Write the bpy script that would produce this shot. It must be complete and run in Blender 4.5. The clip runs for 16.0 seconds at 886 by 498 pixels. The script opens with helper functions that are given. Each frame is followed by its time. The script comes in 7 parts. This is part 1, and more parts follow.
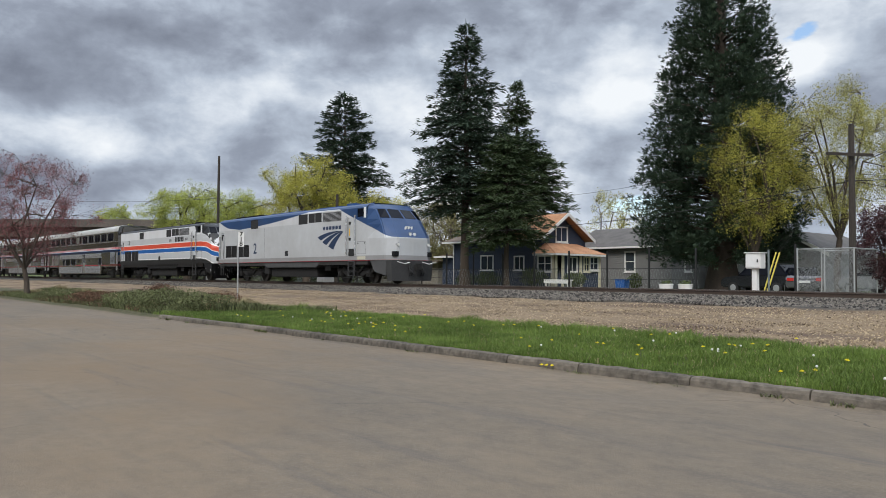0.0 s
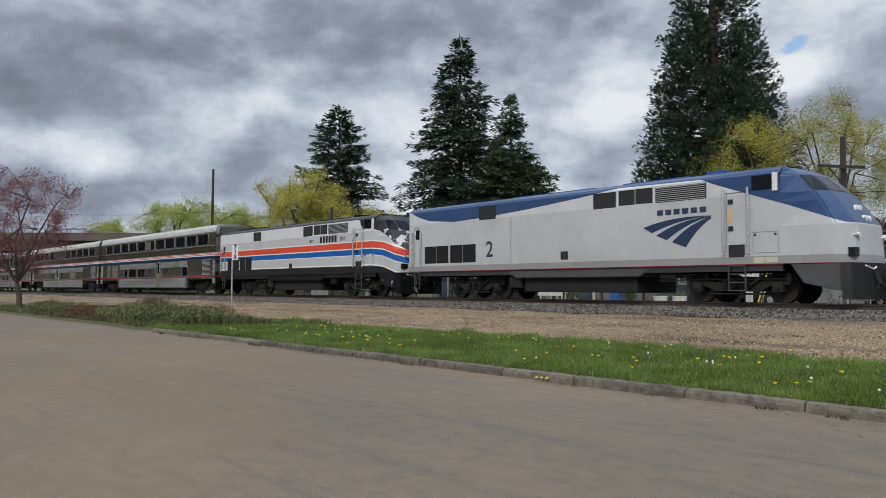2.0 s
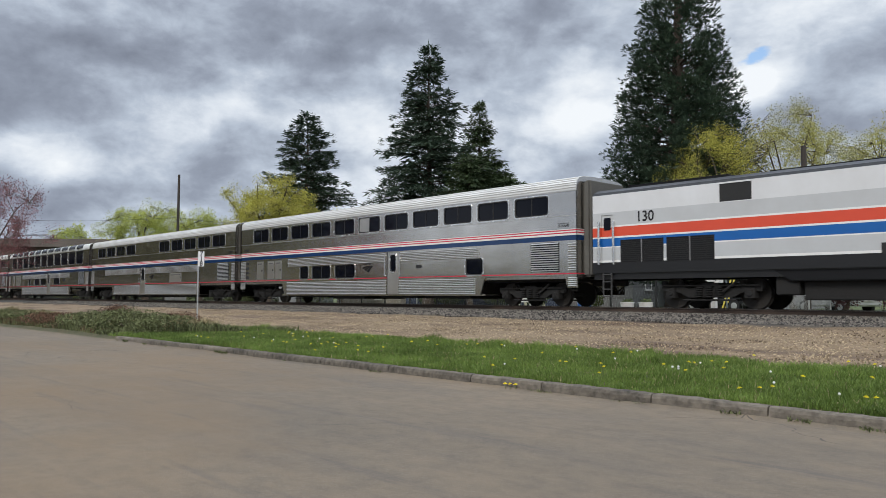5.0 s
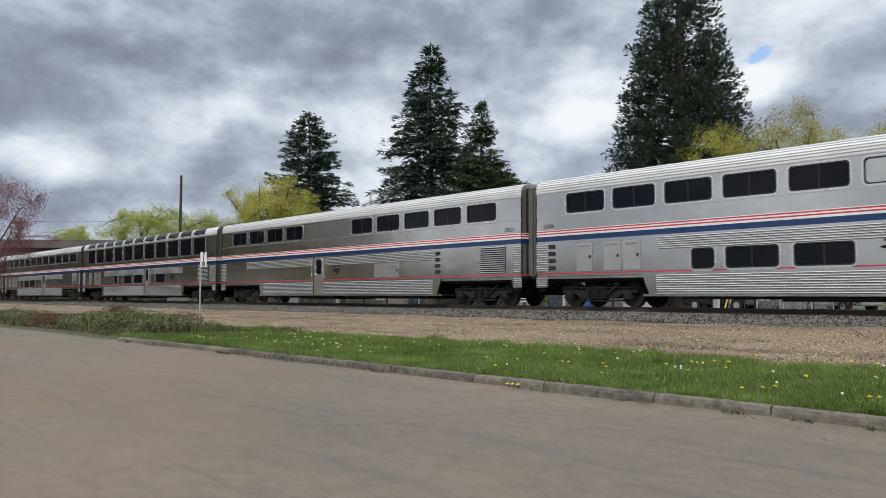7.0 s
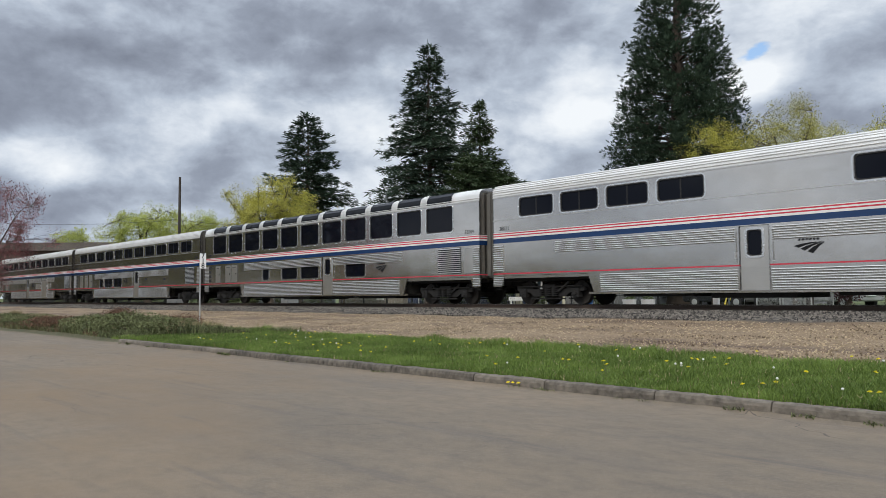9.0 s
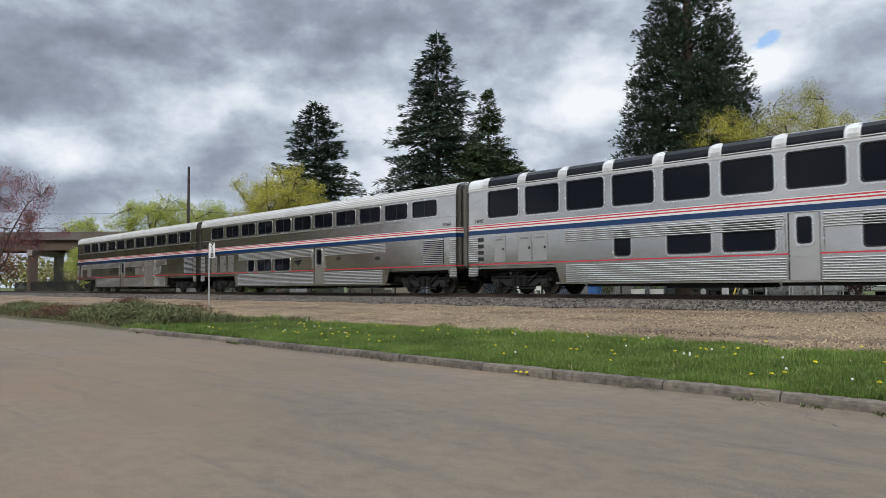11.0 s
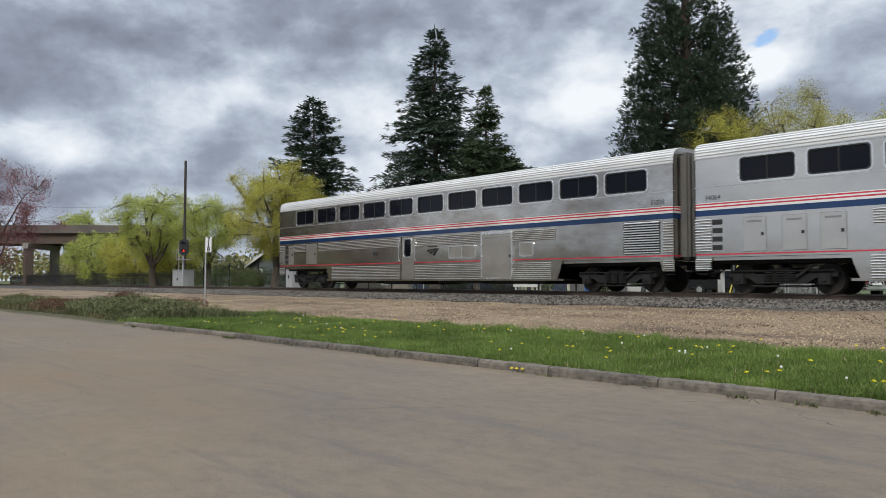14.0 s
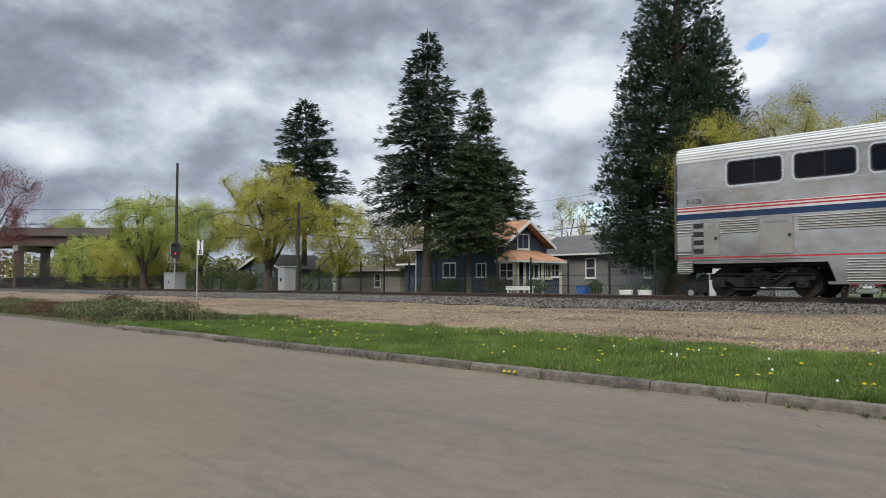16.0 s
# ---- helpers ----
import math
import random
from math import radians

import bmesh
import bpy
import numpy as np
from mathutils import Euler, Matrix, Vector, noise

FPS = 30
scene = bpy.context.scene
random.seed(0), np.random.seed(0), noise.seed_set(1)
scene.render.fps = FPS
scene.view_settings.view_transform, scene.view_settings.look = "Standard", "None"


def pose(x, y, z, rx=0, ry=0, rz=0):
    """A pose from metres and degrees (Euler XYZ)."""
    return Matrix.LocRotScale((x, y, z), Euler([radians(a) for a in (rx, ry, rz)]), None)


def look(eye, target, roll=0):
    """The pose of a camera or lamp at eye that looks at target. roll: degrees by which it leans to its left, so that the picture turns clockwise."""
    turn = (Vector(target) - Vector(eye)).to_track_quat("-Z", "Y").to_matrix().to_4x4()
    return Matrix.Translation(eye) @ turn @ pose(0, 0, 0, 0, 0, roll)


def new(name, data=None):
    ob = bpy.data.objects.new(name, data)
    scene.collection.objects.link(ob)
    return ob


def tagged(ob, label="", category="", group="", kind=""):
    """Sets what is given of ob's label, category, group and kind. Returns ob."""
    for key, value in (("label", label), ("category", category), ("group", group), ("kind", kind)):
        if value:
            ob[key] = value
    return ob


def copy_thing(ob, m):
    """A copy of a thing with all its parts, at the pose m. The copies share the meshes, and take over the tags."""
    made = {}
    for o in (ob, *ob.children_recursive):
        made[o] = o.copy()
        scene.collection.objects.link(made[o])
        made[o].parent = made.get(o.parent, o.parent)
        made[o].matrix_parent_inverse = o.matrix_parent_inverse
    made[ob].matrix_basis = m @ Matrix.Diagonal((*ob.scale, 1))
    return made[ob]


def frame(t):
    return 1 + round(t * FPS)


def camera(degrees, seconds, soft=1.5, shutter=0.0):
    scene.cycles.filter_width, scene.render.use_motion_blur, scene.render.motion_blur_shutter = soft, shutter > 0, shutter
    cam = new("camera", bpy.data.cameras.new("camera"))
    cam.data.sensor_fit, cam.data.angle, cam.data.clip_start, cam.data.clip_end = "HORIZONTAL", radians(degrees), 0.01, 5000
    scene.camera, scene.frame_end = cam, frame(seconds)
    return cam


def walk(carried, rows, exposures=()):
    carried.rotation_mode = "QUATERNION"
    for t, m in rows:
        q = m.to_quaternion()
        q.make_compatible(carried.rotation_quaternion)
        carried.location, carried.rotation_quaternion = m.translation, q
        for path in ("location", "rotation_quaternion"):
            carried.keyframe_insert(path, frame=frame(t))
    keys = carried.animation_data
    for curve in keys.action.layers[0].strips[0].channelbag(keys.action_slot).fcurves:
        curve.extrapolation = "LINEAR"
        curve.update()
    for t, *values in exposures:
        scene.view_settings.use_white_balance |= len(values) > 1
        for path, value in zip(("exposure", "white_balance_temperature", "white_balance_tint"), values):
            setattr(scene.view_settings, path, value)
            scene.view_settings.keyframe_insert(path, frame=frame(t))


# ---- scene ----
EYE = Vector((0, 0, 1.42))
TRACK_Y, RAIL_Z = 24.45, 1.034


def aim(yaw, tilt, lean):
    a, e = radians(yaw), radians(tilt)
    ahead = Vector((math.sin(a) * math.cos(e), math.cos(a) * math.cos(e), math.sin(e)))
    return look(EYE, EYE + ahead * 10, lean)


cam = camera(60.14, 16.0, soft=0.8, shutter=0.12)
walk(cam, [(t, aim(yaw, tilt, lean)) for t, yaw, tilt, lean in (
    (0, -49.547, 2.074, 0.436),
    (0.5, -49.396, 2.169, 0.461),
    (1, -49.236, 2.271, 0.401),
    (1.5, -49.165, 2.572, 0.396),
    (2, -49.136, 3.026, 0.276),
    (2.5, -48.874, 3.481, 0.297),
    (3, -48.412, 3.644, 0.350),
    (3.5, -47.663, 3.579, 0.315),
    (4, -46.967, 3.422, 0.280),
    (6.5, -46.754, 3.557, 0.155),
    (7, -46.956, 3.543, 0.078),
    (7.5, -46.833, 3.577, -0.162),
    (8, -46.787, 3.644, -0.157),
    (8.5, -46.812, 3.593, -0.305),
    (9, -46.911, 3.482, -0.454),
    (11.5, -47.636, 2.485, -0.364),
    (12, -47.640, 2.327, -0.345),
    (12.5, -47.547, 2.315, -0.154),
    (13, -47.447, 2.243, -0.048),
    (13.5, -47.286, 2.335, 0.039),
    (14, -47.290, 2.413, 0.030),
    (14.5, -47.172, 2.447, 0.275),
    (15, -47.105, 2.551, 0.245),
    (15.5, -46.940, 2.615, 0.230),
    (16, -46.727, 2.639, 0.070),
)], exposures=((0.0, 0.0), (1.2, -0.02), (2.0, -0.19), (2.5, -0.05), (3.4, -0.02), (4.2, 0.0), (16.0, 0.0)))

# ---- sky, sun, exposure ----
SUN_AZ, SUN_EL = radians(150), radians(42)


def make_world():
    w = bpy.data.worlds.new("sky")
    scene.world = w
    w.use_nodes = True
    nt = w.node_tree
    nt.nodes.clear()
    link = nt.links.new
    out = nt.nodes.new("ShaderNodeOutputWorld")
    bg = nt.nodes.new("ShaderNodeBackground")
    sky = nt.nodes.new("ShaderNodeTexSky")
    sky.sky_type, sky.sun_disc = "NISHITA", False
    sky.sun_elevation, sky.sun_rotation = SUN_EL, SUN_AZ
    skyc = nt.nodes.new("ShaderNodeVectorMath")
    skyc.operation = "SCALE"
    skyc.inputs["Scale"].default_value = 0.17
    link(sky.outputs[0], skyc.inputs[0])
    tc = nt.nodes.new("ShaderNodeTexCoord")
    # the way up to a cloud layer: direction divided by its height
    sep = nt.nodes.new("ShaderNodeSeparateXYZ")
    link(tc.outputs["Generated"], sep.inputs[0])

    def math_node(op, a, b=None, c=None, clamp=False):
        n = nt.nodes.new("ShaderNodeMath")
        n.operation, n.use_clamp = op, clamp
        for i, v in enumerate((a, b, c)):
            if v is None:
                continue
            if isinstance(v, (int, float)):
                n.inputs[i].default_value = v
            else:
                link(v, n.inputs[i])
        return n.outputs[0]

    up = math_node("MAXIMUM", sep.outputs[2], 0.0)
    az = math_node("MULTIPLY", math_node("ARCTAN2", sep.outputs[0], sep.outputs[1]), 57.2958)
    el = math_node("MULTIPLY", math_node("ARCSINE", sep.outputs[2]), 57.2958)

    def cloud_noise(scale, detail, rough, off, tall, distort=0.0):
        mp = nt.nodes.new("ShaderNodeMapping")
        mp.inputs["Location"].default_value, mp.inputs["Scale"].default_value = off, (1, 1, tall)
        link(tc.outputs["Generated"], mp.inputs[0])
        n = nt.nodes.new("ShaderNodeTexNoise")
        n.inputs["Scale"].default_value, n.inputs["Detail"].default_value = scale, detail
        n.inputs["Roughness"].default_value, n.inputs["Distortion"].default_value = rough, distort
        link(mp.outputs[0], n.inputs["Vector"])
        return n.outputs["Fac"]

    def ramp(fac, stops):
        r = nt.nodes.new("ShaderNodeValToRGB")
        r.color_ramp.interpolation = "LINEAR"
        e = r.color_ramp.elements
        while len(e) < len(stops):
            e.new(0.5)
        for el_, (p, c) in zip(e, stops):
            el_.position, el_.color = p, (*c, 1)
        link(fac, r.inputs[0])
        return r.outputs[0]

    def mass(a, e, wa, we, slope=0.0):
        """A cloud mass: 1 in its middle, by azimuth and height in degrees."""
        da, de = math_node("SUBTRACT", az, a), math_node("SUBTRACT", el, e)
        de = math_node("SUBTRACT", de, math_node("MULTIPLY", da, slope))
        q = math_node("ADD", math_node("POWER", math_node("ABSOLUTE", math_node("DIVIDE", da, wa)), 2.0), math_node("POWER", math_node("ABSOLUTE", math_node("DIVIDE", de, we)), 2.0))
        return math_node("POWER", 2.71828, math_node("MULTIPLY", q, -1.0))

    big = cloud_noise(3.6, 4, 0.45, (1.1, 0.7, 0.3), 2.1, 0.1)
    fine = cloud_noise(9.0, 10, 0.55, (0.4, 2.2, 0.9), 1.8, 0.12)
    puff = cloud_noise(15.0, 9, 0.6, (2.7, 0.2, 1.3), 1.5, 0.35)
    thick = math_node("ADD", math_node("ADD", math_node("MULTIPLY", big, 0.50), math_node("MULTIPLY", fine, 0.40)), math_node("MULTIPLY", puff, 0.20))
    thick = math_node("SUBTRACT", thick, 0.05)
    for (a, e, wa, we, slope), k in (
            ((-47, 20.2, 13, 2.6, 0.0), 0.11), ((-74, 15.0, 10, 4.0, 0.10), 0.20), ((-21, 12.3, 6, 2.6, 0.0), 0.15), ((-38.5, 9.5, 2.2, 2.0, 0.0), 0.06), ((-78, 6.5, 12, 2.4, 0.05), 0.10), ((-28, 9.5, 7, 2.4, 0.0), 0.05),
            ((-64, 12.6, 7, 2.2, 0.25), -0.13), ((-78, 9.6, 4, 1.2, 0.0), -0.06), ((-54, 12.8, 6, 2.0, 0.0), -0.10), ((-37, 13.0, 4.5, 3.6, 0.4), -0.12), ((-24.6, 14.4, 2.0, 1.4, 0.0), -0.20), ((-74, 9.0, 4, 1.4, 0.0), -0.10), ((-52, 7.0, 9, 2.4, 0.0), -0.13), ((-44, 8.5, 17, 4.0, 0.0), -0.07)):
        thick = math_node("ADD", thick, math_node("MULTIPLY", mass(a, e, wa, we, slope), k))
    tone = ramp(thick, [(0.34, (0.90, 0.94, 0.98)), (0.425, (0.70, 0.76, 0.84)), (0.50, (0.470, 0.535, 0.635)), (0.58, (0.310, 0.352, 0.435)), (0.68, (0.210, 0.238, 0.302)), (0.80, (0.145, 0.175, 0.222))])
    # the unseen sky overhead is brightened, added light for the ground
    lift = nt.nodes.new("ShaderNodeMapRange")
    lift.inputs["From Min"].default_value, lift.inputs["From Max"].default_value = 0.42, 0.8
    lift.inputs["To Min"].default_value, lift.inputs["To Max"].default_value = 1.0, 2.4
    link(up, lift.inputs["Value"])
    toned = nt.nodes.new("ShaderNodeVectorMath")
    toned.operation = "SCALE"
    link(tone, toned.inputs[0])
    link(lift.outputs[0], toned.inputs["Scale"])
    ragged = math_node("ADD", math_node("ADD", mass(-24.3, 16.4, 1.7, 0.75, 0.30), mass(-35.0, 5.2, 4.0, 1.2, 0.0)), math_node("MULTIPLY", math_node("SUBTRACT", fine, 0.5), math_node("ADD", 1.6, math_node("MULTIPLY", mass(-24.3, 16.4, 3.0, 1.6, 0.30), 4.0))))
    open_sky = ramp(ragged, [(0.45, (0, 0, 0)), (0.75, (1, 1, 1))])
    mix = nt.nodes.new("ShaderNodeMix")
    mix.data_type = "RGBA"
    link(open_sky, mix.inputs["Factor"])
    link(toned.outputs[0], mix.inputs["A"])
    link(skyc.outputs[0], mix.inputs["B"])
    low = nt.nodes.new("ShaderNodeMix")
    low.data_type = "RGBA"
    link(math_node("MULTIPLY", math_node("SUBTRACT", 0.07, up), 8.0, clamp=True), low.inputs["Factor"])
    link(mix.outputs["Result"], low.inputs["A"])
    low.inputs["B"].default_value = (0.58, 0.64, 0.72, 1)
    link(low.outputs["Result"], bg.inputs[0])
    bg.inputs[1].default_value = 1.0
    link(bg.outputs[0], out.inputs[0])


make_world()
sun = new("sun", bpy.data.lights.new("sun", "SUN"))
sun.data.energy, sun.data.angle, sun.data.color = 2.1, radians(20), (1.0, 0.955, 0.89)
sun.matrix_world = look(Vector((math.sin(SUN_AZ) * math.cos(SUN_EL), math.cos(SUN_AZ) * math.cos(SUN_EL), math.sin(SUN_EL))) * 60, (0, 0, 0))
# ---- materials ----
def mat(name, color, rough=0.6, metal=0.0, vary=0.12, scale=6.0, fine=60.0, bump=0.15, bump_scale=None, island=0.0, obj=0.0, color2=None, coat=0.0, spec=0.5, stretch=None, glow_through=0.0):
    """A surface with variation at two scales, a fine relief and, if asked, a tone for each island or object."""
    m = bpy.data.materials.new(name)
    m.use_nodes = True
    nt = m.node_tree
    link = nt.links.new
    b = nt.nodes["Principled BSDF"]
    b.inputs["Metallic"].default_value = metal
    b.inputs["Specular IOR Level"].default_value = spec
    if coat:
        b.inputs["Coat Weight"].default_value, b.inputs["Coat Roughness"].default_value = coat, 0.12
    tc = nt.nodes.new("ShaderNodeTexCoord")
    src = tc.outputs["Object"]
    if stretch:
        mp = nt.nodes.new("ShaderNodeMapping")
        mp.inputs["Scale"].default_value = stretch
        link(src, mp.inputs[0])
        src = mp.outputs[0]

    def noise_tex(s, detail=4):
        n = nt.nodes.new("ShaderNodeTexNoise")
        n.inputs["Scale"].default_value, n.inputs["Detail"].default_value = s, detail
        link(src, n.inputs["Vector"])
        return n.outputs["Fac"]

    a, c = noise_tex(scale), noise_tex(fine, 3)
    add = nt.nodes.new("ShaderNodeMath")
    add.operation = "ADD"
    link(a, add.inputs[0]), link(c, add.inputs[1])
    fac = add.outputs[0]
    if island or obj:
        if island:
            g = nt.nodes.new("ShaderNodeNewGeometry")
            rnd = g.outputs["Random Per Island"]
        else:
            g = nt.nodes.new("ShaderNodeObjectInfo")
            rnd = g.outputs["Random"]
        ma = nt.nodes.new("ShaderNodeMath")
        ma.operation = "MULTIPLY_ADD"
        link(rnd, ma.inputs[0])
        ma.inputs[1].default_value = max(island, obj)
        link(fac, ma.inputs[2])
        sub = nt.nodes.new("ShaderNodeMath")
        sub.operation = "SUBTRACT"
        link(ma.outputs[0], sub.inputs[0])
        sub.inputs[1].default_value = max(island, obj) / 2
        fac = sub.outputs[0]
    mr = nt.nodes.new("ShaderNodeMapRange")
    mr.inputs["From Min"].default_value, mr.inputs["From Max"].default_value = 0.55, 1.45
    link(fac, mr.inputs["Value"])
    mix = nt.nodes.new("ShaderNodeMix")
    mix.data_type = "RGBA"
    link(mr.outputs[0], mix.inputs["Factor"])
    lo = [max(0.0, v * (1 - vary)) for v in color]
    hi = [min(1.0, v * (1 + vary)) for v in (color2 or color)]
    mix.inputs["A"].default_value, mix.inputs["B"].default_value = (*lo, 1), (*hi, 1)
    link(mix.outputs["Result"], b.inputs["Base Color"])
    rr = nt.nodes.new("ShaderNodeMapRange")
    rr.inputs["To Min"].default_value, rr.inputs["To Max"].default_value = max(0.02, rough - 0.1), min(1, rough + 0.1)
    link(a, rr.inputs["Value"])
    link(rr.outputs[0], b.inputs["Roughness"])
    if bump:
        bp = nt.nodes.new("ShaderNodeBump")
        bp.inputs["Strength"].default_value, bp.inputs["Distance"].default_value = bump, 0.02
        link(noise_tex(bump_scale, 4) if bump_scale else c, bp.inputs["Height"])
        link(bp.outputs[0], b.inputs["Normal"])
    if glow_through:
        # thin leaves let part of the light through
        tl = nt.nodes.new("ShaderNodeBsdfTranslucent")
        link(mix.outputs["Result"], tl.inputs["Color"])
        ms = nt.nodes.new("ShaderNodeMixShader")
        ms.inputs[0].default_value = glow_through
        link(b.outputs[0], ms.inputs[1]), link(tl.outputs[0], ms.inputs[2])
        link(ms.outputs[0], nt.nodes["Material Output"].inputs["Surface"])
    return m


def tree_of(m):
    return m.node_tree, m.node_tree.links.new, m.node_tree.nodes["Principled BSDF"]


def local_axes(nt):
    tc = nt.nodes.new("ShaderNodeTexCoord")
    sep = nt.nodes.new("ShaderNodeSeparateXYZ")
    nt.links.new(tc.outputs["Object"], sep.inputs[0])
    return sep.outputs


def calc(nt, op, a, b=None, clamp=False):
    n = nt.nodes.new("ShaderNodeMath")
    n.operation, n.use_clamp = op, clamp
    for i, v in enumerate((a, b)):
        if v is None:
            continue
        if isinstance(v, (int, float)):
            n.inputs[i].default_value = v
        else:
            nt.links.new(v, n.inputs[i])
    return n.outputs[0]


def bands(nt, fac, stops, span, kind="CONSTANT"):
    """A colour for each stretch of fac, which runs from 0 to span."""
    r = nt.nodes.new("ShaderNodeValToRGB")
    r.color_ramp.interpolation = kind
    e = r.color_ramp.elements
    while len(e) < len(stops):
        e.new(0.5)
    for el, (p, c) in zip(e, stops):
        el.position, el.color = p / span, (*c, 1)
    nt.links.new(calc(nt, "DIVIDE", fac, span), r.inputs[0])
    return r.outputs[0]


def grime(nt, color, amount, b, scale=1.2, streak=(0.6, 0.6, 5.0)):
    """Soft dirt and streaks over a painted colour."""
    tc = nt.nodes.new("ShaderNodeTexCoord")
    mp = nt.nodes.new("ShaderNodeMapping")
    mp.inputs["Scale"].default_value = streak
    nt.links.new(tc.outputs["Object"], mp.inputs[0])
    n = nt.nodes.new("ShaderNodeTexNoise")
    n.inputs["Scale"].default_value, n.inputs["Detail"].default_value, n.inputs["Roughness"].default_value = scale, 8, 0.65
    nt.links.new(mp.outputs[0], n.inputs["Vector"])
    mr = nt.nodes.new("ShaderNodeMapRange")
    mr.inputs["From Min"].default_value, mr.inputs["From Max"].default_value = 0.35, 0.8
    mr.inputs["To Max"].default_value = amount
    nt.links.new(n.outputs["Fac"], mr.inputs["Value"])
    mix = nt.nodes.new("ShaderNodeMix")
    mix.data_type, mix.blend_type = "RGBA", "MULTIPLY"
    nt.links.new(mr.outputs[0], mix.inputs["Factor"])
    nt.links.new(color, mix.inputs["A"])
    mix.inputs["B"].default_value = (0.34, 0.27, 0.20, 1)
    nt.links.new(mix.outputs["Result"], b.inputs["Base Color"])
    bp = nt.nodes.new("ShaderNodeBump")
    bp.inputs["Strength"].default_value, bp.inputs["Distance"].default_value = 0.06, 0.02
    nt.links.new(n.outputs["Fac"], bp.inputs["Height"])
    nt.links.new(bp.outputs[0], b.inputs["Normal"])
    return n.outputs["Fac"]


STEEL, WHITE_P, RED_P, BLUE_P = (0.61, 0.59, 0.56), (0.74, 0.74, 0.72), (0.52, 0.045, 0.070), (0.008, 0.034, 0.11)


def car_paint(dirt=0.30):
    """Stainless steel with a red, white and blue belt and a red line below."""
    m = bpy.data.materials.new("stainless_car_side")
    m.use_nodes = True
    nt, link, b = tree_of(m)
    ax = local_axes(nt)
    st = [(0, STEEL), (1.215, RED_P), (1.265, STEEL), (2.47, BLUE_P), (2.665, WHITE_P), (2.725, RED_P), (2.768, WHITE_P), (2.825, RED_P), (2.868, WHITE_P), (2.895, STEEL)]
    grime(nt, bands(nt, ax[2], st, 6.0), dirt, b, 0.9, (0.5, 0.5, 0.9))
    steel = bands(nt, ax[2], [(0, (1, 1, 1)), (1.215, (0, 0, 0)), (1.265, (1, 1, 1)), (2.47, (0, 0, 0)), (2.905, (1, 1, 1))], 6.0)
    link(calc(nt, "MULTIPLY", steel, 0.98), b.inputs["Metallic"])
    # long shallow buckles and panel joints in the sheet steel
    tc = nt.nodes.new("ShaderNodeTexCoord")
    mp = nt.nodes.new("ShaderNodeMapping")
    mp.inputs["Scale"].default_value = (0.55, 1.0, 1.1)
    link(tc.outputs["Object"], mp.inputs[0])
    wave = nt.nodes.new("ShaderNodeTexNoise")
    wave.inputs["Scale"].default_value, wave.inputs["Detail"].default_value = 1.3, 2
    link(mp.outputs[0], wave.inputs["Vector"])
    along = calc(nt, "FRACT", calc(nt, "DIVIDE", calc(nt, "SUBTRACT", 40.0, ax[0]), 2.065))
    seam = calc(nt, "LESS_THAN", along, 0.009)
    bp = nt.nodes.new("ShaderNodeBump")
    bp.inputs["Strength"].default_value, bp.inputs["Distance"].default_value = 0.10, 0.05
    link(calc(nt, "SUBTRACT", wave.outputs["Fac"], calc(nt, "MULTIPLY", seam, 0.12)), bp.inputs["Height"])
    link(bp.outputs[0], b.inputs["Normal"])
    streak = nt.nodes.new("ShaderNodeMapRange")
    streak.inputs["To Min"].default_value, streak.inputs["To Max"].default_value = 0.10, 0.26
    link(wave.outputs["Fac"], streak.inputs["Value"])
    link(streak.outputs[0], b.inputs["Roughness"])
    return m


SILVER, DEEP_BLUE = (0.50, 0.515, 0.525), (0.013, 0.052, 0.155)


def loco_paint():
    """Silver sides, a blue wave along the roof and a blue cab, grey sill with a red line."""
    m = bpy.data.materials.new("silver_and_blue_locomotive_paint")
    m.use_nodes = True
    nt, link, b = tree_of(m)
    ax = local_axes(nt)
    back = calc(nt, "MULTIPLY", ax[0], -1)
    edge = [(0, 2.35), (0.8, 2.40), (2.3, 2.98), (4.6, 3.80), (5.2, 4.05), (8.5, 4.10), (10.2, 3.90), (13, 3.66), (15.6, 3.50), (17.5, 3.43), (19.2, 3.58), (20.0, 3.80), (20.5, 4.02), (21, 4.1)]
    thr = calc(nt, "MULTIPLY", bands(nt, back, [(o, (z / 5, z / 5, z / 5)) for o, z in edge], 21.03, "LINEAR"), 5.0)
    above = calc(nt, "SUBTRACT", ax[2], thr)
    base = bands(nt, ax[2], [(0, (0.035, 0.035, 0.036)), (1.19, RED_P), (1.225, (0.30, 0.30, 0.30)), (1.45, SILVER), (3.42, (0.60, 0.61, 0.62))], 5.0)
    mix = nt.nodes.new("ShaderNodeMix")
    mix.data_type = "RGBA"
    link(calc(nt, "GREATER_THAN", above, 0.0), mix.inputs["Factor"])
    link(base, mix.inputs["A"])
    mix.inputs["B"].default_value = (*DEEP_BLUE, 1)
    grime(nt, mix.outputs["Result"], 0.42, b, 0.8, (0.6, 0.6, 0.5))
    b.inputs["Roughness"].default_value = 0.42
    b.inputs["Coat Weight"].default_value, b.inputs["Coat Roughness"].default_value = 0.25, 0.2
    return m


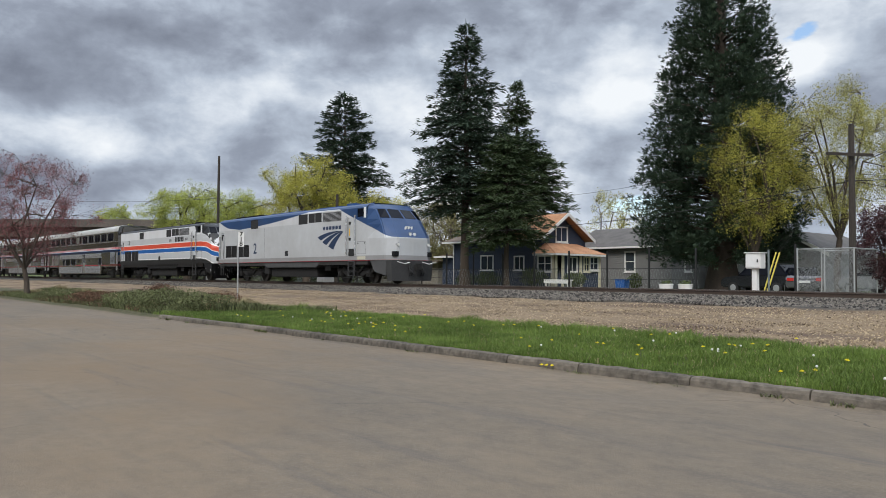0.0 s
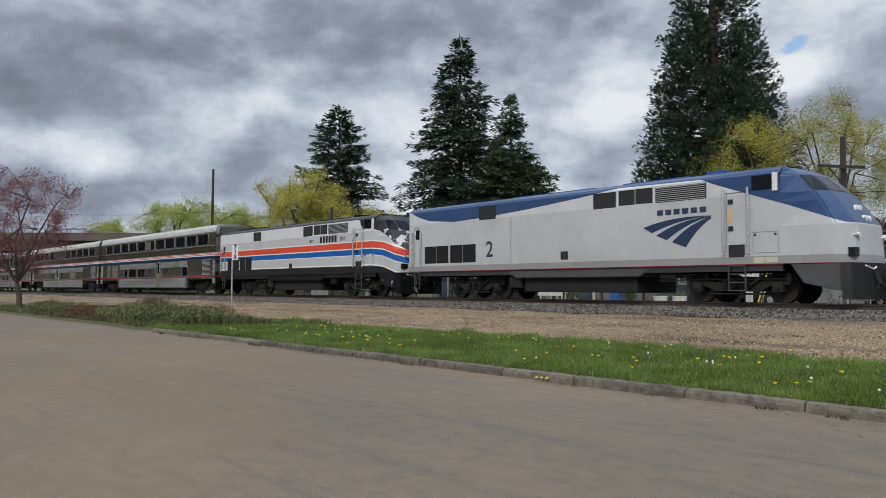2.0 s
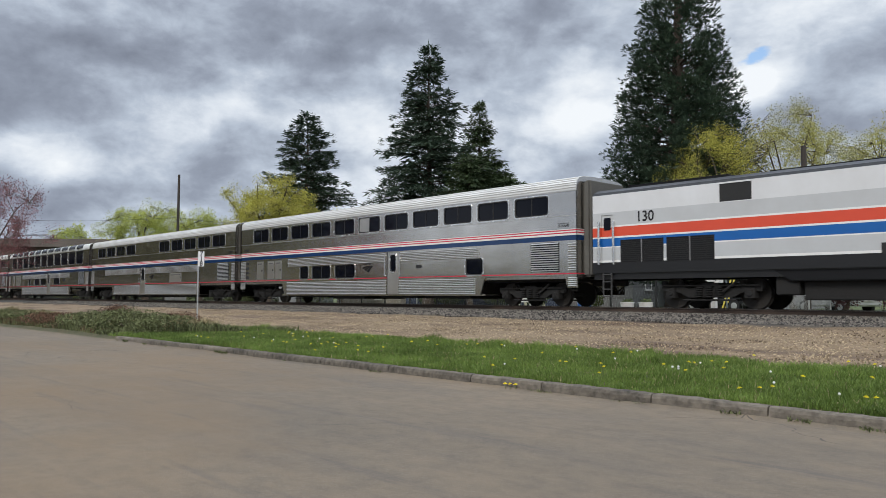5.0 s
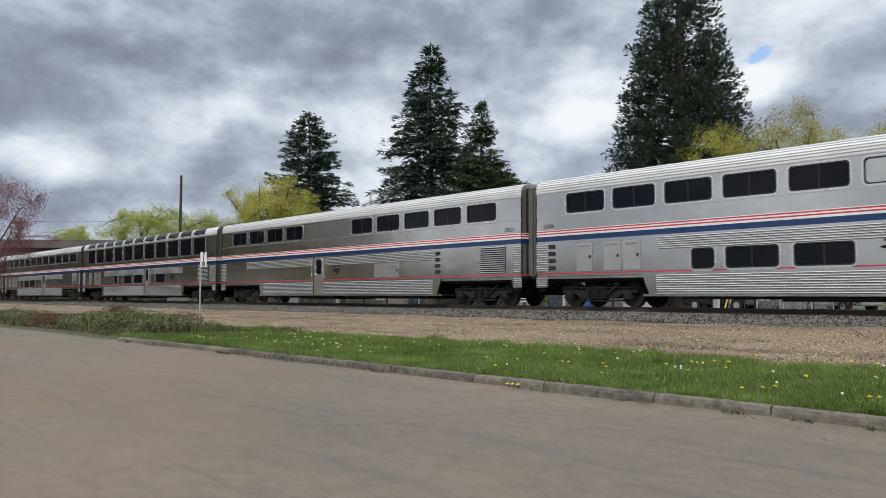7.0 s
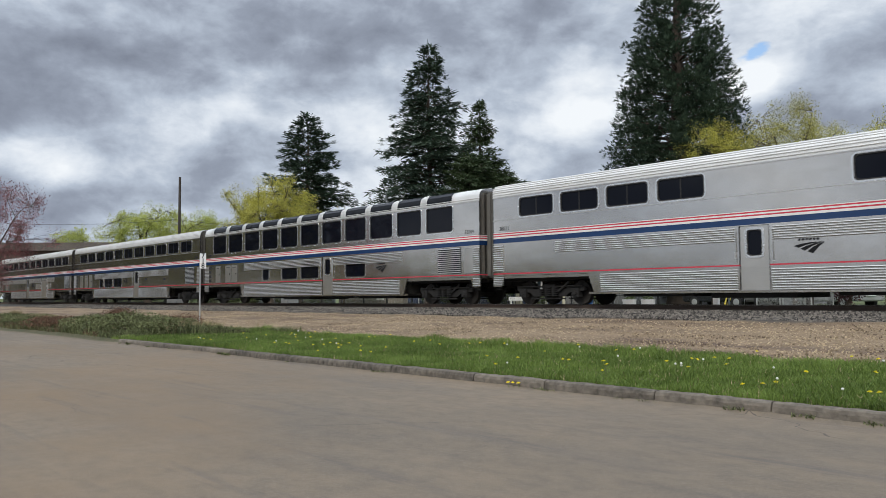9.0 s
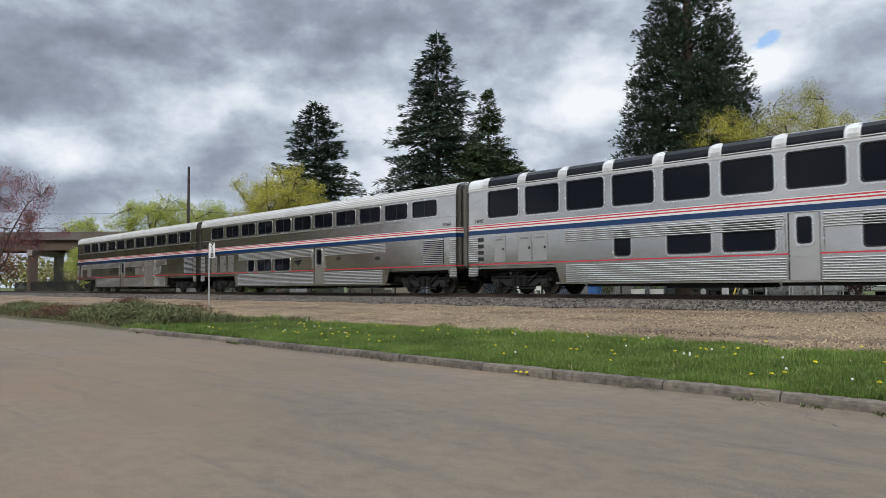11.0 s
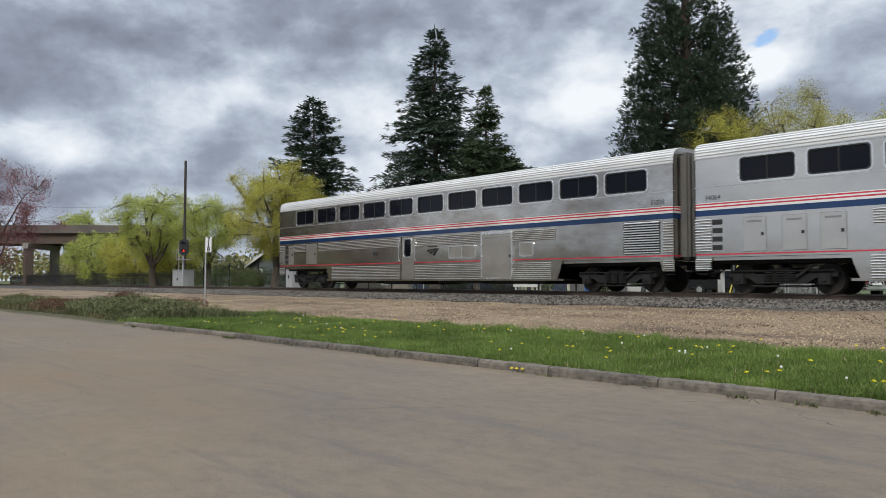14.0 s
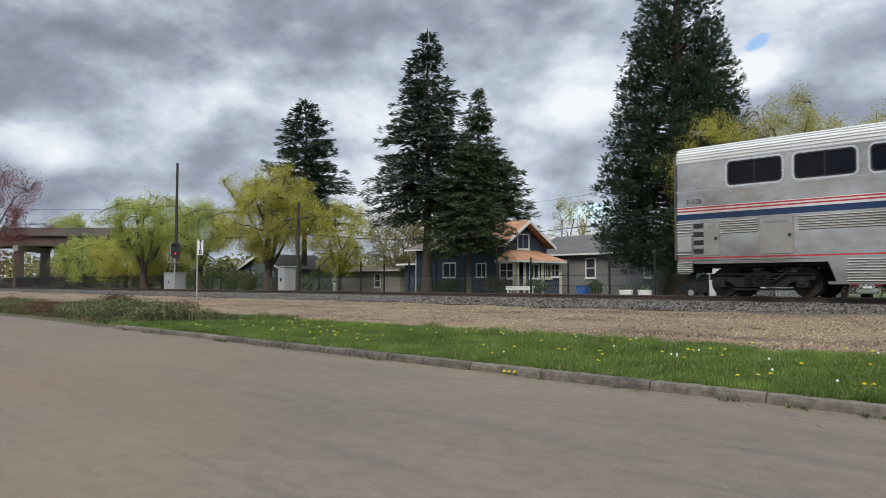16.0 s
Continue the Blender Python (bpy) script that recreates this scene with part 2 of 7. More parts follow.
def heritage_paint():
    """Silver sides with a red and a blue band edged in white, black cab top, roof and sill."""
    m = bpy.data.materials.new("red_white_blue_banded_locomotive_paint")
    m.use_nodes = True
    nt, link, b = tree_of(m)
    ax = local_axes(nt)
    back = calc(nt, "MULTIPLY", ax[0], -1)
    drop = calc(nt, "MULTIPLY", bands(nt, back, [(0, (1, 1, 1)), (0.6, (0.9, 0.9, 0.9)), (1.2, (0.48, 0.48, 0.48)), (1.9, (0.14, 0.14, 0.14)), (2.8, (0, 0, 0)), (21, (0, 0, 0))], 21.03, "LINEAR"), 0.55)
    z = calc(nt, "ADD", ax[2], drop)
    k, w = (0.008, 0.008, 0.009), (0.78, 0.78, 0.76)
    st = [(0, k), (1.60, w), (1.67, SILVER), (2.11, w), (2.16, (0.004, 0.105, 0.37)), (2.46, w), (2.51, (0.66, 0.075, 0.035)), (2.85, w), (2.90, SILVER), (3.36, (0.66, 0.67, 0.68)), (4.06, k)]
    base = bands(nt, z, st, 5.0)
    edge = [(0, 2.25), (0.6, 2.36), (1.0, 2.62), (1.6, 3.06), (2.2, 3.36), (2.8, 3.50), (3.7, 3.52), (3.9, 4.02), (21, 4.02)]
    thr = calc(nt, "MULTIPLY", bands(nt, back, [(o, (v / 5, v / 5, v / 5)) for o, v in edge], 21.03, "LINEAR"), 5.0)
    mix = nt.nodes.new("ShaderNodeMix")
    mix.data_type = "RGBA"
    link(calc(nt, "GREATER_THAN", ax[2], thr), mix.inputs["Factor"])
    link(base, mix.inputs["A"])
    mix.inputs["B"].default_value = (*k, 1)
    # black film peeling off the nose, white beneath
    tc = nt.nodes.new("ShaderNodeTexCoord")
    peel = nt.nodes.new("ShaderNodeTexNoise")
    peel.inputs["Scale"].default_value, peel.inputs["Detail"].default_value, peel.inputs["Roughness"].default_value = 2.6, 6, 0.62
    link(tc.outputs["Object"], peel.inputs["Vector"])
    near = calc(nt, "MULTIPLY", calc(nt, "SUBTRACT", 2.3, back), 0.16)
    hit = calc(nt, "GREATER_THAN", calc(nt, "ADD", peel.outputs["Fac"], calc(nt, "MINIMUM", near, 0.16)), 0.70)
    hit = calc(nt, "MULTIPLY", hit, calc(nt, "GREATER_THAN", ax[2], thr))
    worn = nt.nodes.new("ShaderNodeMix")
    worn.data_type = "RGBA"
    link(calc(nt, "MULTIPLY", hit, calc(nt, "LESS_THAN", back, 2.5)), worn.inputs["Factor"])
    link(mix.outputs["Result"], worn.inputs["A"])
    worn.inputs["B"].default_value = (0.55, 0.56, 0.57, 1)
    grime(nt, worn.outputs["Result"], 0.25, b, 0.8, (0.6, 0.6, 0.5))
    b.inputs["Roughness"].default_value = 0.42
    b.inputs["Coat Weight"].default_value, b.inputs["Coat Roughness"].default_value = 0.08, 0.25
    return m


def glass_mat(name, color, rough=0.06):
    m = bpy.data.materials.new(name)
    m.use_nodes = True
    b = m.node_tree.nodes["Principled BSDF"]
    b.inputs["Base Color"].default_value, b.inputs["Roughness"].default_value = (*color, 1), rough
    b.inputs["Specular IOR Level"].default_value = 0.16
    return m


M_CAR, M_CAR_DUSTY, M_LOCO, M_HERIT = car_paint(), car_paint(0.95), loco_paint(), heritage_paint()
M_STEEL = mat("bare_stainless_steel", (0.63, 0.61, 0.575), 0.33, 0.97, 0.14, 1.5, 40, 0.05)
M_STEEL_DUSTY = mat("dusty_stainless_steel", (0.40, 0.36, 0.31), 0.36, 0.9, 0.2, 1.2, 30, 0.05, color2=(0.52, 0.485, 0.435))
M_ROOF = mat("weathered_steel_roof", (0.68, 0.68, 0.66), 0.45, 0.35, 0.14, 0.8, 20, 0.05)
# also stands in for shade inside the cars and in step recesses
M_DARK = mat("black_rubber_grime_and_recess_shade", (0.016, 0.016, 0.016), 0.75, 0, 0.3, 3, 40, 0.2)
M_UNDER = mat("oily_underframe", (0.013, 0.012, 0.011), 0.85, 0.0, 0.35, 3, 30, 0.3)
M_WHEEL = mat("rolled_steel_wheel", (0.030, 0.026, 0.022), 0.7, 0.2, 0.3, 4, 40, 0.1)
M_TINT = glass_mat("tinted_window_glass", (0.004, 0.005, 0.009), 0.04)
M_DIAPH = mat("grey_diaphragm_rubber", (0.10, 0.095, 0.085), 0.75, 0, 0.25, 1.0, 20, 0.15)
M_BLACK = mat("black_paint", (0.008, 0.008, 0.009), 0.5, 0, 0.2, 3, 40, 0.05, spec=0.25)
M_NAVY = mat("navy_lettering", (0.012, 0.03, 0.075), 0.5, 0, 0.1, 3, 40, 0.0)
M_WHITE = mat("white_paint", (0.74, 0.74, 0.72), 0.5, 0, 0.08, 2, 40, 0.04)
M_CHROME = mat("polished_handrail", (0.70, 0.70, 0.69), 0.25, 0.9, 0.08, 4, 40, 0.0)
M_GREYP = mat("grey_equipment_paint", (0.20, 0.20, 0.20), 0.6, 0, 0.2, 3, 40, 0.1)
# ---- building helpers ----
def box(bm, x0, x1, y0, y1, z0, z1):
    v = [bm.verts.new((x, y, z)) for x in (x0, x1) for y in (y0, y1) for z in (z0, z1)]
    for f in ((0, 1, 3, 2), (4, 6, 7, 5), (0, 4, 5, 1), (2, 3, 7, 6), (0, 2, 6, 4), (1, 5, 7, 3)):
        bm.faces.new([v[i] for i in f])
    return v


def prism(bm, pts, a, b, axis="x"):
    """A closed outline, pushed from a to b along x (outline in y, z), y (x, z) or z (x, y)."""
    at = {"x": lambda p, s: (s, p[0], p[1]), "y": lambda p, s: (p[0], s, p[1]), "z": lambda p, s: (p[0], p[1], s)}[axis]
    r0, r1 = [[bm.verts.new(at(p, s)) for p in pts] for s in (a, b)]
    n = len(pts)
    for i in range(n):
        bm.faces.new((r0[i], r0[(i + 1) % n], r1[(i + 1) % n], r1[i]))
    bm.faces.new(r0[::-1]), bm.faces.new(r1)


def tube(bm, p, q, r0, r1=None, n=8, cap=True):
    p, q = Vector(p), Vector(q)
    r1 = r0 if r1 is None else r1
    d = (q - p).normalized()
    u = d.orthogonal().normalized()
    w = d.cross(u)
    rings = [[bm.verts.new(c + (u * math.cos(2 * math.pi * i / n) + w * math.sin(2 * math.pi * i / n)) * r) for i in range(n)] for c, r in ((p, r0), (q, r1))]
    for i in range(n):
        bm.faces.new((rings[0][i], rings[0][(i + 1) % n], rings[1][(i + 1) % n], rings[1][i]))
    if cap:
        bm.faces.new(rings[0][::-1]), bm.faces.new(rings[1])


def mesh_of(bm, name, material, smooth=False, bevel=0.0):
    bmesh.ops.recalc_face_normals(bm, faces=bm.faces)
    if bevel:
        bmesh.ops.bevel(bm, geom=[e for e in bm.edges if e.is_manifold and e.calc_face_angle(0) > 0.6], offset=bevel, segments=2, affect="EDGES", clamp_overlap=True)
    me = bpy.data.meshes.new(name)
    bm.to_mesh(me)
    bm.free()
    for m in material if isinstance(material, (list, tuple)) else [material]:
        me.materials.append(m)
    if smooth:
        me.polygons.foreach_set("use_smooth", [True] * len(me.polygons))
    return me


def part(name, bm, material, parent, label="", smooth=False, bevel=0.0):
    ob = new(name, mesh_of(bm, name, material, smooth, bevel))
    ob.parent = parent
    return tagged(ob, label)


def raw(name, verts, faces, material, parent=None, smooth=False):
    me = bpy.data.meshes.new(name)
    me.from_pydata(verts, [], faces)
    for m in material if isinstance(material, (list, tuple)) else [material]:
        me.materials.append(m)
    if smooth:
        me.polygons.foreach_set("use_smooth", [True] * len(me.polygons))
    ob = new(name, me)
    ob.parent = parent
    return ob


def B():
    return bmesh.new()


def thing(name, label, category, at=None, group="", kind=""):
    ob = new(name)
    ob.empty_display_size = 0.2
    if at is not None:
        ob.matrix_basis = at
    return tagged(ob, label, category, group, kind)


def write(name, text, size, material, parent, at, label="", spacing=1.0, sx=1.0, bold=0.0):
    """Flat letters of the built-in font as a mesh, facing local -y at the pose at."""
    cu = bpy.data.curves.new(name, "FONT")
    cu.body, cu.size, cu.extrude, cu.align_x, cu.align_y, cu.space_character, cu.offset = text, size, 0.002, "CENTER", "CENTER", spacing, bold
    tmp = new("lettering_source", cu)
    me = bpy.data.meshes.new_from_object(tmp.evaluated_get(bpy.context.evaluated_depsgraph_get()))
    bpy.data.objects.remove(tmp)
    bpy.data.curves.remove(cu)
    me.materials.clear()
    me.materials.append(material)
    ob = new(name, me)
    ob.parent = parent
    ob.matrix_basis = at @ pose(0, 0, 0, 90) @ Matrix.Diagonal((sx, 1, 1, 1))
    return tagged(ob, label)


def name_bars(parent, x, y, z, width, height, material):
    """A name on a car side as six plain upright bars."""
    step = width / 6
    for i in range(6):
        c = x - width / 2 + step * (i + 0.5)
        bm = B()
        box(bm, c - step * 0.36, c + step * 0.36, y - 0.002, y + 0.002, z - height / 2, z + height / 2)
        part("lettering_bar", bm, material, parent)


# ---- ground ----
KERB_Y = 8.88
BED = TRACK_Y
PROFILE = [(-400, -0.6), (-60, -0.3), (-8, -0.02), (0, 0.0), (8.80, 0.0), (9.05, 0.10), (9.07, 0.14), (10.5, 0.20), (13.3, 0.25), (16, 0.36), (19.4, 0.56), (20.4, 0.62), (22.55, 0.80), (BED - 1.4, 0.84), (BED + 1.4, 0.84), (27.0, 0.66), (29, 0.58), (34, 0.60), (60, 0.66), (120, 0.8), (400, 1.5), (2500, 4.0)]


def ground_z(y):
    for (y0, z0), (y1, z1) in zip(PROFILE, PROFILE[1:]):
        if y0 <= y <= y1:
            return z0 + (z1 - z0) * (y - y0) / (y1 - y0)
    return 0.0


def ground_mat():
    m = mat("packed_dirt_gravel_and_road", (0.2, 0.2, 0.2), 0.9)
    nt, link, b = tree_of(m)
    tc = nt.nodes.new("ShaderNodeTexCoord")
    ax = local_axes(nt)

    def tex(scale, detail=5, stretch=(1, 1, 1), rough=0.55):
        mp = nt.nodes.new("ShaderNodeMapping")
        mp.inputs["Scale"].default_value = stretch
        link(tc.outputs["Object"], mp.inputs[0])
        n = nt.nodes.new("ShaderNodeTexNoise")
        n.inputs["Scale"].default_value, n.inputs["Detail"].default_value, n.inputs["Roughness"].default_value = scale, detail, rough
        link(mp.outputs[0], n.inputs["Vector"])
        return n.outputs["Fac"]

    def blend(fac, a, c):
        mx = nt.nodes.new("ShaderNodeMix")
        mx.data_type = "RGBA"
        if isinstance(fac, float):
            mx.inputs["Factor"].default_value = fac
        else:
            link(fac, mx.inputs["Factor"])
        for key, v in (("A", a), ("B", c)):
            if isinstance(v, tuple):
                mx.inputs[key].default_value = (*v, 1)
            else:
                link(v, mx.inputs[key])
        return mx.outputs["Result"]

    def step(fac, lo, hi):
        mr = nt.nodes.new("ShaderNodeMapRange")
        mr.inputs["From Min"].default_value, mr.inputs["From Max"].default_value = lo, hi
        link(fac, mr.inputs["Value"])
        return mr.outputs[0]

    wob = calc(nt, "MULTIPLY", calc(nt, "SUBTRACT", tex(0.35, 5), 0.5), 2.2)
    y = calc(nt, "ADD", ax[1], wob)
    # asphalt: large tan dust, dark damp patches along the lane, fine stone
    road = blend(step(tex(0.30, 8, (0.5, 1, 1), 0.68), 0.36, 0.64), (0.114, 0.096, 0.075), (0.215, 0.165, 0.112))
    road = blend(step(tex(0.5, 5, (0.25, 1.4, 1)), 0.52, 0.75), road, (0.088, 0.083, 0.080))
    road = blend(step(tex(90, 3), 0.35, 0.75), road, (0.20, 0.164, 0.124))
    road = blend(calc(nt, "MULTIPLY", step(tex(5, 7, (0.7, 1, 1), 0.7), 0.42, 0.66), 0.45), road, (0.088, 0.078, 0.066))
    road = blend(calc(nt, "MULTIPLY", step(tex(28, 5), 0.55, 0.75), 0.5), road, (0.235, 0.198, 0.155))
    road = blend(step(tex(0.11, 7, (0.6, 1, 1), 0.65), 0.50, 0.66), road, (0.185, 0.134, 0.085))
    road = blend(calc(nt, "MULTIPLY", step(tex(1.1, 8, (0.12, 2.2, 1), 0.7), 0.56, 0.70), 0.55), road, (0.085, 0.080, 0.078))
    vor = nt.nodes.new("ShaderNodeTexVoronoi")
    vor.feature = "DISTANCE_TO_EDGE"
    vor.inputs["Scale"].default_value = 0.16
    wv = nt.nodes.new("ShaderNodeVectorMath")
    wv.operation = "ADD"
    nz = nt.nodes.new("ShaderNodeTexNoise")
    nz.inputs["Scale"].default_value, nz.inputs["Detail"].default_value = 0.8, 8
    link(tc.outputs["Object"], nz.inputs["Vector"])
    link(tc.outputs["Object"], wv.inputs[0]), link(nz.outputs["Color"], wv.inputs[1])
    link(wv.outputs[0], vor.inputs["Vector"])
    crack = calc(nt, "MULTIPLY", calc(nt, "LESS_THAN", vor.outputs["Distance"], 0.0013), step(tex(0.3, 3), 0.5, 0.56))
    road = blend(calc(nt, "MULTIPLY", crack, 0.7), road, (0.05, 0.045, 0.04))
    # dirt with wood chips and stone grit
    dirt = blend(step(tex(14, 6), 0.35, 0.65), (0.145, 0.100, 0.058), (0.275, 0.205, 0.130))
    dirt = blend(step(tex(0.55, 7, (0.30, 1.6, 1)), 0.46, 0.62), dirt, (0.105, 0.068, 0.045))
    dirt = blend(step(tex(45, 3), 0.62, 0.72), dirt, (0.46, 0.40, 0.32))
    soil = blend(step(tex(5, 5), 0.4, 0.65), (0.055, 0.060, 0.028), (0.10, 0.085, 0.05))
    stone = blend(step(tex(18, 4), 0.35, 0.7), (0.028, 0.026, 0.023), (0.095, 0.088, 0.078))
    lawn = blend(step(tex(2.5, 6), 0.35, 0.65), (0.055, 0.085, 0.022), (0.115, 0.125, 0.045))
    col = blend(step(ax[1], 8.88, 8.96), road, soil)
    col = blend(step(y, 12.9, 13.7), col, dirt)
    col = blend(step(y, 20.5, 21.0), col, stone)
    col = blend(step(y, 27.4, 28.6), col, dirt)
    col = blend(step(y, 31, 33), col, lawn)
    link(col, b.inputs["Base Color"])
    rough = nt.nodes.new("ShaderNodeMapRange")
    rough.inputs["To Min"].default_value, rough.inputs["To Max"].default_value = 0.72, 0.98
    link(tex(1.3, 4), rough.inputs["Value"])
    link(rough.outputs[0], b.inputs["Roughness"])
    b.inputs["Specular IOR Level"].default_value = 0.3
    bp = nt.nodes.new("ShaderNodeBump")
    bp.inputs["Strength"].default_value, bp.inputs["Distance"].default_value = 0.35, 0.02
    link(calc(nt, "ADD", tex(70, 4), calc(nt, "MULTIPLY", tex(9, 4), 1.5)), bp.inputs["Height"])
    link(bp.outputs[0], b.inputs["Normal"])
    return m


def make_ground():
    xs = [-2500, -800, -300, -160] + [-120 + 1.0 * i for i in range(170)] + [70, 150, 400, 2500]
    ys = []
    for (y0, _), (y1, _) in zip(PROFILE, PROFILE[1:]):
        n = max(1, min(24, int((y1 - y0) / 0.5))) if 9.0 < y0 < 32 else (8 if 0 <= y0 < 8 else 1)
        ys += [y0 + (y1 - y0) * i / n for i in range(n)]
    ys.append(PROFILE[-1][0])
    verts = []
    for x in xs:
        for y in ys:
            z = ground_z(y)
            if 9 < y < 22 or 26.5 < y < 60:
                z += 0.05 * noise.noise((x * 0.4, y * 0.6, 0)) + 0.03 * noise.noise((x * 1.7, y * 1.9, 3))
            elif 1 < y < 8:
                z += 0.012 * noise.noise((x * 0.3, y * 0.3, 7))
            verts.append((x, y, z))
    n = len(ys)
    faces = [(i * n + j, (i + 1) * n + j, (i + 1) * n + j + 1, i * n + j + 1) for i in range(len(xs) - 1) for j in range(n - 1)]
    ob = raw("ground", verts, faces, ground_mat(), smooth=True)
    tagged(ob, "worn asphalt road edge, dirt strip and stony railway bank", "ground", kind="structure")


make_ground()

M_KERB = mat("weathered_concrete_kerb", (0.036, 0.031, 0.024), 0.95, 0, 0.35, 1.8, 12, 1.0, obj=0.3, color2=(0.150, 0.128, 0.102))


def make_kerb():
    k = thing("kerb", "weathered mossy concrete kerb along the road edge", "kerb", kind="structure")
    rnd = random.Random(4)
    x = -24.2
    while x < 14:
        ln = 1.9 + rnd.uniform(-0.7, 0.5)
        bm = B()
        prism(bm, [(KERB_Y + 0.03, -0.1), (KERB_Y - 0.005, -0.1), (KERB_Y + 0.012, 0.10), (KERB_Y + 0.03, 0.14), (KERB_Y + 0.065, 0.155), (KERB_Y + 0.17, 0.155), (KERB_Y + 0.18, 0.10), (KERB_Y + 0.18, -0.1)], x, x + ln - 0.022)
        bmesh.ops.subdivide_edges(bm, edges=[e for e in bm.edges if abs(e.verts[0].co.x - e.verts[1].co.x) > 1], cuts=18)
        for v in bm.verts:
            n3 = noise.noise(v.co * 7.0) * 0.016 + noise.noise(v.co * 1.1) * 0.008
            v.co.y += n3
            v.co.z += n3 * 0.6
        part("kerb_stone", bm, M_KERB, k)
        x += ln


make_kerb()

# ---- track ----
M_RAIL = mat("rusty_rail_steel", (0.075, 0.052, 0.040), 0.6, 0.3, 0.3, 5, 60, 0.1)
M_RAILTOP = mat("polished_rail_head", (0.32, 0.31, 0.30), 0.3, 0.9, 0.1, 5, 60, 0.0)
M_TIE = mat("creosoted_timber", (0.055, 0.045, 0.037), 0.9, 0, 0.35, 4, 60, 0.4, obj=0.5)
M_BALLAST = mat("grey_crushed_stone", (0.034, 0.030, 0.026), 0.9, 0, 0.35, 4, 50, 0.4, island=1.4, color2=(0.150, 0.134, 0.115))


def make_track():
    t = thing("railway_track", "steel rails on dark timber sleepers in grey ballast", "railway track", kind="structure")
    for side in (-1, 1):
        c = TRACK_Y + side * 0.755
        bm = B()
        z = RAIL_Z
        prism(bm, [(c - 0.075, z - 0.175), (c + 0.075, z - 0.175), (c + 0.07, z - 0.155), (c + 0.012, z - 0.14), (c + 0.012, z - 0.045), (c + 0.037, z - 0.035), (c + 0.037, z - 0.004), (c - 0.037, z - 0.004), (c - 0.037, z - 0.035), (c - 0.012, z - 0.045), (c - 0.012, z - 0.14), (c - 0.07, z - 0.155)], -320, 160)
        rail = part("rail", bm, M_RAIL, t, "rusty steel rail with a polished head")
        bm = B()
        box(bm, -320, 160, c - 0.035, c + 0.035, z - 0.004, z)
        part("rail_head", bm, M_RAILTOP, rail)
    bm = B()
    box(bm, -0.115, 0.115, -1.3, 1.3, -0.18, 0.0)
    me = mesh_of(bm, "sleeper", M_TIE, bevel=0.012)
    rnd = random.Random(8)
    for i in range(150):
        ob = new("sleeper", me)
        ob.parent = t
        ob.matrix_basis = pose(-72 + i * 0.53 + rnd.uniform(-0.02, 0.02), TRACK_Y + rnd.uniform(-0.05, 0.05), RAIL_Z - 0.185, 0, 0, rnd.uniform(-1, 1))


make_track()


def scatter_stones(name, label, count, spot, size, material, seed):
    """Many small rough stones as one mesh."""
    rnd = random.Random(seed)
    verts, faces = [], []
    base = [Vector(v).normalized() for v in ((1, 0, 0.1), (-0.2, 1, 0), (-1, -0.1, 0.2), (0.1, -1, -0.1), (0.1, 0.1, 1), (0, -0.1, -1))]
    tri = [(0, 1, 4), (1, 2, 4), (2, 3, 4), (3, 0, 4), (1, 0, 5), (2, 1, 5), (3, 2, 5), (0, 3, 5)]
    for _ in range(count):
        x, y, z = spot(rnd)
        s = size * rnd.uniform(0.55, 1.5)
        q = Euler((rnd.uniform(0, 6), rnd.uniform(0, 6), rnd.uniform(0, 6))).to_matrix()
        k = len(verts)
        verts += [tuple(Vector((x, y, z)) + q @ (v * s * rnd.uniform(0.7, 1.25))) for v in base]
        faces += [tuple(k + i for i in f) for f in tri]
    ob = raw(name, verts, faces, material)
    tagged(ob, label, name.replace("_", " "), kind="stuff")


def ballast_spot(rnd):
    x = 20 - 100 * rnd.random() ** 1.5
    y = rnd.uniform(20.3, 23.7)
    y = max(y, 20.75 + noise.noise((x * 0.5, 2, 0)) * 0.8)
    return x, y, ground_z(y) + 0.01


scatter_stones("ballast_stones", "grey crushed stone ballast heaped along the rails", 62000, ballast_spot, 0.041, M_BALLAST, 3)
# ---- train ----
CAR, LOCO = 25.91, 21.03


def pierced(bm, x0, x1, z0, z1, y, holes, depth=0.10):
    """A wall in the plane y with rectangular holes (xa, xb, za, zb) that have reveals going inwards (+y)."""
    xs = sorted({x0, x1, *[h[0] for h in holes], *[h[1] for h in holes]})
    zs = sorted({z0, z1, *[h[2] for h in holes], *[h[3] for h in holes]})
    xs, zs = [x for x in xs if x0 <= x <= x1], [z for z in zs if z0 <= z <= z1]
    grid = {}

    def v(x, z, yy):
        if (x, z, yy) not in grid:
            grid[x, z, yy] = bm.verts.new((x, yy, z))
        return grid[x, z, yy]

    for xa, xb in zip(xs, xs[1:]):
        for za, zb in zip(zs, zs[1:]):
            cx, cz = (xa + xb) / 2, (za + zb) / 2
            if any(h[0] < cx < h[1] and h[2] < cz < h[3] for h in holes):
                continue
            bm.faces.new((v(xa, za, y), v(xb, za, y), v(xb, zb, y), v(xa, zb, y)))
    for xa, xb, za, zb in holes:
        ring = [(xa, za), (xb, za), (xb, zb), (xa, zb)]
        o = [bm.verts.new((x, y, z)) for x, z in ring]
        i = [bm.verts.new((x, y + depth, z)) for x, z in ring]
        for k in range(4):
            bm.faces.new((o[k], o[(k + 1) % 4], i[(k + 1) % 4], i[k]))


